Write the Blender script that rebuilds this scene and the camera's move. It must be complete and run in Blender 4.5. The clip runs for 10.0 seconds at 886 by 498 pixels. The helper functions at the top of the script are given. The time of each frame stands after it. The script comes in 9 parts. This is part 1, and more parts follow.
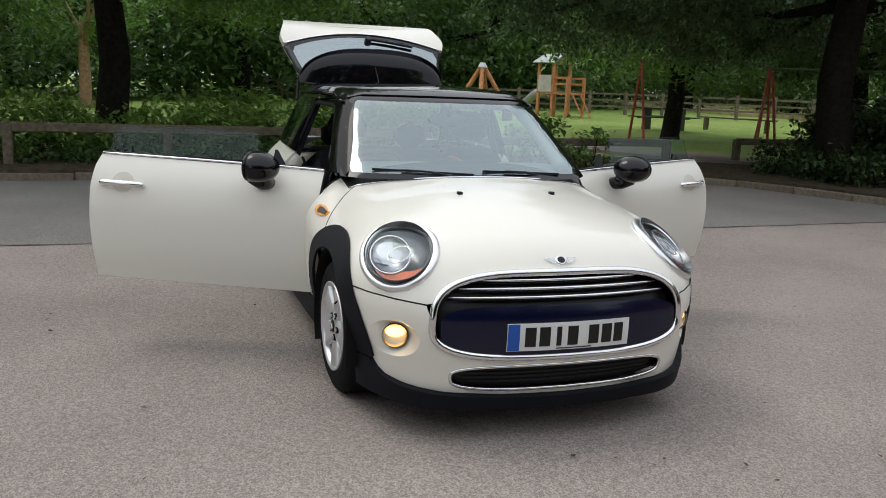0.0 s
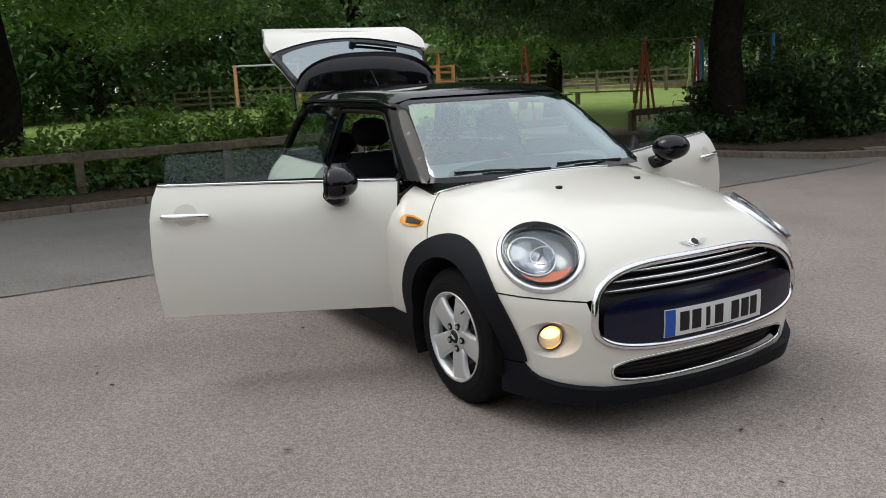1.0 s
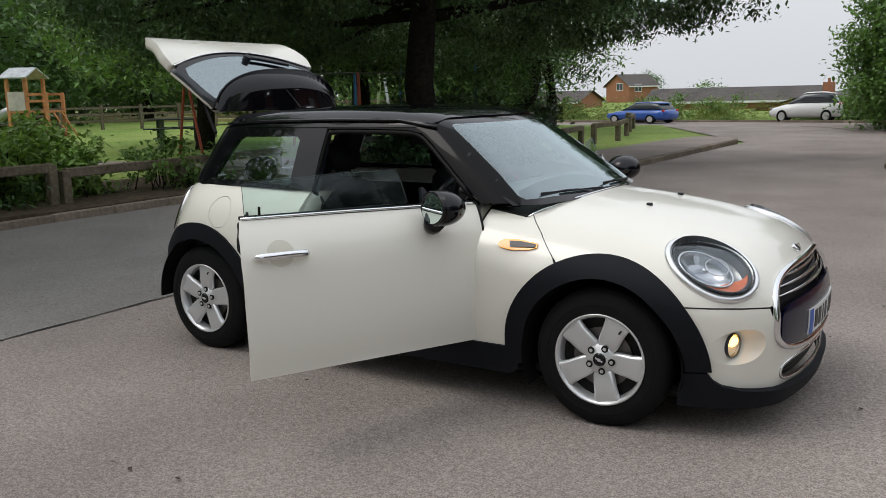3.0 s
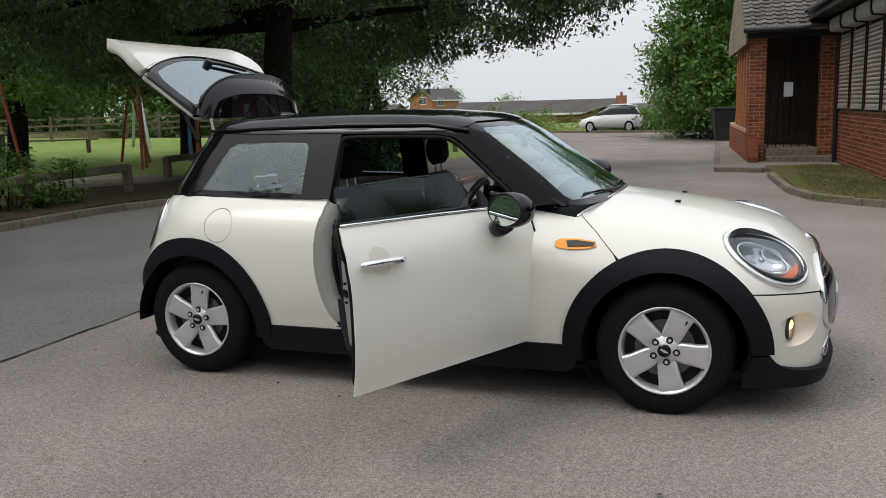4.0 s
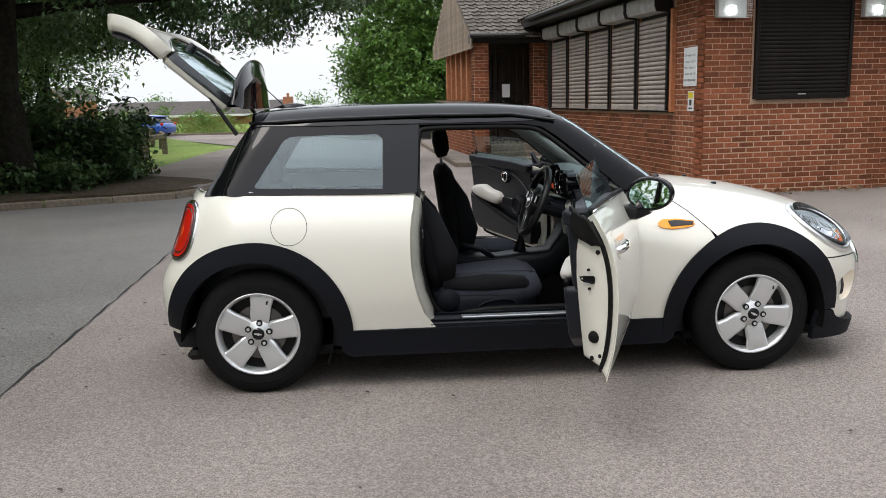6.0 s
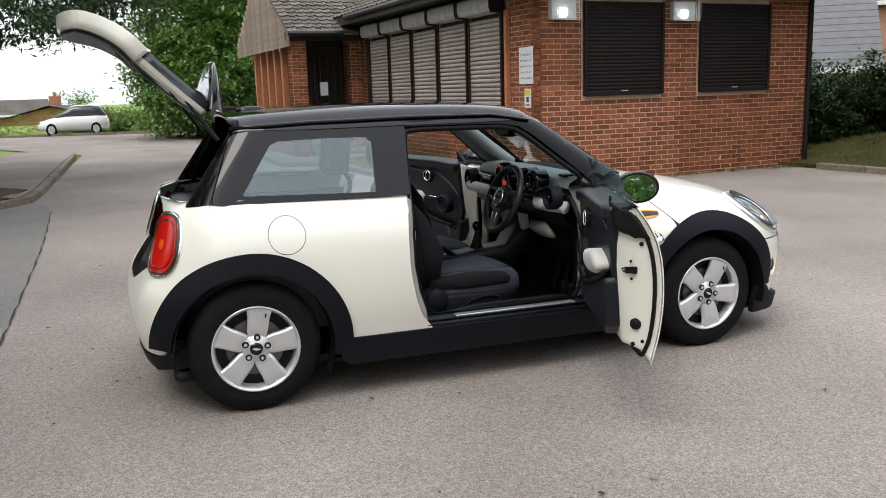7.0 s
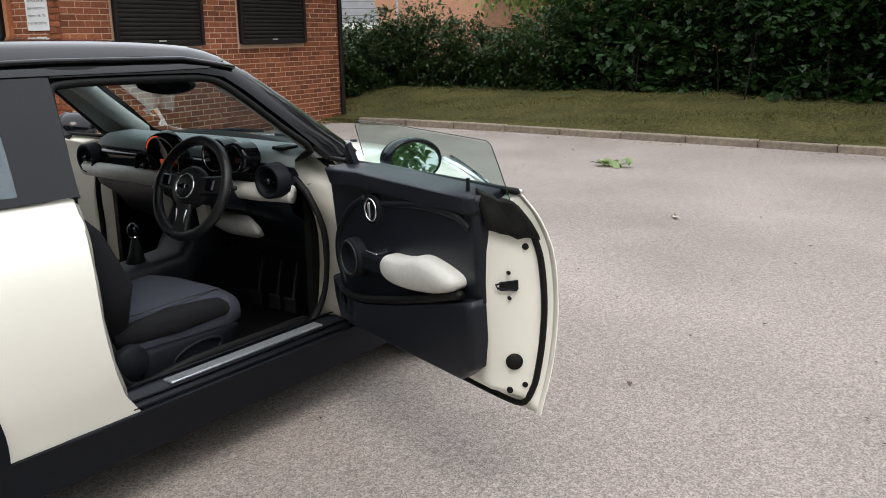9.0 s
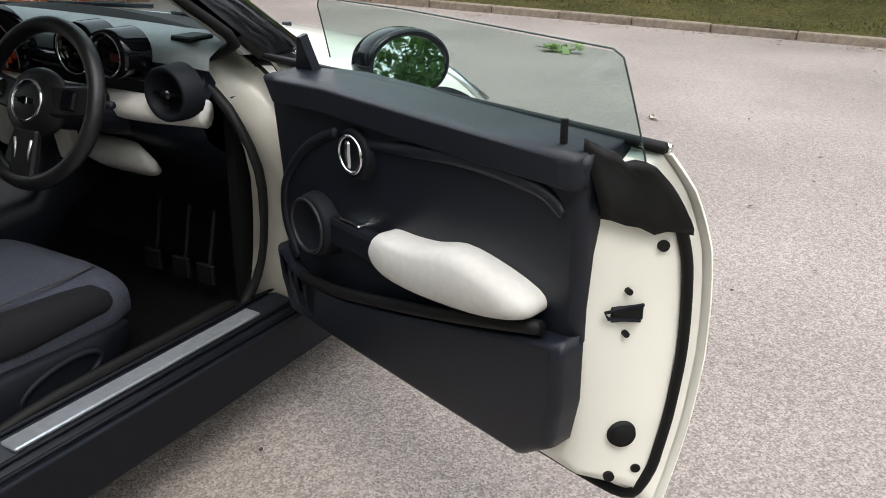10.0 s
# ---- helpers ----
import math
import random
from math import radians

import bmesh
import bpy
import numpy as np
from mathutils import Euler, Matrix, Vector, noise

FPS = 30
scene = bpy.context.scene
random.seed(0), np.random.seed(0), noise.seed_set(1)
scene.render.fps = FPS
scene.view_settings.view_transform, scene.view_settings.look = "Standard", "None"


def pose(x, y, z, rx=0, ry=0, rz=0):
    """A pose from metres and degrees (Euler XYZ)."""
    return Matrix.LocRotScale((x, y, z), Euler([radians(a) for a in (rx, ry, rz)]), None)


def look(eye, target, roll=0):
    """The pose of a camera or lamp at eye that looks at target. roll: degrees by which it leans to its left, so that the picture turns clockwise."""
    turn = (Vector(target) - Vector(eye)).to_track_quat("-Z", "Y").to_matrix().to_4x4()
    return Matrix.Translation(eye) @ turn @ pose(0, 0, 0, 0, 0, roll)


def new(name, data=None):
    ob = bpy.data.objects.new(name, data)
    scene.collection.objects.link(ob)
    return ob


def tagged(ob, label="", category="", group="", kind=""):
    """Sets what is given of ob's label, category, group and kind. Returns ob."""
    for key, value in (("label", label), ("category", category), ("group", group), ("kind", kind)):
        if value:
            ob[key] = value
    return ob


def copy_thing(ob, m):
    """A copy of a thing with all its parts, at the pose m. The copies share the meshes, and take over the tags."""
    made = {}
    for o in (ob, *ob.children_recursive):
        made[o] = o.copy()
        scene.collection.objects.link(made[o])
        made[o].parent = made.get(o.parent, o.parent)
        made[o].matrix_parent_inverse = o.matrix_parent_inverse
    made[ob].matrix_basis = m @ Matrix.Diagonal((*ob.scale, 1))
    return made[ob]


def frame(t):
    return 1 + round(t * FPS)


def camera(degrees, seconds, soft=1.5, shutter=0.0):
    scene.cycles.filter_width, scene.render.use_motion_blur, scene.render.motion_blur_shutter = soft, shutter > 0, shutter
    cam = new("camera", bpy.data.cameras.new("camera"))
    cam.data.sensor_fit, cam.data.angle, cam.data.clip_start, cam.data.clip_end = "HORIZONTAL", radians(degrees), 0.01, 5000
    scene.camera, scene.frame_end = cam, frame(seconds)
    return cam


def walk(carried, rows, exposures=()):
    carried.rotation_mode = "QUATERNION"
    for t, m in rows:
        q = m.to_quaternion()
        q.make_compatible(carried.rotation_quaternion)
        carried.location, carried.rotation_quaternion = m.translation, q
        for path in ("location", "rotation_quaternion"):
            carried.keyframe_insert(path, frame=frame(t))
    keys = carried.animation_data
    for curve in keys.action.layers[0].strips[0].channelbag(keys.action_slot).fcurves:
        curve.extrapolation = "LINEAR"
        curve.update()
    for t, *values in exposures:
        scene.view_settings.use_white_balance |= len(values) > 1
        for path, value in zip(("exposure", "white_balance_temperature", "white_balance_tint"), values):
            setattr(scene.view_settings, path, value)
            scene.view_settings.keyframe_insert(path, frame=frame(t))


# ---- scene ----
cam = camera(55.0, 10.0, soft=0.9)
PATH = [
    (0, (4.981, -1.563, 1.418), (3.127, -0.915, 1.039), 2.3),
    (0.5, (4.763, -2.071, 1.421), (2.961, -1.294, 1.035), 1.1),
    (1, (4.452, -2.559, 1.452), (2.73, -1.622, 1.056), -2.8),
    (1.5, (4.1, -2.991, 1.453), (2.594, -1.734, 1.065), -2.7),
    (2, (3.632, -3.414, 1.469), (2.253, -2.014, 1.098), -2.3),
    (2.5, (3.138, -3.809, 1.467), (1.883, -2.295, 1.101), -1.6),
    (4, (1.582, -4.611, 1.43), (0.913, -2.756, 1.098), -1.6),
    (4.5, (1.008, -4.8, 1.433), (0.534, -2.886, 1.1), -1.1),
    (5, (0.454, -4.891, 1.416), (0.269, -2.927, 1.088), -0.8),
    (6.5, (-1.155, -4.834, 1.448), (-0.827, -2.895, 1.085), -1.4),
    (7, (-1.653, -4.688, 1.474), (-1.015, -2.829, 1.106), -1.7),
    (7.5, (-1.986, -4.387, 1.469), (-1.003, -2.69, 1.08), -3.2),
    (8, (-2.12, -3.993, 1.477), (-0.789, -2.548, 1.101), -2.3),
    (8.5, (-1.991, -3.489, 1.433), (-0.524, -2.195, 1.021), -1.8),
    (9, (-1.742, -2.947, 1.402), (-0.187, -1.787, 0.915), -0.8),
    (9.5, (-1.388, -2.491, 1.359), (0.243, -1.499, 0.761), -0.4),
    (10, (-1.0, -2.086, 1.311), (0.61, -1.172, 0.554), 1.3),
]
walk(cam, [(t, look(eye, target, roll)) for t, eye, target, roll in PATH],
     exposures=[(0, 0.11), (1.0, 0.09), (1.5, -0.22), (2.0, -0.27), (2.5, -0.13), (4, 0.09), (4.5, 0.2), (6.5, 0.6), (8, 0.78), (9, 0.86), (10, 1.12)])

# ---- light: an overcast summer day ----
sky = bpy.data.worlds.new("overcast_sky")
scene.world = sky
sky.use_nodes = True
nt = sky.node_tree
nt.nodes.clear()
out = nt.nodes.new("ShaderNodeOutputWorld")
bg = nt.nodes.new("ShaderNodeBackground")
tex = nt.nodes.new("ShaderNodeTexSky")
tex.sky_type = "NISHITA"
tex.sun_disc = False
tex.sun_elevation = radians(55)
tex.sun_rotation = radians(225)
tex.air_density, tex.dust_density, tex.ozone_density = 1.0, 6.0, 1.0
veil = nt.nodes.new("ShaderNodeMixRGB")
veil.inputs[0].default_value = 0.82
veil.inputs[2].default_value = (9.0, 9.3, 9.8, 1)
nt.links.new(tex.outputs[0], veil.inputs[1])
# an overcast sky grows brighter towards the zenith
way = nt.nodes.new("ShaderNodeTexCoord")
split = nt.nodes.new("ShaderNodeSeparateXYZ")
nt.links.new(way.outputs["Generated"], split.inputs[0])
lift_ = nt.nodes.new("ShaderNodeMapRange")
lift_.inputs[1].default_value, lift_.inputs[2].default_value = 0.0, 1.0
lift_.inputs[3].default_value, lift_.inputs[4].default_value = 0.85, 1.4
nt.links.new(split.outputs[2], lift_.inputs[0])
scale_ = nt.nodes.new("ShaderNodeVectorMath")
scale_.operation = "SCALE"
nt.links.new(veil.outputs[0], scale_.inputs[0])
nt.links.new(lift_.outputs[0], scale_.inputs["Scale"])
nt.links.new(scale_.outputs[0], bg.inputs[0])
bg.inputs[1].default_value = 0.105
nt.links.new(bg.outputs[0], out.inputs[0])
sun = new("sun", bpy.data.lights.new("sun", "SUN"))
sun.data.energy, sun.data.angle, sun.data.color = 0.65, radians(25), (1.0, 0.97, 0.92)
sun.matrix_world = look((-7, -7, 16), (0, 0, 0))

# ---- materials ----
def mat(name, color, rough=0.5, metal=0.0, spec=0.5, vary=0.0, scale=8.0, bump=0.0, bump_scale=60.0, coat=0.0,
        second=None, second_scale=1.2, second_amount=0.5, island=0.0, per_object=0.0, emit=None, transmission=0.0, alpha=1.0, ior=1.45):
    """A procedural surface: base colour broken up at two scales, with fine relief."""
    m = bpy.data.materials.new(name)
    m.use_nodes = True
    t = m.node_tree
    n, l = t.nodes, t.links
    b = n["Principled BSDF"]
    b.inputs["Roughness"].default_value = rough
    b.inputs["Metallic"].default_value = metal
    b.inputs["Specular IOR Level"].default_value = spec
    b.inputs["Coat Weight"].default_value = coat
    b.inputs["Coat Roughness"].default_value = 0.03
    b.inputs["Transmission Weight"].default_value = transmission
    b.inputs["Alpha"].default_value = alpha
    b.inputs["IOR"].default_value = ior
    b.inputs["Base Color"].default_value = (*color, 1)
    co = n.new("ShaderNodeTexCoord").outputs["Object"]
    cur = None

    def mixed(a, c2, fac, mode="MIX"):
        x = n.new("ShaderNodeMixRGB")
        x.blend_type = mode
        if hasattr(fac, "links"):
            l.new(fac, x.inputs[0])
        else:
            x.inputs[0].default_value = fac
        for k, c in ((1, a), (2, c2)):
            if hasattr(c, "links"):
                l.new(c, x.inputs[k])
            else:
                x.inputs[k].default_value = (*c, 1)
        return x.outputs[0]

    def noisy(sc, detail=6.0, lo=0.35, hi=0.65):
        x = n.new("ShaderNodeTexNoise")
        x.inputs["Scale"].default_value = sc
        x.inputs["Detail"].default_value = detail
        l.new(co, x.inputs["Vector"])
        r = n.new("ShaderNodeMapRange")
        r.inputs[1].default_value, r.inputs[2].default_value = lo, hi
        l.new(x.outputs["Fac"], r.inputs[0])
        return r.outputs[0]

    if vary or second or island or per_object:
        cur = tuple(color)
        if second:
            f = n.new("ShaderNodeMath")
            f.operation = "MULTIPLY"
            f.inputs[1].default_value = second_amount
            l.new(noisy(second_scale), f.inputs[0])
            cur = mixed(cur, second, f.outputs[0])
        if vary:
            dark = n.new("ShaderNodeMapRange")
            dark.inputs[3].default_value, dark.inputs[4].default_value = 1 - vary, 1 + vary
            l.new(noisy(scale, 8.0, 0.3, 0.7), dark.inputs[0])
            cc = n.new("ShaderNodeCombineColor")
            for k in range(3):
                l.new(dark.outputs[0], cc.inputs[k])
            cur = mixed(cur, cc.outputs[0], 1.0, "MULTIPLY")
        for amount, node, sock in ((island, "ShaderNodeNewGeometry", "Random Per Island"), (per_object, "ShaderNodeObjectInfo", "Random")):
            if amount:
                g = n.new(node)
                dark = n.new("ShaderNodeMapRange")
                dark.inputs[3].default_value, dark.inputs[4].default_value = 1 - amount, 1 + amount
                l.new(g.outputs[sock], dark.inputs[0])
                cc = n.new("ShaderNodeCombineColor")
                for k in range(3):
                    l.new(dark.outputs[0], cc.inputs[k])
                cur = mixed(cur, cc.outputs[0], 1.0, "MULTIPLY")
        l.new(cur, b.inputs["Base Color"])
    if bump:
        x = n.new("ShaderNodeTexNoise")
        x.inputs["Scale"].default_value = bump_scale
        x.inputs["Detail"].default_value = 8.0
        l.new(co, x.inputs["Vector"])
        bp = n.new("ShaderNodeBump")
        bp.inputs["Strength"].default_value = bump
        bp.inputs["Distance"].default_value = 0.02
        l.new(x.outputs["Fac"], bp.inputs["Height"])
        l.new(bp.outputs[0], b.inputs["Normal"])
    if emit:
        b.inputs["Emission Color"].default_value = (*emit[0], 1)
        b.inputs["Emission Strength"].default_value = emit[1]
    return m


def asphalt_material():
    """Coarse worn tarmac with pale and dark stone chips."""
    m = mat("asphalt", (0.2, 0.18, 0.17), 0.9, spec=0.25)
    t = m.node_tree
    n, l = t.nodes, t.links
    b = n["Principled BSDF"]
    co = n.new("ShaderNodeTexCoord").outputs["Object"]
    v = n.new("ShaderNodeTexVoronoi")
    v.inputs["Scale"].default_value = 175.0
    l.new(co, v.inputs["Vector"])
    ramp = n.new("ShaderNodeValToRGB")
    cr = ramp.color_ramp
    cr.elements[0].position, cr.elements[0].color = 0.0, (0.18, 0.158, 0.145, 1)
    cr.elements[1].position, cr.elements[1].color = 1.0, (0.385, 0.336, 0.306, 1)
    e = cr.elements.new(0.45)
    e.color = (0.268, 0.234, 0.213, 1)
    sep = n.new("ShaderNodeSeparateColor")
    l.new(v.outputs["Color"], sep.inputs[0])
    l.new(sep.outputs[0], ramp.inputs[0])
    big = n.new("ShaderNodeTexNoise")
    big.inputs["Scale"].default_value = 0.55
    big.inputs["Detail"].default_value = 7.0
    l.new(co, big.inputs["Vector"])
    mr = n.new("ShaderNodeMapRange")
    mr.inputs[1].default_value, mr.inputs[2].default_value = 0.3, 0.7
    mr.inputs[3].default_value, mr.inputs[4].default_value = 0.8, 1.15
    l.new(big.outputs["Fac"], mr.inputs[0])
    mid = n.new("ShaderNodeTexNoise")
    mid.inputs["Scale"].default_value = 38.0
    mid.inputs["Detail"].default_value = 8.0
    l.new(co, mid.inputs["Vector"])
    mm = n.new("ShaderNodeMapRange")
    mm.inputs[1].default_value, mm.inputs[2].default_value = 0.3, 0.7
    mm.inputs[3].default_value, mm.inputs[4].default_value = 0.85, 1.15
    l.new(mid.outputs["Fac"], mm.inputs[0])
    mul = n.new("ShaderNodeMath")
    mul.operation = "MULTIPLY"
    l.new(mr.outputs[0], mul.inputs[0])
    l.new(mm.outputs[0], mul.inputs[1])
    cc = n.new("ShaderNodeCombineColor")
    for k in range(3):
        l.new(mul.outputs[0], cc.inputs[k])
    mx = n.new("ShaderNodeMixRGB")
    mx.blend_type = "MULTIPLY"
    mx.inputs[0].default_value = 1.0
    l.new(ramp.outputs[0], mx.inputs[1])
    l.new(cc.outputs[0], mx.inputs[2])
    l.new(mx.outputs[0], b.inputs["Base Color"])
    bp = n.new("ShaderNodeBump")
    bp.inputs["Strength"].default_value = 0.6
    bp.inputs["Distance"].default_value = 0.006
    l.new(v.outputs["Distance"], bp.inputs["Height"])
    l.new(bp.outputs[0], b.inputs["Normal"])
    return m


def glass_material(name, color, alpha=0.25, rough=0.02, power=5.0):
    """Thin car or window glass: part clear, with a real reflection over it."""
    m = bpy.data.materials.new(name)
    m.use_nodes = True
    n, l = m.node_tree.nodes, m.node_tree.links
    n.clear()
    o = n.new("ShaderNodeOutputMaterial")
    tr = n.new("ShaderNodeBsdfTransparent")
    tr.inputs[0].default_value = (*color, 1)
    gl = n.new("ShaderNodeBsdfGlossy")
    gl.inputs["Roughness"].default_value = rough
    gl.inputs[0].default_value = (0.84, 0.96, 1.0, 1)
    fr = n.new("ShaderNodeLayerWeight")
    fr.inputs[0].default_value = 0.5
    pw = n.new("ShaderNodeMath")
    pw.operation = "POWER"
    pw.inputs[1].default_value = power
    l.new(fr.outputs["Facing"], pw.inputs[0])
    mr = n.new("ShaderNodeMapRange")
    mr.inputs[3].default_value, mr.inputs[4].default_value = alpha, 0.95
    l.new(pw.outputs[0], mr.inputs[0])
    mx = n.new("ShaderNodeMixShader")
    l.new(mr.outputs[0], mx.inputs[0])
    l.new(tr.outputs[0], mx.inputs[1])
    l.new(gl.outputs[0], mx.inputs[2])
    l.new(mx.outputs[0], o.inputs[0])
    return m


ASPHALT = asphalt_material()
GRASS = mat("grass", (0.165, 0.26, 0.055), 0.9, spec=0.2, vary=0.3, scale=14, second=(0.32, 0.36, 0.12), second_scale=0.35, bump=0.8, bump_scale=120)
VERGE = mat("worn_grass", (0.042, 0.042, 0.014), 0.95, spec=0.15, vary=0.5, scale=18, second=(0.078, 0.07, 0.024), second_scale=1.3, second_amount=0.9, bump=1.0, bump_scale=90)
MOSS = mat("mossy_grass", (0.125, 0.13, 0.04), 0.95, spec=0.15, vary=0.4, scale=16, second=(0.16, 0.12, 0.06), second_scale=1.6, second_amount=0.9, bump=1.0, bump_scale=90)
SOIL = mat("bare_soil", (0.09, 0.07, 0.05), 0.95, spec=0.1, vary=0.4, scale=9, second=(0.05, 0.045, 0.03), second_scale=1.0, bump=1.0, bump_scale=40)
PAVING = mat("pavement_tarmac", (0.29, 0.25, 0.225), 0.9, spec=0.2, vary=0.2, scale=60, second=(0.15, 0.13, 0.12), second_scale=0.7, bump=0.5, bump_scale=200)
KERB = mat("kerb_concrete", (0.24, 0.2, 0.16), 0.9, spec=0.2, vary=0.25, scale=25, second=(0.15, 0.12, 0.09), second_scale=3, per_object=0.15, bump=0.6, bump_scale=120)
BRICK = mat("red_brick", (0.27, 0.09, 0.042), 0.85, spec=0.2, vary=0.28, scale=30, second=(0.19, 0.07, 0.04), second_scale=2.2, per_object=0.34, island=0.34, bump=0.6, bump_scale=150)
MORTAR = mat("mortar", (0.56, 0.385, 0.285), 0.95, spec=0.1, vary=0.2, scale=40, second=(0.48, 0.35, 0.26), second_scale=1.5, bump=0.5, bump_scale=200)
TILE = mat("roof_tile", (0.16, 0.14, 0.125), 0.9, spec=0.15, vary=0.4, scale=12, second=(0.085, 0.088, 0.06), second_scale=1.5, island=0.25, per_object=0.25, bump=0.5, bump_scale=80)
SHUTTER = mat("dark_shutter", (0.36, 0.315, 0.285), 0.45, spec=0.4, vary=0.15, scale=6, bump=0.2, bump_scale=60)
SHUTTER_BLACK = mat("black_shutter", (0.013, 0.0105, 0.0095), 0.6, spec=0.2, vary=0.2, scale=6, bump=0.2, bump_scale=60)
BARK = mat("bark", (0.016, 0.0135, 0.011), 0.95, spec=0.1, vary=0.4, scale=14, second=(0.024, 0.024, 0.017), second_scale=3, bump=1.0, bump_scale=30)
BARK_PALE = mat("stripped_bark", (0.30, 0.19, 0.11), 0.9, spec=0.1, vary=0.3, scale=12, bump=0.8, bump_scale=30)
TIMBER = mat("weathered_timber", (0.185, 0.155, 0.115), 0.85, spec=0.2, vary=0.3, scale=18, second=(0.08, 0.075, 0.042), second_scale=3, bump=0.7, bump_scale=60)
TIMBER_RED = mat("orange_timber", (0.42, 0.17, 0.08), 0.7, spec=0.3, vary=0.2, scale=14, bump=0.4, bump_scale=60)


def leaf_material(name, color, island=0.45, thin=0.3):
    m = mat(name, color, 0.45, spec=0.4, island=island, vary=0.3, scale=1.2)
    b = m.node_tree.nodes["Principled BSDF"]
    b.inputs["Subsurface Weight"].default_value = 0.0
    # a little daylight comes through the leaves
    n, l = m.node_tree.nodes, m.node_tree.links
    tl = n.new("ShaderNodeBsdfTranslucent")
    tl.inputs[0].default_value = (color[0] * 1.6, color[1] * 1.7, color[2] * 0.9, 1)
    mx = n.new("ShaderNodeMixShader")
    mx.inputs[0].default_value = thin
    o = n["Material Output"]
    l.new(b.outputs[0], mx.inputs[1])
    l.new(tl.outputs[0], mx.inputs[2])
    l.new(mx.outputs[0], o.inputs[0])
    return m


LEAF = leaf_material("leaf_green", (0.105, 0.19, 0.052), 0.65)
LEAF_DARK = leaf_material("leaf_dark_green", (0.085, 0.155, 0.06), 0.6)
LEAF_BRIGHT = leaf_material("leaf_bright_green", (0.18, 0.29, 0.075), 0.6)
ASH_LEAF = leaf_material("ash_leaf", (0.075, 0.133, 0.054), 0.65, 0.13)
# shade among the trees is put into this darker copy of the leaf green
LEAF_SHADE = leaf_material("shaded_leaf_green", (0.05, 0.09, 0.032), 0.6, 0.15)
LEAF_FAR = leaf_material("woodland_green", (0.082, 0.15, 0.052), 0.7)

# ---- building tools ----
def mesh_of(name, bm, smooth=False):
    me = bpy.data.meshes.new(name)
    bm.normal_update()
    bm.to_mesh(me)
    bm.free()
    if smooth:
        me.polygons.foreach_set("use_smooth", [True] * len(me.polygons))
    return me


def part(name, geo, material, parent=None, label="", smooth=False, m=None):
    """Link a bmesh or a mesh as one object, under a thing or a part."""
    me = geo if isinstance(geo, bpy.types.Mesh) else mesh_of(name, geo, smooth)
    if not me.materials and material:
        me.materials.append(material)
    ob = new(name, me)
    if parent:
        ob.parent = parent
    if m is not None:
        ob.matrix_basis = m
    if label:
        ob["label"] = label
    return ob


def thing(name, label, category, group="", kind="", m=None):
    """An Empty that carries the parts of one thing."""
    ob = tagged(new(name), label, category, group, kind)
    ob.empty_display_size = 0.1
    if m is not None:
        ob.matrix_basis = m
    return ob


def box(x0, y0, z0, x1, y1, z1, bevel=0.0, seg=1, bm=None, m=None):
    bm = bm or bmesh.new()
    mm = Matrix.Translation(((x0 + x1) / 2, (y0 + y1) / 2, (z0 + z1) / 2)) @ Matrix.Diagonal((abs(x1 - x0), abs(y1 - y0), abs(z1 - z0), 1))
    r = bmesh.ops.create_cube(bm, size=1, matrix=mm)
    if bevel:
        es = list({e for v in r["verts"] for e in v.link_edges})
        r2 = bmesh.ops.bevel(bm, geom=es, offset=bevel, segments=seg, affect="EDGES", profile=0.5)
        vs = list({v for f in r2["faces"] for v in f.verts})
    else:
        vs = r["verts"]
    if m is not None:
        bmesh.ops.transform(bm, matrix=m, verts=vs)
    return bm


def rod(a, b, r, r2=None, seg=10, bm=None, caps=True):
    """A round bar from a to b."""
    bm = bm or bmesh.new()
    a, b = Vector(a), Vector(b)
    d = b - a
    mm = Matrix.Translation((a + b) / 2) @ d.to_track_quat("Z", "Y").to_matrix().to_4x4()
    bmesh.ops.create_cone(bm, cap_ends=caps, segments=seg, radius1=r, radius2=r if r2 is None else r2, depth=d.length, matrix=mm)
    return bm


def bar(a, b, w, h, up=(0, 0, 1), bevel=0.0, bm=None):
    """A squared beam from a to b, w wide and h high."""
    bm = bm or bmesh.new()
    a, b = Vector(a), Vector(b)
    x = (b - a).normalized()
    y = Vector(up).cross(x).normalized()
    z = x.cross(y)
    mm = Matrix((x, y, z)).transposed().to_4x4()
    mm.translation = (a + b) / 2
    ln = (b - a).length
    return box(-ln / 2, -w / 2, -h / 2, ln / 2, w / 2, h / 2, bevel, bm=bm, m=mm)


def lathe(profile, seg=48, axis="y", closed=False):
    """Turn a profile of (radius, height) round an axis."""
    bm = bmesh.new()
    rings = []
    for r, h in profile:
        ring = []
        for k in range(seg):
            a = 2 * math.pi * k / seg
            u, v = r * math.cos(a), r * math.sin(a)
            ring.append(bm.verts.new((u, h, v) if axis == "y" else (u, v, h) if axis == "z" else (h, u, v)))
        rings.append(ring)
    pairs = list(zip(rings, rings[1:])) + ([(rings[-1], rings[0])] if closed else [])
    for p, q in pairs:
        for k in range(seg):
            bm.faces.new((p[k], p[(k + 1) % seg], q[(k + 1) % seg], q[k]))
    bmesh.ops.recalc_face_normals(bm, faces=bm.faces)
    return bm


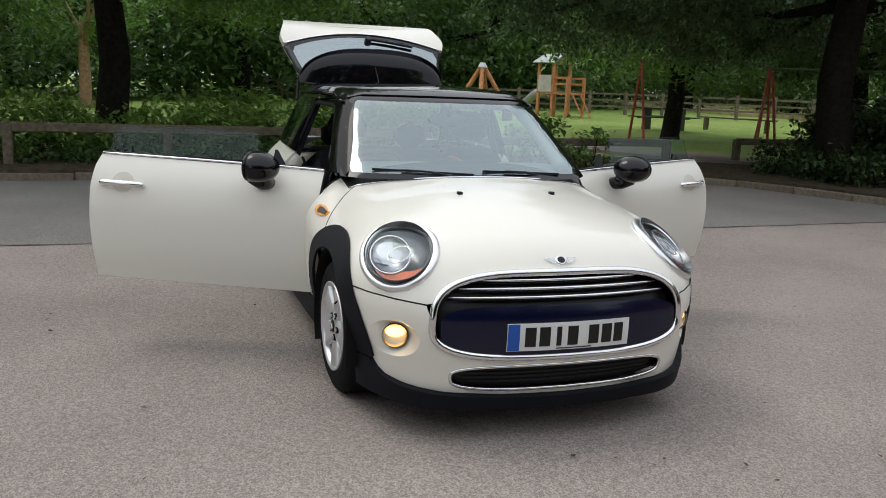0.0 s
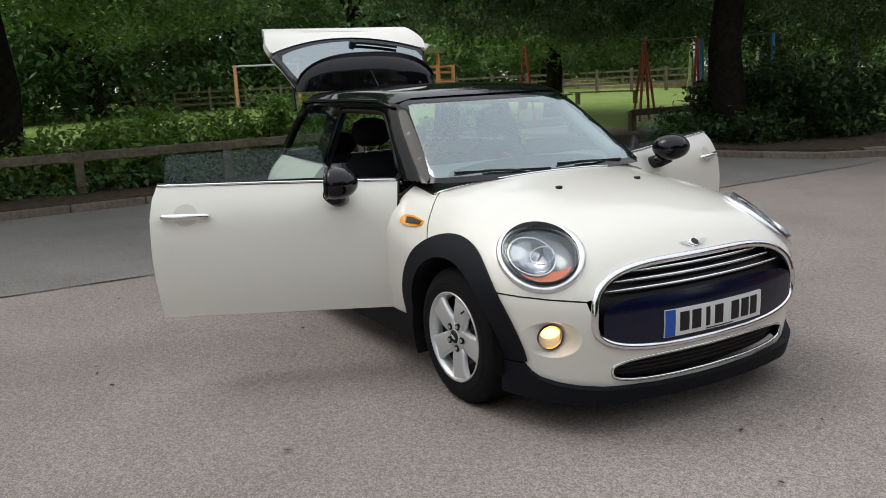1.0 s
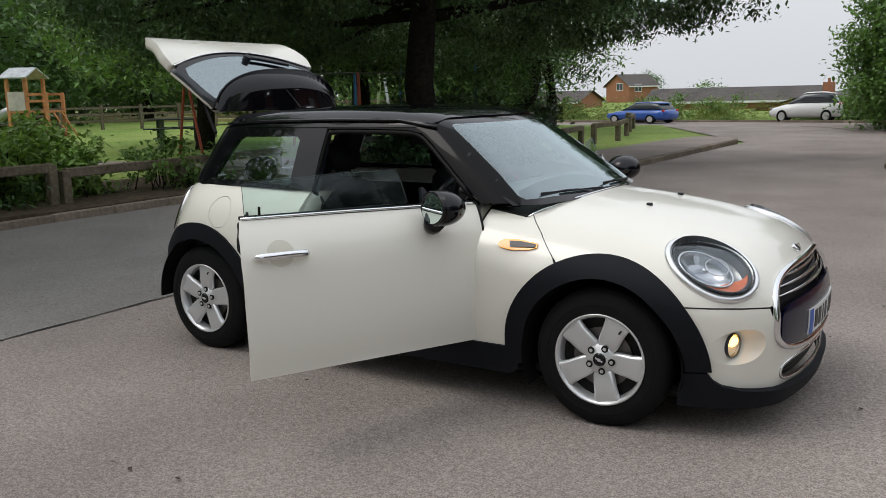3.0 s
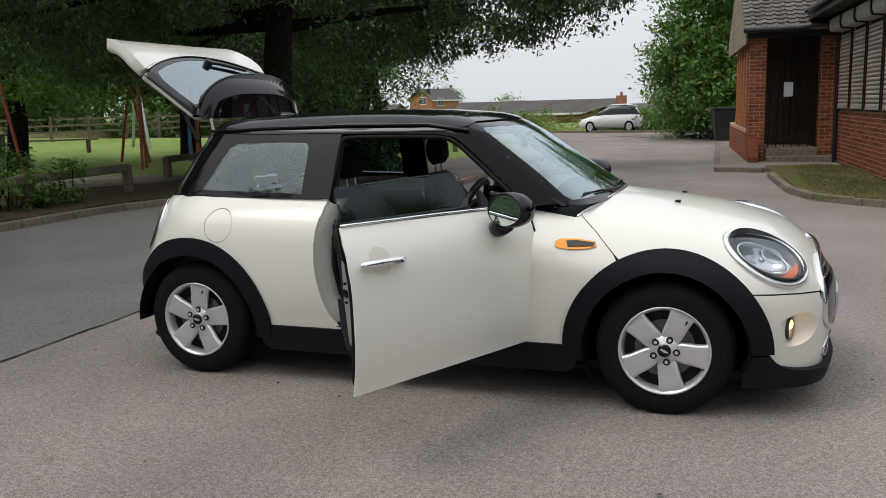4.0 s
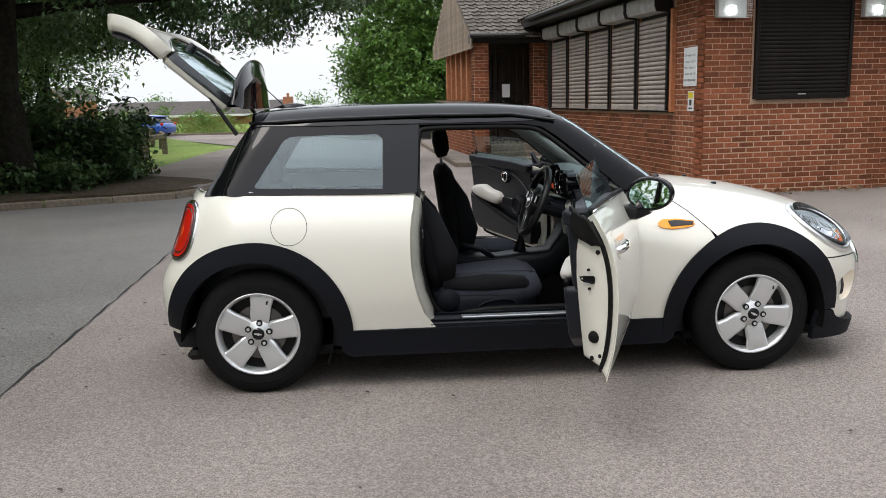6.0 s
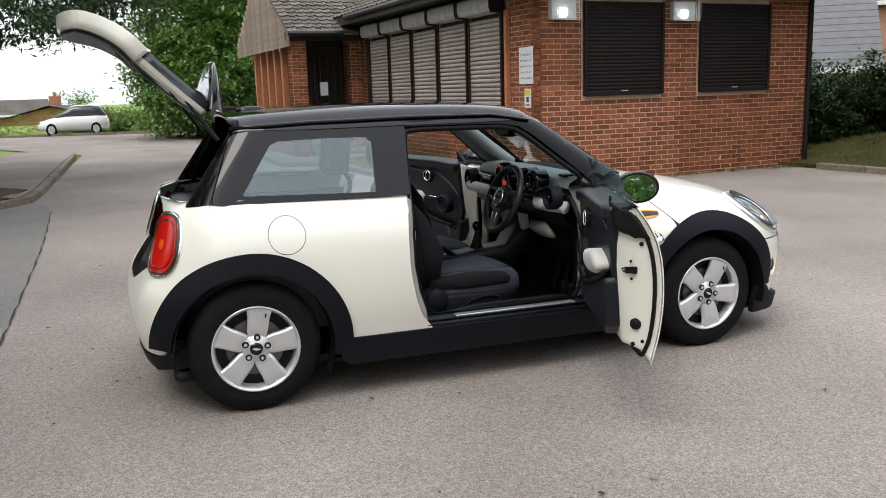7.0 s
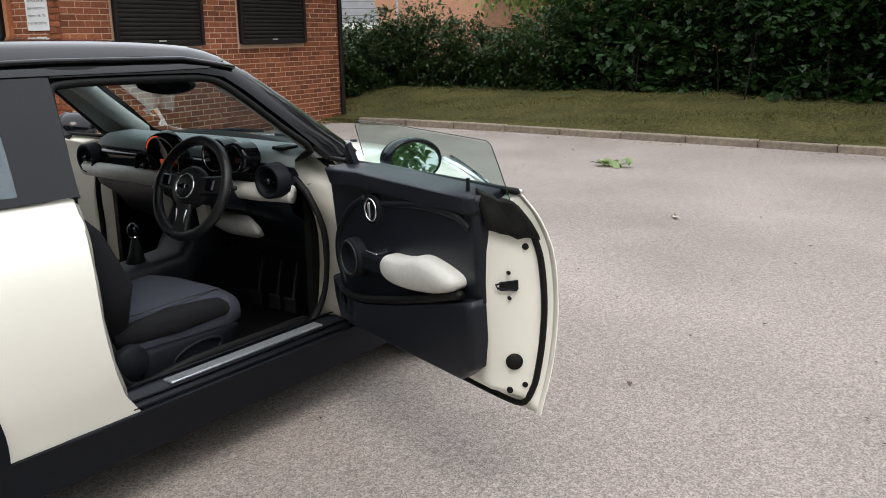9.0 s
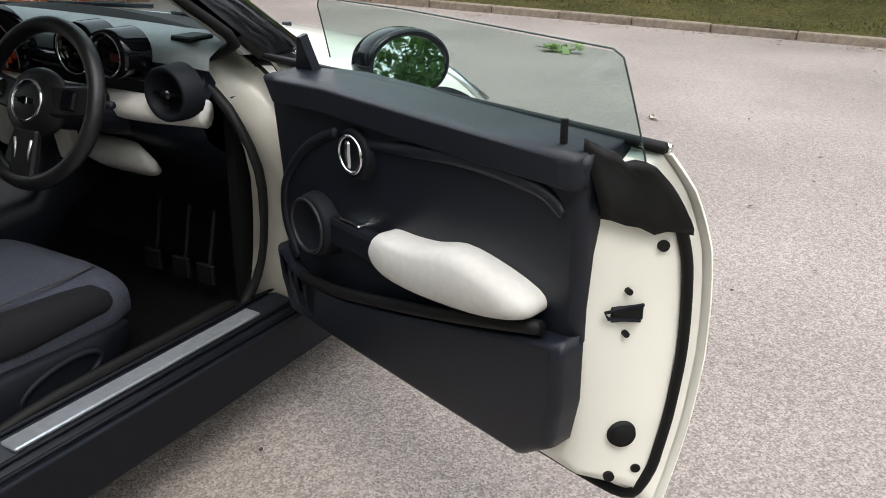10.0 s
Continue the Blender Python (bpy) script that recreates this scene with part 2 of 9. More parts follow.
def tube(points, r, seg=8, closed=False, radii=None):
    """A round tube along a line of points."""
    bm = bmesh.new()
    pts = [Vector(p) for p in points]
    rings = []
    n = len(pts)
    up = None
    for i, p in enumerate(pts):
        a = pts[(i - 1) % n] if (closed or i) else p
        b = pts[(i + 1) % n] if (closed or i < n - 1) else p
        d = (b - a).normalized()
        if up is None:
            up = d.orthogonal().normalized()
        up = (up - d * up.dot(d)).normalized()
        w = d.cross(up)
        rr = radii[i] if radii else r
        rings.append([bm.verts.new(p + (up * math.cos(2 * math.pi * k / seg) + w * math.sin(2 * math.pi * k / seg)) * rr) for k in range(seg)])
    for i in range(n if closed else n - 1):
        p, q = rings[i], rings[(i + 1) % n]
        if closed and i == n - 1:
            off = min(range(seg), key=lambda o: (p[0].co - q[o].co).length)
            q = q[off:] + q[:off]
        for k in range(seg):
            bm.faces.new((p[k], p[(k + 1) % seg], q[(k + 1) % seg], q[k]))
    if not closed:
        bm.faces.new(rings[0][::-1])
        bm.faces.new(rings[-1])
    bmesh.ops.recalc_face_normals(bm, faces=bm.faces)
    return bm


def prism(outline, z0, z1, bevel=0.0):
    """A flat outline of (x, y) raised from z0 to z1."""
    bm = bmesh.new()
    vs = [bm.verts.new((x, y, z0)) for x, y in outline]
    f = bm.faces.new(vs)
    r = bmesh.ops.extrude_face_region(bm, geom=[f])
    bmesh.ops.translate(bm, vec=(0, 0, z1 - z0), verts=[v for v in r["geom"] if isinstance(v, bmesh.types.BMVert)])
    bmesh.ops.recalc_face_normals(bm, faces=bm.faces)
    if bevel:
        bmesh.ops.bevel(bm, geom=[e for e in bm.edges if abs(e.verts[0].co.z - e.verts[1].co.z) < 1e-6 and e.verts[0].co.z > (z0 + z1) / 2], offset=bevel, segments=2, affect="EDGES")
    return bm


def spline(points, n=8, closed=False):
    """A smooth line through a few points."""
    p = [np.array(q, float) for q in points]
    m = len(p)
    res = []
    for i in range(m if closed else m - 1):
        a, b, c, d = (p[(i + k - 1) % m] if closed else p[min(max(i + k - 1, 0), m - 1)] for k in range(4))
        for k in range(n):
            t = k / n
            res.append(0.5 * (2 * b + (c - a) * t + (2 * a - 5 * b + 4 * c - d) * t * t + (3 * b - a - 3 * c + d) * t ** 3))
    if not closed:
        res.append(p[-1])
    return [tuple(float(x) for x in q) for q in res]


def leaves(rng, centres, spread, count, size, droop=0.3, flat=0.5, narrow=0.5):
    """Leaf blades (two triangles each, folded on the rib) scattered round twig ends."""
    k = rng.integers(0, len(centres), count)
    c = np.asarray(centres)[k] + rng.normal(0, 1, (count, 3)) * np.asarray(spread)
    a = rng.uniform(0, 2 * np.pi, count)
    tilt = rng.normal(-droop, flat, count)
    d = np.stack([np.cos(a) * np.cos(tilt), np.sin(a) * np.cos(tilt), np.sin(tilt)], 1)
    side = np.stack([-np.sin(a), np.cos(a), rng.normal(0, 0.35, count)], 1)
    ln = size * rng.uniform(0.6, 1.35, count)[:, None]
    tip, base = c + d * ln / 2, c - d * ln / 2
    mid = c - d * ln * 0.05
    w = side * ln * narrow / 2
    fold = np.array([0, 0, 1.0]) * ln * 0.08
    v = np.stack([base, mid + w + fold, tip, mid - w + fold], 1).reshape(-1, 3)
    i = np.arange(count)[:, None] * 4
    f = np.concatenate([i + np.array([[0, 1, 2]]), i + np.array([[0, 2, 3]])], 1).reshape(-1, 3)
    return v, f


def raw_mesh(name, v, f, smooth=False):
    me = bpy.data.meshes.new(name)
    v = np.asarray(v, np.float32)
    f = np.asarray(f, np.int32)
    me.vertices.add(len(v))
    me.vertices.foreach_set("co", v.ravel())
    k = f.shape[1]
    me.loops.add(f.size)
    me.loops.foreach_set("vertex_index", f.ravel())
    me.polygons.add(len(f))
    me.polygons.foreach_set("loop_start", np.arange(0, f.size, k, dtype=np.int32))
    me.polygons.foreach_set("use_smooth", np.full(len(f), smooth))
    me.update(calc_edges=True)
    return me


def blob_points(rng, n, lo, hi, shell=0.55, low=0.0):
    """Points in a lumpy ellipsoid, most of them near its outside."""
    lo, hi = np.asarray(lo, float), np.asarray(hi, float)
    d = rng.normal(0, 1, (n, 3))
    d /= np.linalg.norm(d, axis=1)[:, None]
    r = shell + (1 - shell) * rng.random(n) ** 0.6
    lump = 1 + 0.22 * np.sin(d[:, 0] * 5 + 1) * np.cos(d[:, 1] * 4 + 2) + 0.12 * np.sin(d[:, 2] * 9 + d[:, 0] * 7)
    return (lo + hi) / 2 + d * (r * lump)[:, None] * (hi - lo) / 2


def tree(name, label, at, trunk_r, trunk_h, crowns, material, seed, count, size, bark=None, lean=(0, 0), narrow=0.5, droop=0.35, limbs=True, category="tree"):
    """A tapered trunk, limbs into each crown lobe, and leaves in clumps."""
    rng = np.random.default_rng(seed)
    t = thing(name, label, category, m=pose(*at))
    top = Vector((lean[0], lean[1], trunk_h))
    pts = [Vector((0, 0, -0.15)), Vector((0, 0, 0.12)), top * 0.35 + Vector((rng.normal(0, 0.08), rng.normal(0, 0.08), 0)), top * 0.7, top]
    bm = tube(pts, trunk_r, 12, radii=[trunk_r * 1.35, trunk_r * 1.08, trunk_r * 0.95, trunk_r * 0.8, trunk_r * 0.55])
    part("trunk", bm, bark or BARK, t, smooth=True)
    vs, fs, off = [], [], 0
    tot = sum(np.prod(np.subtract(h, l)) ** (2 / 3) for l, h in crowns)
    for lo, hi in crowns:
        share = int(count * np.prod(np.subtract(hi, lo)) ** (2 / 3) / tot)
        tw = blob_points(rng, max(14, share // 62), lo, hi)
        sp = size * 1.75
        v, f = leaves(rng, tw, (sp, sp, sp * 0.6), share, size, droop=droop, narrow=narrow)
        vs.append(v)
        fs.append(f + off)
        off += len(v)
        if limbs:
            mid = (np.asarray(lo) + np.asarray(hi)) / 2
            for k in range(3):
                e = tw[rng.integers(0, len(tw))] * 0.6 + mid * 0.4
                s = top * float(rng.uniform(0.6, 1.0))
                m1 = s.lerp(Vector(e), 0.5) + Vector((0, 0, float(rng.uniform(-0.2, 0.5))))
                part("limb", tube([s, m1, Vector(e)], 0.1, 6, radii=[trunk_r * 0.42, trunk_r * 0.24, trunk_r * 0.08]), bark or BARK, t, smooth=True)
    part("crown", raw_mesh("crown", np.concatenate(vs), np.concatenate(fs)), material, t)
    return t


def bush(name, label, lo, hi, material, seed, count, size, narrow=0.55, category="shrub", density=26, low=0.0, kind="", wall=0.0):
    """A shrub or a run of hedge: stems and leaf clumps filling a box with an uneven top."""
    rng = np.random.default_rng(seed)
    lo, hi = np.asarray(lo, float), np.asarray(hi, float)
    n = max(20, count // density)
    p = lo + rng.random((n, 3)) * (hi - lo)
    h = 0.72 + 0.2 * np.sin(p[:, 0] * 2.3 + seed) * np.cos(p[:, 1] * 1.9) + 0.12 * np.sin(p[:, 1] * 5.1 + p[:, 0] * 4.3)
    p[:, 2] = lo[2] + (p[:, 2] - lo[2]) * np.clip(h, 0.4, 1.1)
    t = thing(name, label, category, kind=kind)
    v, f = leaves(rng, p, (size * 0.9, size * 0.9, size * 0.7), count, size, narrow=narrow)
    v[:, 2] = np.maximum(v[:, 2], lo[2] - 0.02)
    part("foliage", raw_mesh("foliage", v, f), material, t)
    bm = bmesh.new()
    for q in p[:: max(1, n // 26)]:
        x, y = q[0] + rng.normal(0, 0.12), q[1] + rng.normal(0, 0.12)
        rod((x, y, lo[2] - 0.05), (q[0], q[1], max(q[2], lo[2] + 0.15)), 0.014, 0.006, 5, bm=bm)
    tagged(part("stem", bm, BARK, t), kind="stuff")
    return t

# ---- ground, kerbs, verges ----
def sheet_flat(name, outline, z, material, label, category, cuts=0, lift=None):
    """A level piece of ground; lift(x, y) raises it."""
    bm = bmesh.new()
    es = []
    vs = [bm.verts.new((x, y, z)) for x, y in outline]
    for k in range(len(vs)):
        es.append(bm.edges.new((vs[k - 1], vs[k])))
    bmesh.ops.triangle_fill(bm, edges=es, use_beauty=True, normal=(0, 0, 1))
    if cuts:
        xs = [p[0] for p in outline]
        ys = [p[1] for p in outline]
        for ax, a, b in (((1, 0, 0), min(xs), max(xs)), ((0, 1, 0), min(ys), max(ys))):
            k = a + cuts
            while k < b:
                bmesh.ops.bisect_plane(bm, geom=list(bm.verts) + list(bm.edges) + list(bm.faces), plane_co=Vector(ax) * k, plane_no=ax)
                k += cuts
    if lift:
        for v in bm.verts:
            v.co.z += lift(v.co.x, v.co.y)
    bmesh.ops.recalc_face_normals(bm, faces=bm.faces)
    bm.normal_update()
    bmesh.ops.reverse_faces(bm, faces=[f for f in bm.faces if f.normal.z < 0])
    if z > 0.01:
        # the edges of a raised sheet run down to the ground
        rim = bmesh.ops.extrude_edge_only(bm, edges=[e for e in bm.edges if len(e.link_faces) == 1])
        for v in rim["geom"]:
            if isinstance(v, bmesh.types.BMVert):
                v.co.z -= z + 0.04
    ob = part(name, bm, material)
    return tagged(ob, label, category, kind="structure")


sheet_flat("ground", [(-220, -220), (220, -220), (220, 260), (-220, 260)], -0.03, GRASS, "rough green grass reaching the horizon", "ground")
sheet_flat("road", [(-7.05, -30), (8.95, -30), (9.05, 8.0), (3.8, 14), (1.0, 14), (0.6, 36), (6, 37), (-40, 37), (-40, 31), (-9, 31), (-3.3, 20.5), (-3.3, 9.2), (-4.0, 8.2), (-6.2, 7.35), (-7.3, 6.2), (-7.3, 3)], 0.0, ASPHALT, "pinkish grey coarse worn tarmac of the car park", "tarmac")
WEST_TARMAC = mat("grey_tarmac", (0.30, 0.285, 0.27), 0.9, spec=0.2, vary=0.42, scale=90, second=(0.21, 0.195, 0.182), second_scale=0.9, bump=0.8, bump_scale=260)
sheet_flat("road_patch", spline([(-7.2, -30), (-2.4, -30), (-2.52, -3), (-2.58, 0), (-2.66, 2.5), (-2.77, 5.2), (-2.95, 8.0), (-3.2, 9.0), (-4.0, 8.2), (-6.2, 7.35), (-7.3, 6.2), (-7.3, 3)], 1), 0.004, WEST_TARMAC, "smoother dark grey strip of tarmac", "tarmac")
SEAM = mat("tarmac_seam", (0.035, 0.034, 0.033), 0.95, vary=0.4, scale=30)
bm = bmesh.new()
pts = spline([(-2.45, -7), (-2.52, -3), (-2.58, 0), (-2.66, 2.5), (-2.77, 5.2), (-2.95, 8.0)], 14)
for k, (x, y) in enumerate(pts[:-1]):
    x1, y1 = pts[k + 1]
    w = 0.006 + 0.004 * math.sin(k * 1.7)
    w1 = 0.006 + 0.004 * math.sin((k + 1) * 1.7)
    x, x1 = x + 0.012 * math.sin(k * 2.3) * math.cos(k * 0.7), x1 + 0.012 * math.sin((k + 1) * 2.3) * math.cos((k + 1) * 0.7)
    bm.faces.new([bm.verts.new(c) for c in ((x - w, y, 0.008), (x + w, y, 0.008), (x1 + w1, y1, 0.008), (x1 - w1, y1, 0.008))])
tagged(part("tarmac_seam", bm, SEAM), "dark open seam between two strips of tarmac", "seam", kind="structure")


def lawn_lift(x, y):
    return 0.02 * math.sin(x * 0.7) * math.cos(y * 0.6) + 0.012 * max(0, -x - 14) * min(1, max(0, (y + 2) / 12))


KERB_WEST = spline([(-6.85, -8), (-6.95, -4), (-7.05, -2), (-7.22, 1), (-7.35, 3.6), (-7.3, 5.4), (-6.85, 6.8), (-6.0, 7.45), (-5, 7.85), (-4.1, 8.12), (-3.5, 8.6), (-3.28, 9.6), (-3.3, 13), (-3.36, 17), (-3.45, 20.4), (-3.9, 21.2), (-4.8, 21.5)], 6)
west = KERB_WEST + [(-9, 30.5), (-60, 31), (-120, 31), (-120, -60), (-6.8, -60)]
soil_edge = spline([(-6.95, -8), (-7.1, -2), (-7.3, 1), (-7.45, 3.6), (-7.4, 5.4), (-6.95, 6.9), (-6.1, 7.6), (-5, 8.0), (-4.2, 8.3), (-3.7, 8.9), (-3.45, 10)], 6)
sheet_flat("lawn", [(x - 0.13, y) for x, y in west], 0.09, GRASS, "mown park lawn, bright green with yellow patches", "lawn", cuts=2.5, lift=lawn_lift)
sheet_flat("soil_bed", soil_edge + [(-5.5, 12), (-7, 11.2), (-8.6, 9.5), (-10.6, 7), (-10.8, 0), (-10.5, -8)], 0.125, SOIL, "strip of bare brown soil under the shrubs", "soil", cuts=0.8, lift=lambda x, y: 0.02 * math.sin(x * 3 + y) * math.cos(y * 2.1))
sheet_flat("pavement", spline([(-3.5, 8.9), (-3.4, 10), (-3.42, 13), (-3.48, 17), (-3.55, 20.3), (-4.8, 21.3), (-5.2, 19.5), (-5.3, 16), (-5.3, 12.5), (-4.9, 10.5)], 4), 0.115, PAVING, "brownish tarmac footpath behind the kerb", "pavement")
sheet_flat("park_path", [(-8.7, 10.4), (-9.4, 8.6), (-13, 7.0), (-30, 3.0), (-30, 4.4), (-13.2, 8.6), (-10.4, 10.4)], 0.16, PAVING, "grey path through the park", "path")


def kerb_run(name, line, label, inner, h=0.1, w=0.125, step=0.92):
    """Kerb stones laid end to end along a line; inner is the side that the verge lies on."""
    k = tagged(new(name), label, "kerb", kind="structure")
    pts = [Vector((x, y, 0)) for x, y in line]
    lens = [0.0]
    for a, b in zip(pts, pts[1:]):
        lens.append(lens[-1] + (b - a).length)

    def at(s):
        s = min(max(s, 0), lens[-1])
        for i in range(len(lens) - 1):
            if s <= lens[i + 1]:
                return pts[i].lerp(pts[i + 1], (s - lens[i]) / max(1e-6, lens[i + 1] - lens[i]))
        return pts[-1]
    n = int(lens[-1] / step)
    shared = {}
    for i in range(n):
        a, b = at(i * step + 0.006), at((i + 1) * step - 0.006)
        d = b - a
        key = round(d.length, 2)
        if key not in shared:
            bmk = box(-key / 2, -w / 2, -0.12, key / 2, w / 2, h, 0.016, 2)
            shared[key] = mesh_of("kerb_stone", bmk)
            shared[key].materials.append(KERB)
        c = (a + b) / 2
        side = Vector((-d.y, d.x, 0)).normalized() * inner * w / 2
        ang = math.degrees(math.atan2(d.y, d.x))
        part("kerb_stone", shared[key], KERB, k, m=pose(c.x + side.x, c.y + side.y, random.uniform(-0.008, 0.006), random.uniform(-1, 1), 0, ang + random.uniform(-0.4, 0.4)))
    return k


kerb_run("kerb_park", KERB_WEST, "worn brown concrete kerb stones along the park edge", 1)
KERB_EAST = [(8.95, -9), (8.98, -3), (9.0, 1), (8.98, 4), (8.9, 6.2), (8.72, 6.95), (8.5, 7.3)]
kerb_run("kerb_verge", KERB_EAST, "grey concrete kerb stones edging a grass verge", -1)


def bank(x, y):
    return 0.09 * max(0.0, min(4.0, x - 9.1)) ** 1.05


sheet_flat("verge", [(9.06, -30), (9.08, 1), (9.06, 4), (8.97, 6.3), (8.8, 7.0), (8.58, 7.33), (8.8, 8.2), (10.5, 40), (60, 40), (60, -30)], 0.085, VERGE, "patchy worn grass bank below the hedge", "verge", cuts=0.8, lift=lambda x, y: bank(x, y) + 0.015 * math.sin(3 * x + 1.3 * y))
KERB_BUILDING = spline([(3.75, 7.0), (3.2, 7.35), (2.55, 7.9), (2.2, 8.7), (2.05, 10), (1.85, 12.7)], 6)
kerb_run("kerb_building", KERB_BUILDING, "weathered kerb stones round a small patch of grass", -1)
sheet_flat("grass_patch", [(x + 0.1, y + 0.03) for x, y in KERB_BUILDING] + [(1.9, 13.1), (3.3, 13.0), (3.9, 7.2)], 0.085, MOSS, "mossy patch of grass by the brick wall", "grass", cuts=0.5, lift=lambda x, y: 0.03 * math.sin(x * 2) * math.cos(y * 1.6) + 0.02)
kerb_run("kerb_porch", [(1.85, 12.75), (0.95, 12.9), (0.85, 16), (0.55, 25.5)], "kerb stones along the paved approach to the porch", -1)
sheet_flat("porch_paving", [(1.85, 12.85), (1.0, 13.0), (0.95, 16), (0.65, 25.5), (3, 25.5), (3.3, 13)], 0.09, PAVING, "grey tarmac apron in front of the porch", "pavement")
KERB_FAR = spline([(-45, 36.5), (-20, 36.3), (-8, 35.5), (-3, 34.5), (1.2, 33.5)], 5)
kerb_run("kerb_far", KERB_FAR, "distant concrete kerb along the end of the road", 1)
sheet_flat("traffic_island", spline([(-3.9, 31.2), (-2.2, 29), (-0.9, 26.3), (0.6, 25.6), (0.9, 30), (-1, 32)], 4), 0.02, PAVING, "low paved kerb build-out at the road's end", "pavement")

# ---- brick building ----
ANG = 4.5
SOUTH = pose(0, 0, 0, 0, 0, 2)   # the south wall stands not quite square to the west one
BLD = pose(3.85, 6.75, 0, 0, 0, ANG)
building = thing("community_building", "single-storey red brick hall with closed roller shutters and tiled roof", "building", m=BLD)
WALL_H = 2.95
PV = 7.95   # the porch's south face, along the west wall


# the core walls are the mortar; the bricks stand a little proud of them
W1, W2 = (0.72, 2.2), (2.93, 4.42)
south = part("wall", box(0.02, -0.002, -0.1, 5.40, 0.25, WALL_H), MORTAR, building, "red brick wall in stretcher bond", m=SOUTH)
west_wall = part("wall", box(-0.002, 0.25, -0.1, 0.25, 12, WALL_H), MORTAR, building, "red brick wall under a row of shutters")
part("wall", box(5.18, 0.45, -0.1, 5.4, 12, WALL_H), MORTAR, building)


def shutter(w, h, material, parent, m, slat=0.075, deep=1.0):
    """A closed roller shutter: side guides, box and curved slats."""
    sh = part("roller_shutter", box(-0.02, -0.01, 0, w + 0.02, 0.05, h), SHUTTER_BLACK, parent, m=m)
    n = int(h / slat)
    bm = bmesh.new()
    prof = [(0.012 * deep, 0), (-0.014 * deep, slat * 0.12), (-0.022 * deep, slat * 0.45), (-0.016 * deep, slat * 0.78), (0.012 * deep, slat * 0.96)]
    for (y0, z0), (y1, z1) in zip(prof, prof[1:]):
        bm.faces.new([bm.verts.new(c) for c in ((0, y0, z0), (w, y0, z0), (w, y1, z1), (0, y1, z1))])
    bmesh.ops.remove_doubles(bm, verts=bm.verts, dist=1e-5)
    sm = mesh_of("slat", bm, True)
    sm.materials.append(material)
    for k in range(n):
        part("slat", sm, material, sh, m=pose(0, -0.022, k * slat))
    for x in (-0.05, w):
        part("guide_rail", box(x, -0.06, -0.02, x + 0.05, 0.0, h, 0.004), SHUTTER_BLACK, sh)
    part("bottom_bar", box(0, -0.045, -0.03, w, 0.0, 0.02, 0.004), material, sh)
    return sh


for (a, b), h in ((W1, 1.35), (W2, 1.35)):
    s = shutter(b - a - 0.1, h, SHUTTER_BLACK, building, SOUTH @ pose(a + 0.05, -0.03, 1.34), slat=0.055, deep=0.3)
    part("latch_handle", box((b - a) / 2 - 0.12, -0.052, 0.03, (b - a) / 2, -0.044, 0.05), mat("pale_latch", (0.5, 0.5, 0.48), 0.4, 0.5), s)
BAY = 1.27
SHUTTER_BOX = mat("grey_shutter_box", (0.40, 0.39, 0.385), 0.5, spec=0.4, vary=0.2, scale=5)
for k in range(5):
    v0 = 1.05 + k * BAY
    s = shutter(BAY - 0.17, 1.42, SHUTTER, building, pose(-0.03, v0 + BAY - 0.12, 1.2, 0, 0, -90), slat=0.072)
    part("shutter_box", prism([(0.0, 1.42), (-0.22, 1.44), (-0.25, 1.50), (-0.25, 1.66), (-0.2, 1.70), (0.0, 1.70)], -0.04, BAY - 0.13), SHUTTER_BOX, s, m=pose(0, 0, 0, 90, 0, 90))
    for x in (-0.07, BAY - 0.13):
        part("box_end", prism([(0.0, 1.40), (-0.24, 1.42), (-0.27, 1.50), (-0.27, 1.68), (-0.2, 1.72), (0.0, 1.72)], x, x + 0.03), SHUTTER_BLACK, s, m=pose(0, 0, 0, 90, 0, 90))
for k in range(6):
    v0 = 1.02 + k * BAY
    part("mullion", box(-0.07, v0 - 0.10, 1.15, 0.02, v0 - 0.02, 2.65, 0.004), TIMBER_RED, building)
part("window_sill", box(-0.05, 0.95, 1.14, 0.02, 7.45, 1.17, 0.006), SHUTTER_BLACK, building)

# roof: tiled slopes over the west range and the porch
fascia = mat("dark_fascia", (0.022, 0.02, 0.019), 0.6, vary=0.2, scale=8)
gutter_mat = mat("black_gutter", (0.015, 0.015, 0.015), 0.4)
part("soffit", box(-0.55, -0.35, WALL_H, 5.95, 14, WALL_H + 0.04), fascia, building)
part("fascia_board", box(-0.58, -0.38, WALL_H - 0.02, -0.55, 14, WALL_H + 0.2), fascia, building)
part("fascia_board", box(-0.55, -0.38, WALL_H - 0.02, 5.95, -0.35, WALL_H + 0.2), fascia, building)
part("drainpipe", rod((5.50, 0.32, 0), (5.50, 0.32, WALL_H), 0.05, seg=10), gutter_mat, building)
part("drainpipe", rod((-0.06, PV - 0.45, 0.05), (-0.06, PV - 0.45, WALL_H), 0.04, seg=10), gutter_mat, building)
part("paper_notice", box(-0.95, PV + 0.40, 1.42, -0.77, PV + 0.41, 1.72), mat("notice_paper", (0.75, 0.76, 0.78), 0.7), building)
part("gutter", rod((-1.85, PV - 0.43, 2.76), (-0.6, PV - 0.43, 2.76), 0.055, seg=8), gutter_mat, building)
part("gutter", rod((-0.63, -0.4, WALL_H + 0.12), (-0.63, 7.3, WALL_H + 0.12), 0.055, seg=8), gutter_mat, building)


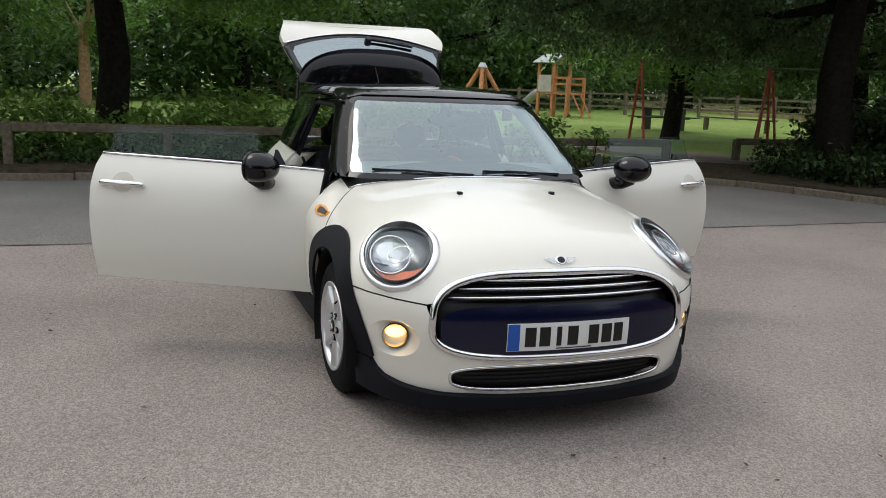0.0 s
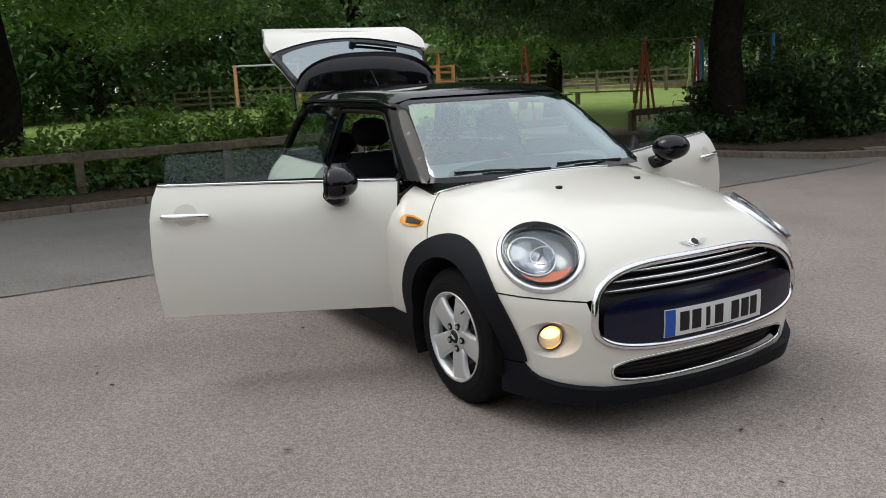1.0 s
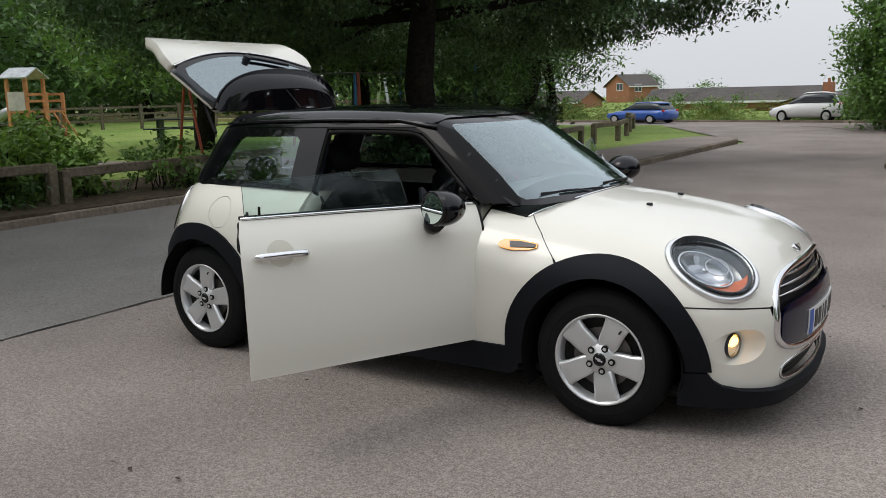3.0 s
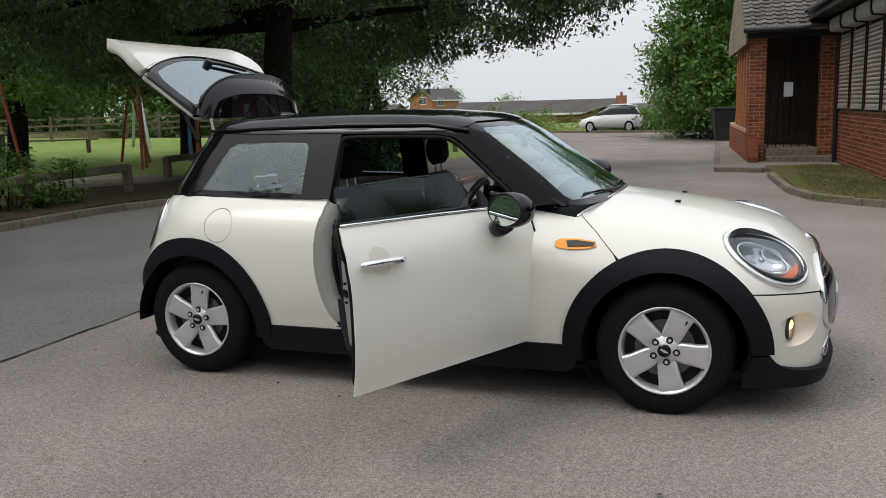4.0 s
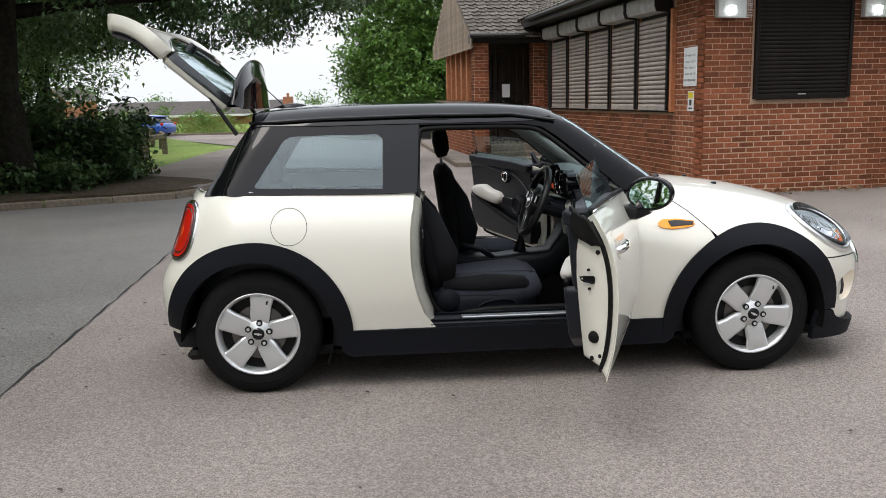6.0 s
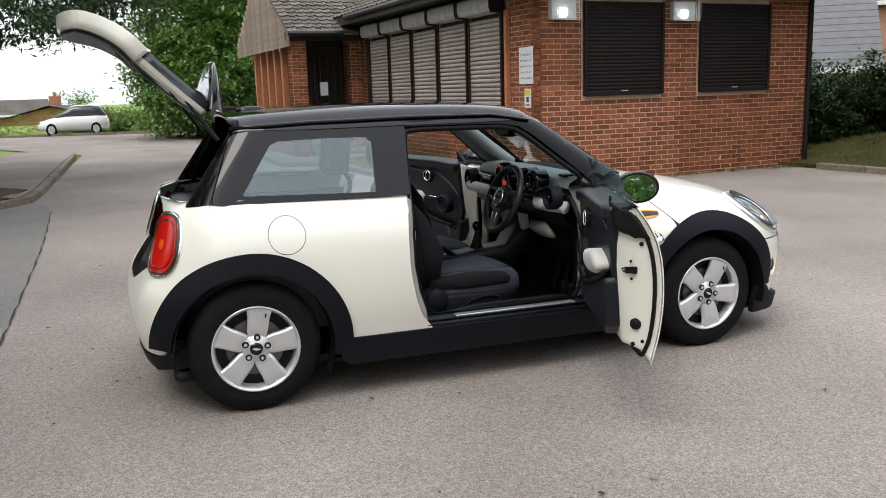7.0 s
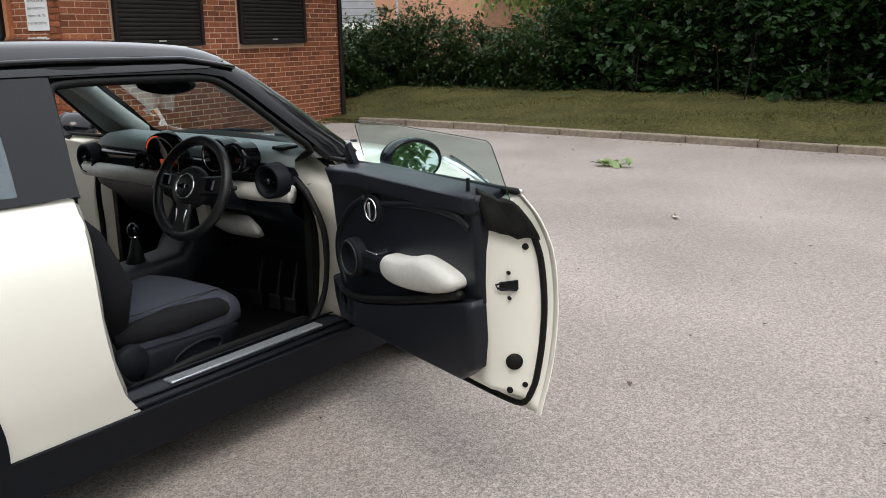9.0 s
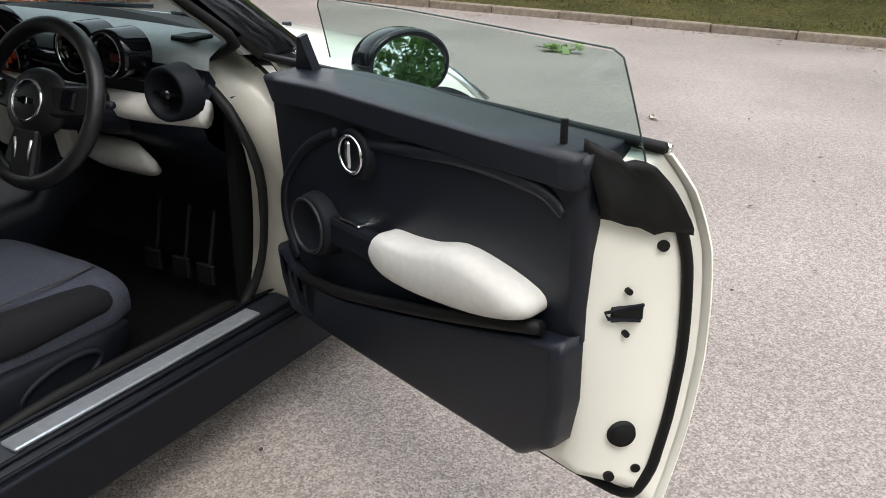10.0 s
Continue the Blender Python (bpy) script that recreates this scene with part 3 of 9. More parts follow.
def tiled_slope(parent, corner, along, up, nx, ny, tile_w=0.29, course=0.29, label=""):
    """Courses of interlocking tiles; corner is the eave's start, along and up unit vectors in the slope."""
    along, up = Vector(along).normalized(), Vector(up).normalized()
    nrm = along.cross(up)
    base = Matrix((along, up, nrm)).transposed().to_4x4()
    base.translation = Vector(corner)
    roof = part("roof", box(0, 0, -0.06, nx * tile_w, ny * course, -0.012), TILE, parent, label, m=base)
    bm = bmesh.new()
    sec = [(0, 0.0), (0.2, 0.004), (0.45, 0.0), (0.62, 0.02), (0.8, 0.03), (1.0, 0.008)]
    lo = [bm.verts.new((u * tile_w, -0.02, h + 0.032)) for u, h in sec]
    hi = [bm.verts.new((u * tile_w, course + 0.03, h)) for u, h in sec]
    dn = [bm.verts.new((u * tile_w, -0.02, h + 0.012)) for u, h in sec]
    for k in range(len(sec) - 1):
        bm.faces.new((lo[k], lo[k + 1], hi[k + 1], hi[k]))
        bm.faces.new((dn[k], dn[k + 1], lo[k + 1], lo[k]))
    tm = mesh_of("roof_tile", bm)
    tm.materials.append(TILE)
    for j in range(ny):
        for i in range(nx):
            part("roof_tile", tm, TILE, roof, m=pose(i * tile_w + random.uniform(-0.006, 0.006), j * course, random.uniform(0, 0.006), 0, random.uniform(-0.8, 0.8), 0))
    return roof


c30, s30 = math.cos(radians(28)), math.sin(radians(28))
tiled_slope(building, (-0.6, 13.5, WALL_H + 0.16), (0, -1, 0), (c30, 0, s30), 30, 7, label="weathered brown-grey tiled roof with moss")
tiled_slope(building, (-1.8, PV - 0.35, 2.78), (1, 0, 0), (0, c30, s30), 18, 17, 0.21, 0.205, label="weathered tiled porch roof")

# porch
PX = -1.68
for (u, v, w, d) in ((PX, PV, 0.34, 0.34), (-0.27, PV + 0.15, 0.27, 0.3)):
    part("brick_pier", box(u - 0.002, v - 0.002, -0.1, u + w - 0.012, v + d - 0.012, 2.75), MORTAR, building)
part("wall", box(PX - 0.002, PV + 0.34, -0.1, PX + 0.2, PV + 6, 0.75), MORTAR, building)
for k in range(1, 6):
    part("porch_post", box(PX + 0.02, PV + 0.34 + k * 0.75 - 0.07, 0.75, PX + 0.16, PV + 0.34 + k * 0.75 + 0.07, 2.7, 0.01), TIMBER_RED, building, "varnished timber post")
# the wood's brown is darkened to carry the shade inside the porch
PORCH_WOOD_SHADED = mat("shaded_porch_wood", (0.035, 0.024, 0.018), 0.6, vary=0.3, scale=5)
part("porch_back", box(PX + 0.3, PV + 1.6, 0, 0, PV + 1.75, 2.75), PORCH_WOOD_SHADED, building)
part("porch_beam", box(PX - 0.1, PV - 0.05, 2.62, 0.05, PV + 0.12, 2.82), fascia, building)
for k, (h, d) in enumerate(((0.2, 0.0), (0.36, 0.32))):
    part("step", box(PX + 0.36, PV - 0.25 + d, 0.02, -0.02 - 0.26 * k, PV + 1.6, h, 0.015), mat("step_concrete", (0.2, 0.17, 0.14), 0.9, vary=0.3, scale=12, bump=0.5), building, "worn concrete step")
part("step_cheek", prism([(0, 0), (0.62, 0), (0.62, 0.2), (0.3, 0.62), (0, 0.62)], 0, 0.2), BRICK, building, m=pose(PX + 0.2, PV + 0.3, 0, 90, 0, -90))
for k in range(8):
    part("gate_bar", rod((PX + 0.45 + k * 0.16, PV + 0.45, 0.36), (PX + 0.45 + k * 0.16, PV + 0.45, 2.6), 0.011, seg=6), gutter_mat, building)
for z in (0.5, 1.5, 2.5):
    part("gate_rail", box(PX + 0.36, PV + 0.44, z, -0.27, PV + 0.46, z + 0.04), gutter_mat, building)
for k in range(4):
    part("door_board", box(PX + 0.62 + k * 0.13, PV + 1.5, 0.36, PX + 0.73 + k * 0.13, PV + 1.58, 2.3, 0.006), PORCH_WOOD_SHADED, building, "varnished timber boarding, coloured dark for the porch's shade")
# gable boards over the porch's west side
gable_mat = mat("gable_boards", (0.26, 0.2, 0.15), 0.85, vary=0.3, scale=9, per_object=0.2, bump=0.5)
for k in range(27):
    v0 = PV - 0.45 + k * 0.23
    top = 2.72 + min(v0 - (PV - 0.5), PV + 5.7 - v0 + 0.01) * 0.53
    if top > 2.75:
        part("gable_board", prism([(0, 2.5), (0.22, 2.5), (0.22, top + 0.1), (0, top)], 0, 0.03), gable_mat, building, m=pose(PX - 0.1, v0, 0, 90, 0, 90))

# bricks: those nearest the car are objects of their own, the rest one joined part to a wall
def brick_cells(length, z0, z1, holes=(), bl=0.225, bh=0.075):
    """Centres and lengths of stretcher-bond bricks on a wall face (u along, z up), clear of the holes."""
    res = []
    row = 0
    z = z0
    while z + bh <= z1:
        u = -(bl / 2 if row % 2 else 0)
        while u < length:
            a, b = max(u, 0), min(u + bl, length)
            if b - a > 0.04:
                zc = z + bh / 2
                cut = False
                for (h0, h1, k0, k1) in holes:
                    if k0 < zc < k1 and a < h1 and b > h0:
                        if a < h0 - 0.03:
                            b = h0
                        elif b > h1 + 0.03:
                            a = h1
                        else:
                            cut = True
                if not cut and b - a > 0.03:
                    res.append((a, b, z, row))
            u += bl
        z += bh
        row += 1
    return res


def one_brick(w, h=0.065, d=0.02):
    bm = box(-w / 2, -d, -h / 2, w / 2, 0, h / 2, 0.004)
    me = mesh_of("brick", bm)
    me.materials.append(BRICK)
    return me


BRICKS = {}


def lay(parent, m, cells, named):
    """named(cell) tells which bricks become objects; the others are joined."""
    vs, fs, off = [], [], 0
    for a, b, z, row in cells:
        w = round(b - a - 0.01, 3)
        c = Vector(((a + b) / 2, 0, z + 0.0375))
        jit = pose(c.x, random.uniform(-0.002, 0.002), c.z, random.uniform(-0.4, 0.4), random.uniform(-0.5, 0.5), random.uniform(-0.4, 0.4))
        if named(a, z):
            if w not in BRICKS:
                BRICKS[w] = one_brick(w)
            part("brick", BRICKS[w], BRICK, parent, m=m @ jit)
        else:
            q = [(-w / 2, -0.02, -0.0325), (w / 2, -0.02, -0.0325), (w / 2, -0.02, 0.0325), (-w / 2, -0.02, 0.0325), (-w / 2, 0, -0.0325), (w / 2, 0, -0.0325), (w / 2, 0, 0.0325), (-w / 2, 0, 0.0325)]
            vs += [tuple(m @ jit @ Vector(p)) for p in q]
            fs += [[off + i for i in f] for f in ((0, 1, 2, 3), (0, 4, 5, 1), (1, 5, 6, 2), (2, 6, 7, 3), (3, 7, 4, 0))]
            off += 8
    if vs:
        tagged(part("brickwork", raw_mesh("brickwork", vs, fs), BRICK, parent), kind="stuff")


lay(south, pose(0, 0.0155, 0), brick_cells(5.40, -0.02, 2.92, [(W1[0] - 0.01, W1[1] + 0.01, 1.29, 2.8), (W2[0] - 0.01, W2[1] + 0.01, 1.29, 2.8)]), lambda u, z: u < 2.4 and z < 1.45)
lay(west_wall, pose(0.0155, 12, 0, 0, 0, -90), brick_cells(11.99, -0.02, 2.92, [(12 - 7.45, 12 - 0.95, 1.13, 2.9)]), lambda u, z: u > 11.0)
piers = [o for o in building.children if o.name.startswith("brick_pier")]
for o, (u, v, w, d) in zip(piers, ((PX, PV, 0.34, 0.34), (-0.27, PV + 0.15, 0.27, 0.3))):
    lay(o, pose(u, v + 0.012, 0), brick_cells(w, 0, 2.7), lambda u, z: True)
    lay(o, pose(u + 0.012, v + d, 0, 0, 0, -90), brick_cells(d, 0, 2.7), lambda u, z: False)
dwarf = [o for o in building.children if o.name.startswith("wall")][-1]
lay(dwarf, pose(PX + 0.012, PV + 6, 0, 0, 0, -90), brick_cells(5.65, 0, 0.72), lambda u, z: u > 4.0)

part("downpipe", rod((5.36, -0.05, 0.1), (5.36, -0.05, 2.9), 0.04, seg=10), SHUTTER_BLACK, building, "black downpipe", m=SOUTH)

# wall lamps, signs, leaves swept against the wall
LAMP_ON = mat("lamp_led", (1, 1, 1), 0.3, emit=((0.95, 1.0, 1.0), 6.0))
CAGE = mat("lamp_cage", (0.55, 0.56, 0.55), 0.5, metal=0.3)
for u in (0.33, 2.55):
    lm = tagged(new("wall_light"), "bulkhead light in a pale wire cage, lit", "light")
    lm.matrix_basis = BLD @ SOUTH @ pose(u, -0.14, 2.55)
    part("body", box(-0.21, 0.02, -0.13, 0.21, 0.13, 0.15, 0.01), CAGE, lm)
    part("bulb", box(-0.07, -0.03, -0.09, 0.03, 0.02, 0.02, 0.01), LAMP_ON, lm)
    bm = bmesh.new()
    for k in range(15):
        box(-0.21 + k * 0.03 - 0.0015, -0.11, -0.14, -0.21 + k * 0.03 + 0.0015, -0.107, 0.16, bm=bm)
    for k in range(11):
        box(-0.21, -0.11, -0.14 + k * 0.03 - 0.0015, 0.21, -0.107, -0.14 + k * 0.03 + 0.0015, bm=bm)
    for x in (-0.21, 0.21):
        for k in range(11):
            box(x - 0.0015, -0.11, -0.14 + k * 0.03 - 0.0015, x + 0.0015, 0.02, -0.14 + k * 0.03 + 0.0015, bm=bm)
    for k in range(15):
        box(-0.21 + k * 0.03 - 0.0015, -0.11, -0.141, -0.21 + k * 0.03 + 0.0015, 0.02, -0.138, bm=bm)
    part("wire_cage", bm, CAGE, lm)
SIGN_WHITE = mat("sign_white", (0.75, 0.77, 0.78), 0.4, vary=0.05, scale=10)


def text_on(body, size, m, parent, material):
    """Lettering with Blender's own font, as a flat mesh."""
    cu = bpy.data.curves.new("lettering", "FONT")
    cu.body, cu.size, cu.align_x, cu.align_y = body, size, "CENTER", "CENTER"
    ob = new("lettering", cu)
    dg = bpy.context.evaluated_depsgraph_get()
    me = bpy.data.meshes.new_from_object(ob.evaluated_get(dg))
    bpy.data.objects.remove(ob)
    return part("lettering", me, material, parent, m=m)


SIGN_INK = mat("sign_ink", (0.03, 0.03, 0.035), 0.5)
sg_ = tagged(part("wall_sign", box(-0.21, -0.012, -0.27, 0.21, 0, 0.27, 0.003), SIGN_WHITE, m=BLD @ pose(-0.008, 0.4, 1.79, 0, 0, -90)), "white notice with dark lettering on the brick wall", "sign")
for k, line in enumerate(("All vehicles and", "contents are left", "there entirely at", "owners risk. No", "overnight parking.")):
    text_on(line, 0.052, pose(0, -0.0135, 0.16 - k * 0.085, 90), sg_, SIGN_INK)
s2 = tagged(part("warning_sign", box(-0.095, -0.01, -0.14, 0.095, 0, 0.14, 0.003), SIGN_WHITE, m=BLD @ pose(-0.008, 0.36, 1.31, 0, 0, -90)), "small white and yellow warning sign", "sign")
part("yellow_panel", box(-0.08, -0.0115, 0.04, 0.08, -0.009, 0.125), mat("sign_yellow", (0.75, 0.6, 0.03), 0.5), s2)
part("symbol", box(-0.035, -0.0125, -0.06, 0.035, -0.009, 0.02), SIGN_INK, s2)
part("notice_bar", box(-0.06, -0.0115, -0.11, 0.06, -0.009, -0.09), SIGN_INK, s2)
rngl = np.random.default_rng(5)
cl = [tuple(BLD @ SOUTH @ Vector((float(u), float(-0.08 - abs(rngl.normal(0, 0.1))), 0.03))) for u in rngl.uniform(0.0, 5.5, 120)]
v, f = leaves(rngl, cl, (0.05, 0.05, 0.01), 500, 0.06, droop=0.0, flat=0.2)
v[:, 2] = np.abs(v[:, 2] - 0.01) + 0.012
tagged(part("leaf_litter", raw_mesh("leaf_litter", v, f), mat("dead_leaf", (0.16, 0.12, 0.06), 0.9, island=0.5)), "brown fallen leaves along the foot of the wall", "leaves", kind="stuff")

# ---- the car: body surface ----
from mathutils.geometry import delaunay_2d_cdt
# x forward, y to the car's left, z up; the origin lies on the ground midway between the axles
PAINT = mat("cream_paint", (0.82, 0.802, 0.72), 0.35, spec=0.5, coat=0.85)
BLACK = mat("gloss_black", (0.004, 0.004, 0.006), 0.04, spec=0.45)
ROOF_BLACK = mat("roof_black", (0.004, 0.0045, 0.0065), 0.04, spec=0.6)
PLASTIC = mat("grey_black_plastic", (0.0065, 0.0075, 0.011), 0.6, spec=0.2, vary=0.08, scale=40, bump=0.08, bump_scale=400)
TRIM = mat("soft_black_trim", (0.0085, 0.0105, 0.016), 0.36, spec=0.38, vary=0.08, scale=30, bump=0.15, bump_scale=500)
CHROME = mat("chrome", (0.82, 0.83, 0.84), 0.08, metal=1.0)
SILVER = mat("silver_alloy", (0.66, 0.67, 0.68), 0.3, metal=0.6, coat=0.3)
RUBBER = mat("tyre_rubber", (0.0075, 0.0075, 0.008), 0.8, spec=0.18, vary=0.15, scale=20, bump=0.2, bump_scale=120)
SEAL = mat("rubber_seal", (0.004, 0.004, 0.004), 0.6, spec=0.3)
CREAM_TRIM = mat("pale_grey_trim", (0.58, 0.565, 0.53), 0.6, spec=0.3, vary=0.05, scale=60)
NAVY = mat("dark_blue_plastic", (0.003, 0.005, 0.024), 0.2, spec=0.35, coat=0.25)
AMBER = mat("amber_lens", (0.95, 0.36, 0.006), 0.15, spec=0.5, coat=1.0)
RED_LENS = mat("red_lens", (0.55, 0.008, 0.004), 0.12, spec=0.35, coat=0.25)
SCREEN_GLASS = glass_material("windscreen_glass", (0.72, 0.85, 0.85), 0.2, power=2.6)
DOOR_GLASS = glass_material("door_glass", (0.66, 0.79, 0.76), 0.035)
TINT_GLASS = glass_material("tinted_glass", (0.62, 0.75, 0.80), 0.14)
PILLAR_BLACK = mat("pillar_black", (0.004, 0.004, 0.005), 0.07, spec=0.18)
LENS = glass_material("lamp_lens", (0.96, 0.97, 0.97), 0.06)
MIRROR = mat("mirror_glass", (0.62, 0.70, 0.66), 0.015, metal=1.0)


def lerp_table(x, xs, ys):
    """Smooth interpolation through a table (cubic, monotone enough for a body line)."""
    x = np.asarray(x, float)
    xs, ys = np.asarray(xs, float), np.asarray(ys, float)
    d = np.gradient(ys, xs)
    k = np.clip(np.searchsorted(xs, x) - 1, 0, len(xs) - 2)
    h = xs[k + 1] - xs[k]
    t = np.clip((x - xs[k]) / h, 0, 1)
    a = 2 * t ** 3 - 3 * t ** 2 + 1
    b = t ** 3 - 2 * t ** 2 + t
    c = -2 * t ** 3 + 3 * t ** 2
    e = t ** 3 - t ** 2
    return a * ys[k] + b * h * d[k] + c * ys[k + 1] + e * h * d[k + 1]


def fillet(a, b, r):
    u, v = np.maximum(a + r, 0), np.maximum(b + r, 0)
    return np.minimum(np.maximum(a, b), -r) + np.sqrt(u * u + v * v)


SIDE_Z = [0.1, 0.3, 0.45, 0.6, 0.7, 0.78, 0.85, 0.92, 0.975, 1.1]
SIDE_W = [0.755, 0.772, 0.803, 0.815, 0.812, 0.80, 0.778, 0.74, 0.70, 0.60]


def lower_body(p):
    """Below zero inside the painted body."""
    x, y, z = p[..., 0], np.abs(p[..., 1]), p[..., 2]
    w = lerp_table(z, SIDE_Z, SIDE_W)
    w = w + lerp_table(x, [-2, -1.7, -1.2, -0.5, 0.2, 0.9, 1.3, 1.7, 2.1], [-0.045, -0.03, -0.005, 0.0, 0.0, -0.005, 0.0, -0.02, -0.03])
    side = y - w
    tc = lerp_table(x, [0.2, 0.6, 0.9, 1.25, 1.5, 1.7, 1.85, 1.95, 2.1], [1.06, 1.02, 0.968, 0.926, 0.883, 0.828, 0.772, 0.715, 0.60])
    tc = np.where(x < 0.2, 1.15, tc)
    top = z - (tc - 0.16 * y ** 2 - 0.12 * y ** 4)
    xf = lerp_table(z, [0.1, 0.2, 0.32, 0.45, 0.6, 0.72, 0.85, 1.0], [1.955, 1.98, 1.998, 2.01, 1.995, 1.955, 1.87, 1.73])
    front = x - (xf - 0.25 * y ** 2 - 0.10 * y ** 4)
    xr = lerp_table(z, [0.1, 0.25, 0.42, 0.56, 0.68, 0.8, 0.95, 1.1], [1.72, 1.77, 1.81, 1.80, 1.735, 1.685, 1.63, 1.55])
    rear = -x - (xr - 0.16 * y ** 2 - 0.12 * y ** 4)
    h = fillet(side, front, 0.30)
    h = fillet(h, rear, 0.26)
    return fillet(h, top, 0.17)


def greenhouse(p):
    """Below zero inside the cabin's glass and roof surface."""
    x, y, z = p[..., 0], np.abs(p[..., 1]), p[..., 2]
    w = lerp_table(z, [0.9, 0.97, 1.1, 1.2, 1.3, 1.4], [0.722, 0.70, 0.655, 0.618, 0.575, 0.53])
    w = w + lerp_table(x, [-1.8, -1.4, -0.9, -0.3, 0.3, 0.8], [-0.075, -0.04, -0.012, 0.0, -0.012, -0.03])
    side = y - w
    roof = lerp_table(x, [-1.6, -1.3, -0.9, -0.4, 0.0, 0.3, 0.6], [1.335, 1.378, 1.405, 1.414, 1.402, 1.372, 1.32])
    top = (z - (roof - 0.075 * y ** 2))
    front = (x - (0.955 - 0.30 * y ** 2 - (z - 0.955) * 1.50)) * 0.555
    rear = (-x - (1.60 - 0.20 * y ** 2 - (z - 0.95) * 0.66)) * 0.83
    h = fillet(side, front, 0.10)
    h = fillet(h, rear, 0.12)
    return fillet(h, top, 0.06)


def project(F, o, d, far=2.6):
    """Where rays from inside meet the surface F = 0."""
    lo = np.zeros(len(o))
    hi = np.full(len(o), far)
    for _ in range(42):
        mid = (lo + hi) / 2
        ins = F(o + d * mid[:, None]) < 0
        lo = np.where(ins, mid, lo)
        hi = np.where(ins, hi, mid)
    return o + d * lo[:, None]


def normals_of(F, p):
    e = 2e-3
    g = np.stack([F(p + np.eye(3)[k] * e) - F(p - np.eye(3)[k] * e) for k in range(3)], -1)
    return g / np.maximum(np.linalg.norm(g, axis=-1), 1e-9)[..., None]


# the ways to lay a flat outline on the body
def from_side(s):
    return lambda a: (np.stack([a[:, 0], 0 * a[:, 0], a[:, 1]], 1), np.tile([0.0, s, 0.0], (len(a), 1)))


def from_top(z0=0.5):
    return lambda a: (np.stack([a[:, 0], a[:, 1], 0 * a[:, 0] + z0], 1), np.tile([0.0, 0.0, 1.0], (len(a), 1)))


def from_front(a):
    return np.stack([0 * a[:, 0] + 0.9, a[:, 0], a[:, 1]], 1), np.tile([1.0, 0, 0], (len(a), 1))


def from_cabin(a):
    """As from_front, from a point inside the cabin."""
    return np.stack([0 * a[:, 0] - 0.5, a[:, 0], a[:, 1]], 1), np.tile([1.0, 0, 0], (len(a), 1))


def from_behind(a):
    return np.stack([0 * a[:, 0] - 0.6, a[:, 0], a[:, 1]], 1), np.tile([-1.0, 0, 0], (len(a), 1))


S0, Z0 = 1.15, 0.42


def from_core(a):
    """Fan out from a spine inside the bonnet: a[0] is x up to S0, beyond it the angle forward; a[1] the angle round the spine."""
    th = np.maximum(a[:, 0] - S0, 0)
    d = np.stack([np.sin(th), -np.cos(th) * np.cos(a[:, 1]), np.cos(th) * np.sin(a[:, 1])], 1)
    return np.stack([np.minimum(a[:, 0], S0), 0 * th, 0 * th + Z0], 1), d


def core_of(p):
    p = np.asarray(p, float)
    dx, dy, dz = p[:, 0] - S0, p[:, 1], p[:, 2] - Z0
    ph = np.arctan2(dz, -dy)
    th = np.arctan2(np.maximum(dx, 0), np.hypot(dy, dz))
    return [(float(x if x < S0 else S0 + t), float(q)) for x, t, q in zip(p[:, 0], th, ph)]


BC = 1.25


def from_nose(a):
    """Round the front: a[0] the plan angle from straight ahead (to the left), a[1] the height."""
    return np.stack([0 * a[:, 0] + BC, 0 * a[:, 0], a[:, 1]], 1), np.stack([np.cos(a[:, 0]), np.sin(a[:, 0]), 0 * a[:, 0]], 1)


def from_tail(a):
    return np.stack([0 * a[:, 0] - BC, 0 * a[:, 0], a[:, 1]], 1), np.stack([-np.cos(a[:, 0]), np.sin(a[:, 0]), 0 * a[:, 0]], 1)


def on(F, emb, pts):
    o, d = emb(np.asarray(pts, float))
    return project(F, o, d)


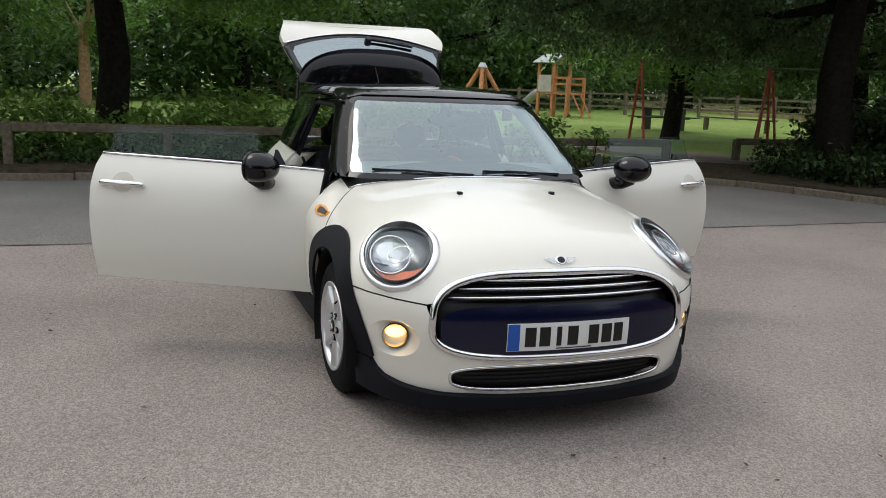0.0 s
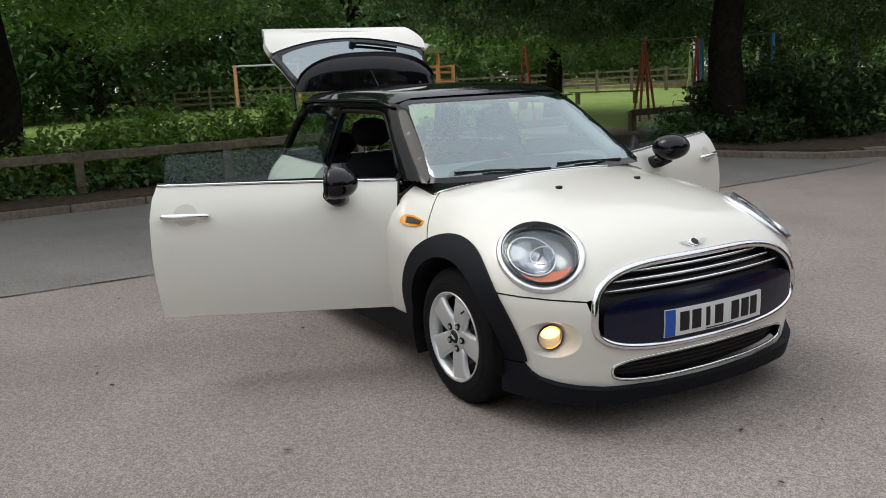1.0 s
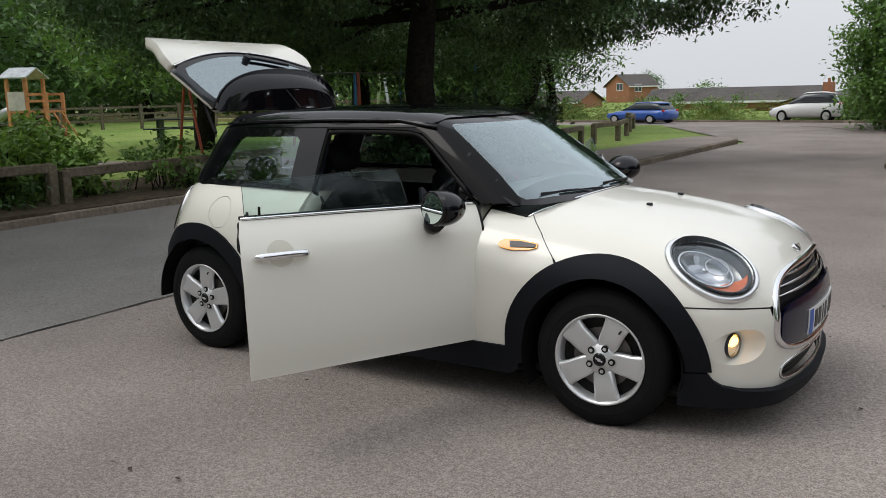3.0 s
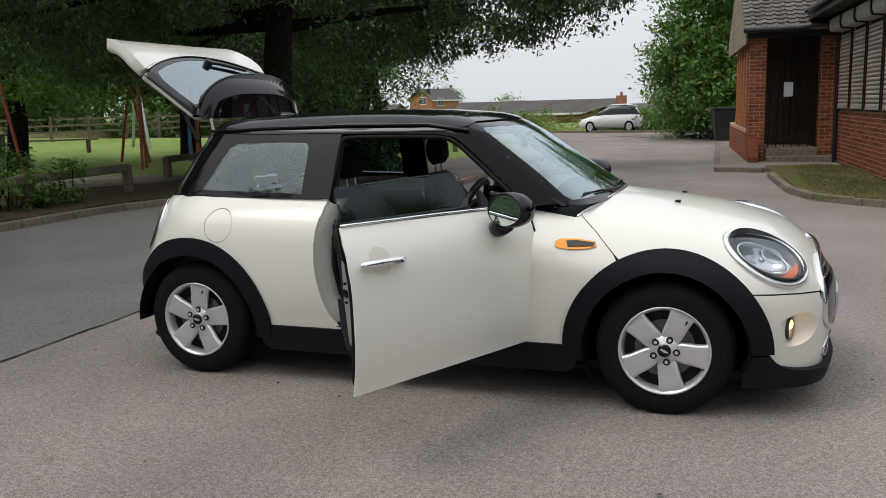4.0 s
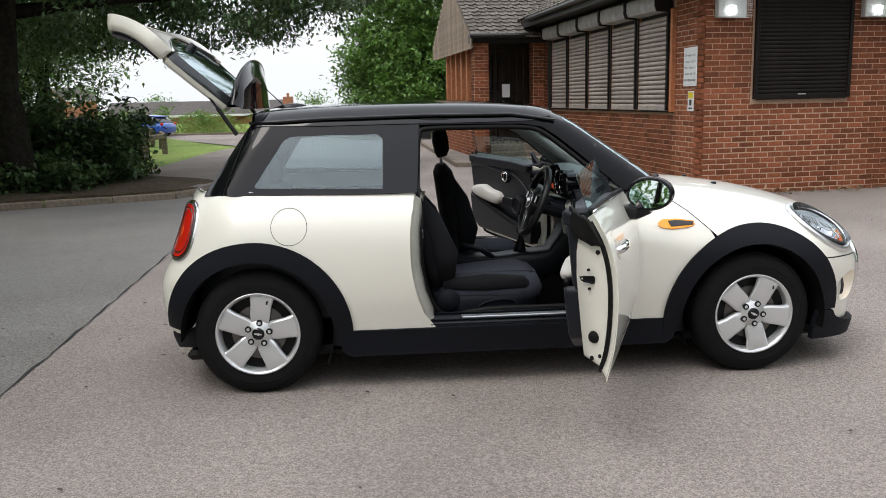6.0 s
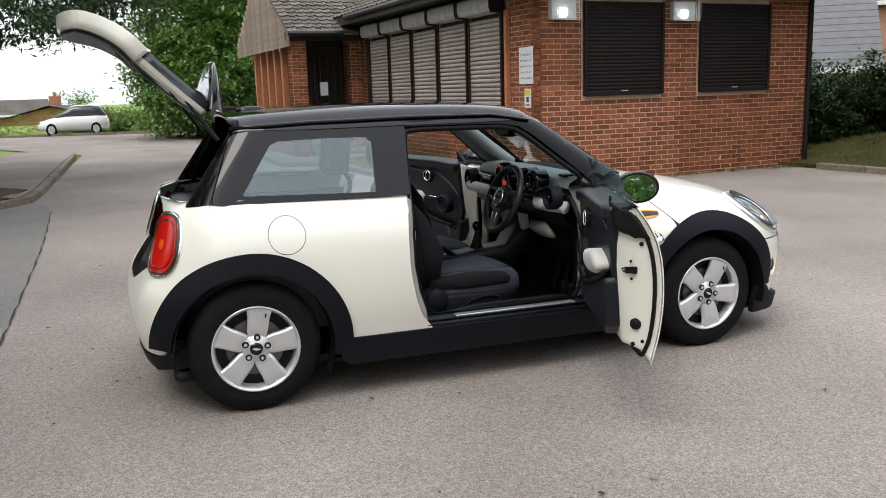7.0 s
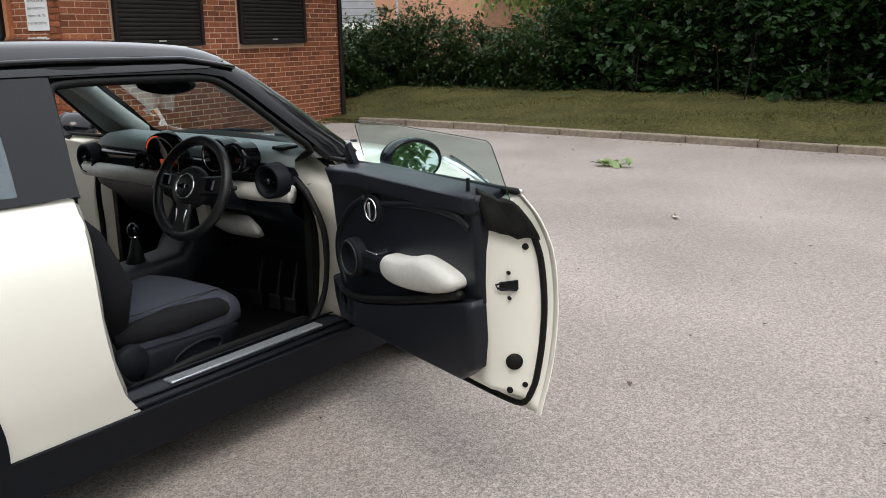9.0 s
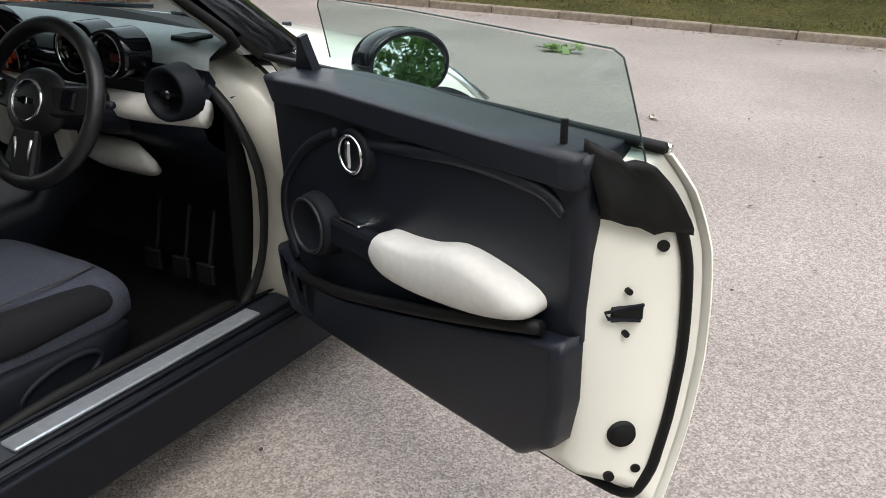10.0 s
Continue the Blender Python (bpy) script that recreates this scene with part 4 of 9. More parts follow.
def panel(F, emb, outline, holes=(), step=(0.04, 0.04), thick=0.004, lift=0.0, both=True):
    """A sheet of bodywork: a flat outline with holes, laid on the surface F, with thickness and exact normals. Returns a mesh."""
    pts, es = [], []
    for loop in (outline, *holes):
        k = len(pts)
        m = len(loop)
        pts += [Vector((float(u), float(v))) for u, v in loop]
        es += [(k + i, k + (i + 1) % m) for i in range(m)]
    ring = np.array([tuple(q) for q in pts])
    lo, hi = ring.min(0), ring.max(0)
    nu, nv = (max(1, int(math.ceil((hi[i] - lo[i]) / step[i]))) for i in (0, 1))
    for i in range(1, nu):
        for j in range(1, nv):
            q = (lo[0] + (hi[0] - lo[0]) * (i + 0.5 * (j % 2) - 0.25) / nu, lo[1] + (hi[1] - lo[1]) * j / nv)
            if np.min(((ring - q) / step) ** 2 @ np.ones(2)) > 0.16:
                pts.append(Vector(q))
    cv, _, cf, *_ = delaunay_2d_cdt(pts, es, [], 0, 1e-6)
    a = np.array([tuple(q) for q in cv])
    mid_ = np.array([a[list(f)].mean(0) for f in cf])
    keep = np.zeros(len(cf), int)
    for loop in (outline, *holes):
        q = np.array(loop, float)
        r = np.roll(q, -1, 0)
        cross = (q[None, :, 1] > mid_[:, None, 1]) != (r[None, :, 1] > mid_[:, None, 1])
        dz = np.where(np.abs(r[:, 1] - q[:, 1]) < 1e-12, 1e-12, r[:, 1] - q[:, 1])
        xs_ = q[None, :, 0] + (mid_[:, None, 1] - q[None, :, 1]) * ((r[:, 0] - q[:, 0]) / dz)[None]
        keep += (cross & (xs_ > mid_[:, None, 0])).sum(1)
    faces = [list(f) for f, k in zip(cf, keep) if k % 2]
    first = {}
    for f in faces:
        for k in range(len(f)):
            first[(f[k], f[(k + 1) % len(f)])] = 1
    rim = [e for e in first if (e[1], e[0]) not in first]
    used = sorted({i for f in faces for i in f})
    back = {i: k for k, i in enumerate(used)}
    a = a[used]
    faces = [[back[i] for i in f] for f in faces]
    rim = [(back[i], back[j]) for i, j in rim]
    first = {(back[i], back[j]): 1 for i, j in first}
    o, d = emb(a)
    p = project(F, o, d)
    n = normals_of(F, p)
    # turn the faces outwards
    if sum(np.dot(np.cross(p[f[1]] - p[f[0]], p[f[2]] - p[f[0]]), n[f[0]]) for f in faces) < 0:
        faces = [f[::-1] for f in faces]
        first = {(q, r): 1 for r, q in first}
        rim = [(q, r) for r, q in rim]
    outer = p + n * lift
    verts, norms, allf = [outer], [n], list(faces)
    m = len(p)
    if both:
        inner = outer - n * thick
        verts.append(inner)
        norms.append(-n)
        allf += [[m + i for i in f[::-1]] for f in faces]
        k = 2 * m
        rv, rn = [], []
        for i, j in rim:
            if (i, j) not in first:
                i, j = j, i
            t = np.cross(outer[j] - outer[i], (n[i] + n[j]) / 2)
            t /= max(np.linalg.norm(t), 1e-9)
            rv += [outer[i], outer[j], inner[j], inner[i]]
            rn += [t] * 4
            allf.append([k + 1, k, k + 3, k + 2])
            k += 4
        if rv:
            verts.append(np.array(rv))
            norms.append(np.array(rn))
    v = np.concatenate(verts)
    me = bpy.data.meshes.new("panel")
    me.from_pydata([tuple(x) for x in v.tolist()], [], allf)
    me.polygons.foreach_set("use_smooth", [True] * len(me.polygons))
    me.normals_split_custom_set_from_vertices([tuple(x) for x in np.concatenate(norms).tolist()])
    me.update()
    return me


def shell(emb, loops, cap=True):
    """Walls between outlines laid at growing depths below a surface, closed by the last one. loops: (surface, outline, depth)."""
    rings = []
    for F, outline, depth in loops:
        p = on(F, emb, outline)
        rings.append(p - normals_of(F, p) * depth)
    b = bmesh.new()
    vs = [[b.verts.new(tuple(c)) for c in r] for r in rings]
    m = len(vs[0])
    for r0, r1 in zip(vs, vs[1:]):
        for k in range(m):
            b.faces.new((r0[k], r0[(k + 1) % m], r1[(k + 1) % m], r1[k]))
    if cap:
        f = b.faces.new(vs[-1])
        bmesh.ops.triangulate(b, faces=[f])
    bmesh.ops.recalc_face_normals(b, faces=b.faces)
    return b


def dense(pts, n=6, closed=False):
    """Extra points along straight edges."""
    res = []
    m = len(pts)
    for k in range(m if closed else m - 1):
        a, b = np.array(pts[k]), np.array(pts[(k + 1) % m])
        res += [tuple((a + (b - a) * i / n).tolist()) for i in range(n)]
    return res if closed else res + [tuple(pts[-1])]


def arc(cx, cz, r, a0, a1, n=24, sx=1.0):
    return [(cx + sx * r * math.cos(radians(a0 + (a1 - a0) * k / n)), cz + r * math.sin(radians(a0 + (a1 - a0) * k / n))) for k in range(n + 1)]


# the body is a little wider than its working surface, and its middle lies off the axis
CAR_M = Matrix.Translation((0, 0.036, 0)) @ Matrix.Diagonal((1, 1.045, 1, 1))
car = thing("hatchback_car", "cream three-door hatchback with black roof, doors and tailgate open", "car", m=CAR_M)

AX = 1.2475          # axles at +AX and -AX
ARCH = 0.372         # inner radius of the painted wheel arch

# bonnet: a clamshell that comes down over the wings, with holes for the headlamps
side_l = [(0.79, 0.938), (0.93, 0.832), (1.05, 0.715)]                     # shut line down to the arch
arch_top = arc(AX, 0.30, ARCH + 0.03, 116, 46, 16)                          # over the wheel
nose_line = [(math.radians(a), z) for a, z in ((66, 0.586), (58, 0.582), (50, 0.577), (44, 0.572), (40.5, 0.567))]  # bumper line round the corner, as plan angle
GRILLE = []
for k in range(60):
    a = 2 * math.pi * k / 60
    ca, sa = math.cos(a), math.sin(a)
    yy = 0.535 * math.copysign(abs(ca) ** 0.52, ca) * (1 - 0.07 * sa)
    zz = 0.518 + 0.166 * math.copysign(abs(sa) ** 0.68, sa)
    GRILLE.append((yy, zz))
gr_top = [q for q in GRILLE if q[1] > 0.575]
gr_top.sort(key=lambda q: q[0])
right = core_of(on(lower_body, from_side(-1), dense(side_l, 4) + arch_top))
right += core_of(on(lower_body, from_nose, [(-t, z) for t, z in nose_line]))
mid = core_of(on(lower_body, from_front, gr_top))
left = [(a, math.pi - b) for a, b in right][::-1]
sc_pts = []
for k in range(1, 14):
    y = 0.71 - 1.42 * k / 14
    sc_pts.append((0.96 - 0.32 * y * y, y))
rear_edge = core_of(on(lower_body, from_top(0.6), sc_pts))
bonnet_outline = right + mid + left + rear_edge


LC = on(lower_body, from_front, [(-0.615, 0.745)])[0]
LN = normals_of(lower_body, LC[None])[0]
LU = np.array([-0.31, -0.08, 0.25])
LU = LU - LN * LU.dot(LN)
LU /= np.linalg.norm(LU)
LV = np.cross(LN, LU)


def lamp_oval(grow=1.0, n=44, dv=0.0, du=0.0):
    """The headlamp's oval in its own plane."""
    return [(du + 0.178 * grow * math.cos(2 * math.pi * k / n), dv + 0.138 * grow * math.sin(2 * math.pi * k / n)) for k in range(n)]


def from_lamp(s):
    f = np.array([1, -s, 1.0])
    return lambda a: (((LC - LN * 0.25)[None] + a[:, :1] * LU + a[:, 1:] * LV) * f, np.tile(LN * f, (len(a), 1)))


hole_r = core_of(on(lower_body, from_lamp(-1), lamp_oval()))
hole_l = [(a, math.pi - b) for a, b in hole_r]
part("bonnet", panel(lower_body, from_core, bonnet_outline, (hole_r, hole_l), (0.035, 0.06), 0.006), PAINT, car, "cream clamshell bonnet")

# front bumper, round the nose
up = [(-t, z - 0.006) for t, z in nose_line]
gb = [q for q in GRILLE if q[1] <= 0.555]
gb.sort(key=lambda q: q[0])
gp = on(lower_body, from_front, gb)
gtheta = [(float(math.atan2(y, x - BC)), float(z)) for x, y, z in gp]
arch_edge = on(lower_body, from_side(-1), arc(AX, 0.30, ARCH + 0.03, 44, 2, 12))
ae = [(float(math.atan2(y, x - BC)), float(z)) for x, y, z in arch_edge]
bump_out = ae[::-1] + up + gtheta + [(-a, b) for a, b in up[::-1]] + [(-a, b) for a, b in ae] + [(1.10, 0.245), (0.95, 0.222), (0.6, 0.2), (0.3, 0.189), (0, 0.186), (-0.3, 0.189), (-0.6, 0.2), (-0.95, 0.222), (-1.10, 0.245)]
LOWER_GRILLE = []
for k in range(48):
    a = 2 * math.pi * k / 48
    ca, sa = math.cos(a), math.sin(a)
    LOWER_GRILLE.append((0.462 * math.copysign(abs(ca) ** 0.5, ca) * (1 + 0.03 * sa), 0.265 + 0.052 * math.copysign(abs(sa) ** 0.6, sa)))
lg = on(lower_body, from_front, LOWER_GRILLE)
lgt = [(float(math.atan2(y, x - BC)), float(z)) for x, y, z in lg]
FOG = [(-0.655 + 0.078 * math.cos(2 * math.pi * k / 28), 0.41 + 0.078 * math.sin(2 * math.pi * k / 28)) for k in range(28)]
fg = on(lower_body, from_front, FOG)
fgt = [(float(math.atan2(y, x - BC)), float(z)) for x, y, z in fg]
part("front_bumper", panel(lower_body, from_nose, bump_out, (lgt, fgt, [(-a, b) for a, b in fgt]), (0.05, 0.03), 0.006), PAINT, car, "cream front bumper")

# wing corner pieces, sills' white lower edge, rear quarters, on both sides
for s in (-1, 1):
    wing = dense([(0.62, 0.958), (0.783, 0.944)], 3)[:-1] + dense([(0.783, 0.944), (0.923, 0.838), (1.043, 0.72)], 4)[:-1] + arc(AX, 0.30, ARCH + 0.03, 117, 172, 14) + [(0.80, 0.30), (0.60, 0.30), (0.60, 0.5), (0.605, 0.75), (0.62, 0.9)]
    part("front_wing", panel(lower_body, from_side(s), wing, (), (0.04, 0.04), 0.006), PAINT, car)
    quarter = [(-0.375, 0.305), (-0.50, 0.30), (-0.80, 0.30)] + arc(-AX, 0.30, ARCH + 0.03, 0, 141, 26) + [(-1.58, 0.605), (-1.60, 0.66), (-1.585, 0.75), (-1.60, 0.86), (-1.60, 0.96)] + dense([(-1.60, 0.988), (-1.2, 0.988), (-0.8, 0.978), (-0.46, 0.966)], 4)[:-1] + [(-0.458, 0.966), (-0.47, 0.9), (-0.49, 0.78), (-0.49, 0.62), (-0.465, 0.48), (-0.43, 0.38)]
    cap = [(-1.072 + 0.088 * math.cos(2 * math.pi * k / 36), 0.832 + 0.088 * math.sin(2 * math.pi * k / 36)) for k in range(36)]
    quarter_ob = part("rear_quarter", panel(lower_body, from_side(s), quarter, (cap,) if s < 0 else (), (0.045, 0.035), 0.006), PAINT, car)
    if s < 0:
        cap_in = [(-1.072 + 0.085 * math.cos(2 * math.pi * k / 36), 0.832 + 0.085 * math.sin(2 * math.pi * k / 36)) for k in range(36)]
        part("fuel_flap", panel(lower_body, from_side(s), cap_in, (), (0.03, 0.03), 0.005, -0.001), PAINT, quarter_ob)
        part("flap_gap", panel(lower_body, from_side(s), cap, (), (0.04, 0.04), 0.004, -0.008), SEAL, quarter_ob)

# rear bumper
rb = on(lower_body, from_side(-1), arc(-AX, 0.30, ARCH + 0.03, 140, 180, 12))
rbt = [(float(math.atan2(y, -(x + BC))), float(z)) for x, y, z in rb]
tail_line = [(-1.16, 0.60), (-1.12, 0.665), (-0.95, 0.69), (-0.8, 0.68), (-0.6, 0.62), (-0.5, 0.60), (-0.25, 0.60), (0, 0.60)]
rear_out = rbt[::-1] + tail_line + [(-a, b) for a, b in tail_line[:-1][::-1]] + [(-a, b) for a, b in rbt] + [(1.0, 0.27), (0.6, 0.25), (0.3, 0.25), (0, 0.25), (-0.3, 0.25), (-0.6, 0.25), (-1.0, 0.27)]
part("rear_bumper", panel(lower_body, from_tail, rear_out, (), (0.05, 0.03), 0.006), PAINT, car, "cream rear bumper")

# wheel-arch cladding, sills and lower lips in dark plastic
for s in (-1, 1):
    for cx in (AX, -AX):
        a0, a1 = (1, 190) if cx > 0 else (-10, 178)
        ring = arc(cx, 0.30, 0.464, a0, a1, 40) + arc(cx, 0.30, 0.37, a1, a0, 40)
        cl = part("arch_cladding", panel(lower_body, from_side(s), ring, (), (0.05, 0.05), 0.012, 0.016), PLASTIC, car, "dark grey plastic wheel-arch cladding")
        # inner lip and liner
        bm = bmesh.new()
        prev = None
        for k in range(41):
            a = radians(-12 + 217 * k / 40 if cx > 0 else -25 + 207 * k / 40)
            ring_v = [bm.verts.new((cx + r * math.cos(a), s * y, 0.30 + r * math.sin(a))) for r, y in ((0.37, 0.80), (0.363, 0.74), (0.37, 0.70), (0.378, 0.42), (0.0, 0.42))]
            if prev:
                for i in range(4):
                    bm.faces.new((prev[i], prev[i + 1], ring_v[i + 1], ring_v[i]))
            prev = ring_v
        part("arch_liner", bm, SEAL, cl, smooth=True)
    sill = dense([(0.86, 0.305), (-0.86, 0.305)], 10)[:-1] + [(-0.86, 0.305), (-0.84, 0.2), (-0.80, 0.17)] + dense([(-0.80, 0.17), (0.80, 0.17)], 10)[1:] + [(0.84, 0.2)]
    part("side_skirt", panel(lower_body, from_side(s), sill, (), (0.2, 0.03), 0.01, 0.012), PLASTIC, car, "dark grey plastic sill")
lip_half = dense([(0.0, 0.193), (0.35, 0.196), (0.65, 0.208), (0.85, 0.226), (0.94, 0.245), (0.985, 0.268), (1.02, 0.303)], 4)[:-1] + dense([(1.02, 0.303), (1.128, 0.303), (1.15, 0.23), (1.155, 0.155)], 4)[:-1] + dense([(1.155, 0.155), (0.95, 0.146), (0.6, 0.14), (0.0, 0.14)], 5)
lip = [(-a, z) for a, z in lip_half[::-1]] + lip_half[1:-1]
bm = panel(lower_body, from_nose, lip, (), (0.05, 0.03), 0.03, 0.034)
for v in bm.vertices:
    # the lip lies closer to the body where it runs back to the arch
    k = min(1.0, max(0.0, (math.atan2(abs(v.co.y), v.co.x - BC) - 0.72) / 0.35))
    v.co.y -= math.copysign(0.02 * k * k * (3 - 2 * k), v.co.y)
part("front_lip", bm, PLASTIC, car, "dark plastic lower lip running up to the wheel arches")
rlip = [(-1.3, 0.36), (-1.14, 0.335), (-1.0, 0.285), (-0.6, 0.255), (0, 0.255), (0.6, 0.255), (1.0, 0.285), (1.14, 0.335), (1.3, 0.36), (1.3, 0.27), (1.12, 0.225), (0.9, 0.195), (0, 0.185), (-0.9, 0.195), (-1.12, 0.225), (-1.3, 0.27)]
part("rear_valance", panel(lower_body, from_tail, rlip, (), (0.06, 0.03), 0.02, 0.008), PLASTIC, car)
# dark floor pan that closes the car from below
part("floor_pan", box(-1.62, -0.70, 0.16, 1.72, 0.70, 0.21, 0.02), SEAL, car)
part("engine_bay", box(0.98, -0.40, 0.21, 1.80, 0.40, 0.60, 0.05), SEAL, car)

def make_wheel():
    """Tyre and five-spoke alloy; the outer face looks along -y, the hub at the origin."""
    w = new("wheel")
    R, half = 0.312, 0.0875
    prof = [(0.205, half), (0.225, half + 0.004), (0.262, half + 0.002), (0.290, half - 0.010), (0.307, half - 0.028), (R, 0.02), (R, -0.02),
            (0.307, -half + 0.028), (0.290, -half + 0.010), (0.262, -half - 0.002), (0.225, -half - 0.004), (0.205, -half)]
    tyre = part("tyre", lathe(prof, 72), RUBBER, w, "black rubber tyre", smooth=True)
    bm = bmesh.new()
    for k in range(72):     # tread blocks
        a = 2 * math.pi * k / 72
        for y in (-0.036, 0.0, 0.036):
            box(-0.0105, y - 0.015, R - 0.008, 0.0105, y + 0.015, R - 0.0022, m=Matrix.Rotation(a + (0.04 if y else 0), 4, "Y"), bm=bm)
    part("tread", bm, RUBBER, tyre)
    bm = tube([(0.245 * math.cos(2 * math.pi * k / 48), -half - 0.003, 0.245 * math.sin(2 * math.pi * k / 48)) for k in range(48)], 0.0025, 5, closed=True)
    part("sidewall_ridge", bm, RUBBER, tyre)
    rim = part("rim", lathe([(0.204, -half + 0.004), (0.206, -half - 0.006), (0.2, -half - 0.007), (0.192, -half + 0.004), (0.185, -half + 0.018), (0.18, 0.0), (0.178, half)], 72), SILVER, w, "silver five-spoke alloy rim", smooth=True)
    part("barrel", lathe([(0.182, -0.04), (0.05, -0.03), (0.0, -0.03)], 40), SEAL, rim)
    part("brake_disc", lathe([(0.135, -0.042), (0.135, -0.036), (0.06, -0.036), (0.06, -0.044)], 40, closed=True), mat("brake_iron", (0.16, 0.15, 0.145), 0.4, metal=0.8), rim)
    # one broad spoke, shaped as a tapered wedge with a raised rib on either side
    bm = bmesh.new()
    rows = []
    for r, wd, y in ((0.045, 0.034, -0.073), (0.07, 0.046, -0.079), (0.10, 0.049, -0.084), (0.14, 0.051, -0.087), (0.175, 0.057, -0.087), (0.194, 0.066, -0.083)):
        row = []
        for u, dy in ((-1.0, 0.022), (-0.96, 0.002), (-0.72, -0.002), (0.0, 0.004), (0.72, -0.002), (0.96, 0.002), (1.0, 0.022)):
            row.append(bm.verts.new((u * wd, y + dy, r)))
        rows.append(row)
    for p, q in zip(rows, rows[1:]):
        for k in range(6):
            bm.faces.new((p[k], p[k + 1], q[k + 1], q[k]))
    bmesh.ops.recalc_face_normals(bm, faces=bm.faces)
    spoke = mesh_of("spoke", bm, True)
    spoke.materials.append(SILVER)
    hub = part("hub", lathe([(0.0, -0.085), (0.03, -0.085), (0.034, -0.081), (0.062, -0.079), (0.07, -0.07), (0.07, -0.04)], 40), SILVER, rim, smooth=True)
    cap = part("centre_cap", lathe([(0.0, -0.092), (0.024, -0.091), (0.03, -0.086), (0.031, -0.08)], 32), BLACK, rim, "black centre cap with a pale winged mark")
    for k in range(5):
        a = 2 * math.pi * k / 5
        part("spoke", spoke, SILVER, rim, m=Matrix.Rotation(a, 4, "Y"))
        bs, bc_ = 0.054 * math.sin(a), 0.054 * math.cos(a)
        bolt = part("wheel_bolt", rod((bs, -0.07, bc_), (bs, -0.0835, bc_), 0.0155, seg=16), SEAL, rim)
        part("bolt_head", rod((bs, -0.08, bc_), (bs, -0.0865, bc_), 0.0085, seg=6), SILVER, bolt)
    part("valve", rod((0.03, -0.09, 0.17), (0.028, -0.1, 0.155), 0.004, seg=6), SEAL, rim)
    bm = bmesh.new()
    for u in (-0.018, 0.004):
        box(u, -0.0935, -0.003, u + 0.014, -0.0915, 0.004, bm=bm)
    box(-0.006, -0.0936, -0.006, 0.006, -0.0916, 0.006, bm=bm)
    part("badge", bm, SILVER, rim)
    return w


wheel = make_wheel()
wheel.parent = car
wheel["label"] = "silver five-spoke alloy wheel with black tyre"
wheel.matrix_basis = pose(AX, -0.697, 0.309, 0, 25, 2)
for x, s, a in ((-AX, -1, 8), (AX, 1, 40), (-AX, 1, 15)):
    wc = copy_thing(wheel, pose(x, s * 0.697, 0.309, 0, a, 0 if s < 0 else 180))
    wc.parent = car

# ---- roof, pillars and glass ----
TREAD = mat("brushed_tread", (0.50, 0.53, 0.57), 0.32, metal=0.7, vary=0.1, scale=60)
def g_side(s, outline, mat_, name, holes=(), lift=0.0, thick=0.004, label="", step=(0.05, 0.04), parent=None):
    return part(name, panel(greenhouse, from_side(s), outline, holes, step, thick, lift), mat_, parent or car, label)


roof_edge = [(0.335 - 0.30 * y * y, y) for y in np.linspace(-0.52, 0.52, 15)]
roof_out = roof_edge + [(0.15, 0.565), (-0.1, 0.572), (-0.5, 0.572), (-0.9, 0.562), (-1.2, 0.54)] + [(-1.275 + 0.06 * y * y, y) for y in np.linspace(0.52, -0.52, 11)] + [(-1.2, -0.54), (-0.9, -0.562), (-0.5, -0.572), (-0.1, -0.572), (0.15, -0.565)]
part("roof", panel(greenhouse, from_top(0.98), roof_out, (), (0.06, 0.05), 0.012, 0.004), ROOF_BLACK, car, "gloss black roof")
ws = [(y, 0.948) for y in np.linspace(-0.66, 0.66, 17)] + [(0.622, 1.12), (0.57, 1.26), (0.535, 1.335)] + [(y, 1.345 + 0.012 * (1 - (y / 0.5) ** 2)) for y in np.linspace(0.46, -0.46, 9)] + [(-0.535, 1.335), (-0.57, 1.26), (-0.622, 1.12)]
wg = [(y, 0.972) for y in np.linspace(-0.61, 0.61, 15)] + [(0.618, 1.0), (0.578, 1.13), (0.527, 1.25), (0.496, 1.31)] + [(y, 1.318) for y in np.linspace(0.48, -0.48, 7)] + [(-0.496, 1.31), (-0.527, 1.25), (-0.578, 1.13), (-0.618, 1.0)]
frit = part("windscreen_surround", panel(greenhouse, from_cabin, ws, (wg,), (0.05, 0.03), 0.004, -0.002), BLACK, car)
FRONT_SCREEN = part("windscreen", panel(greenhouse, from_cabin, wg, (), (0.08, 0.04), 0.003, -0.002, both=False), SCREEN_GLASS, car, "clear windscreen reflecting pale sky and leaves")
FRONT_SCREEN.visible_shadow = False
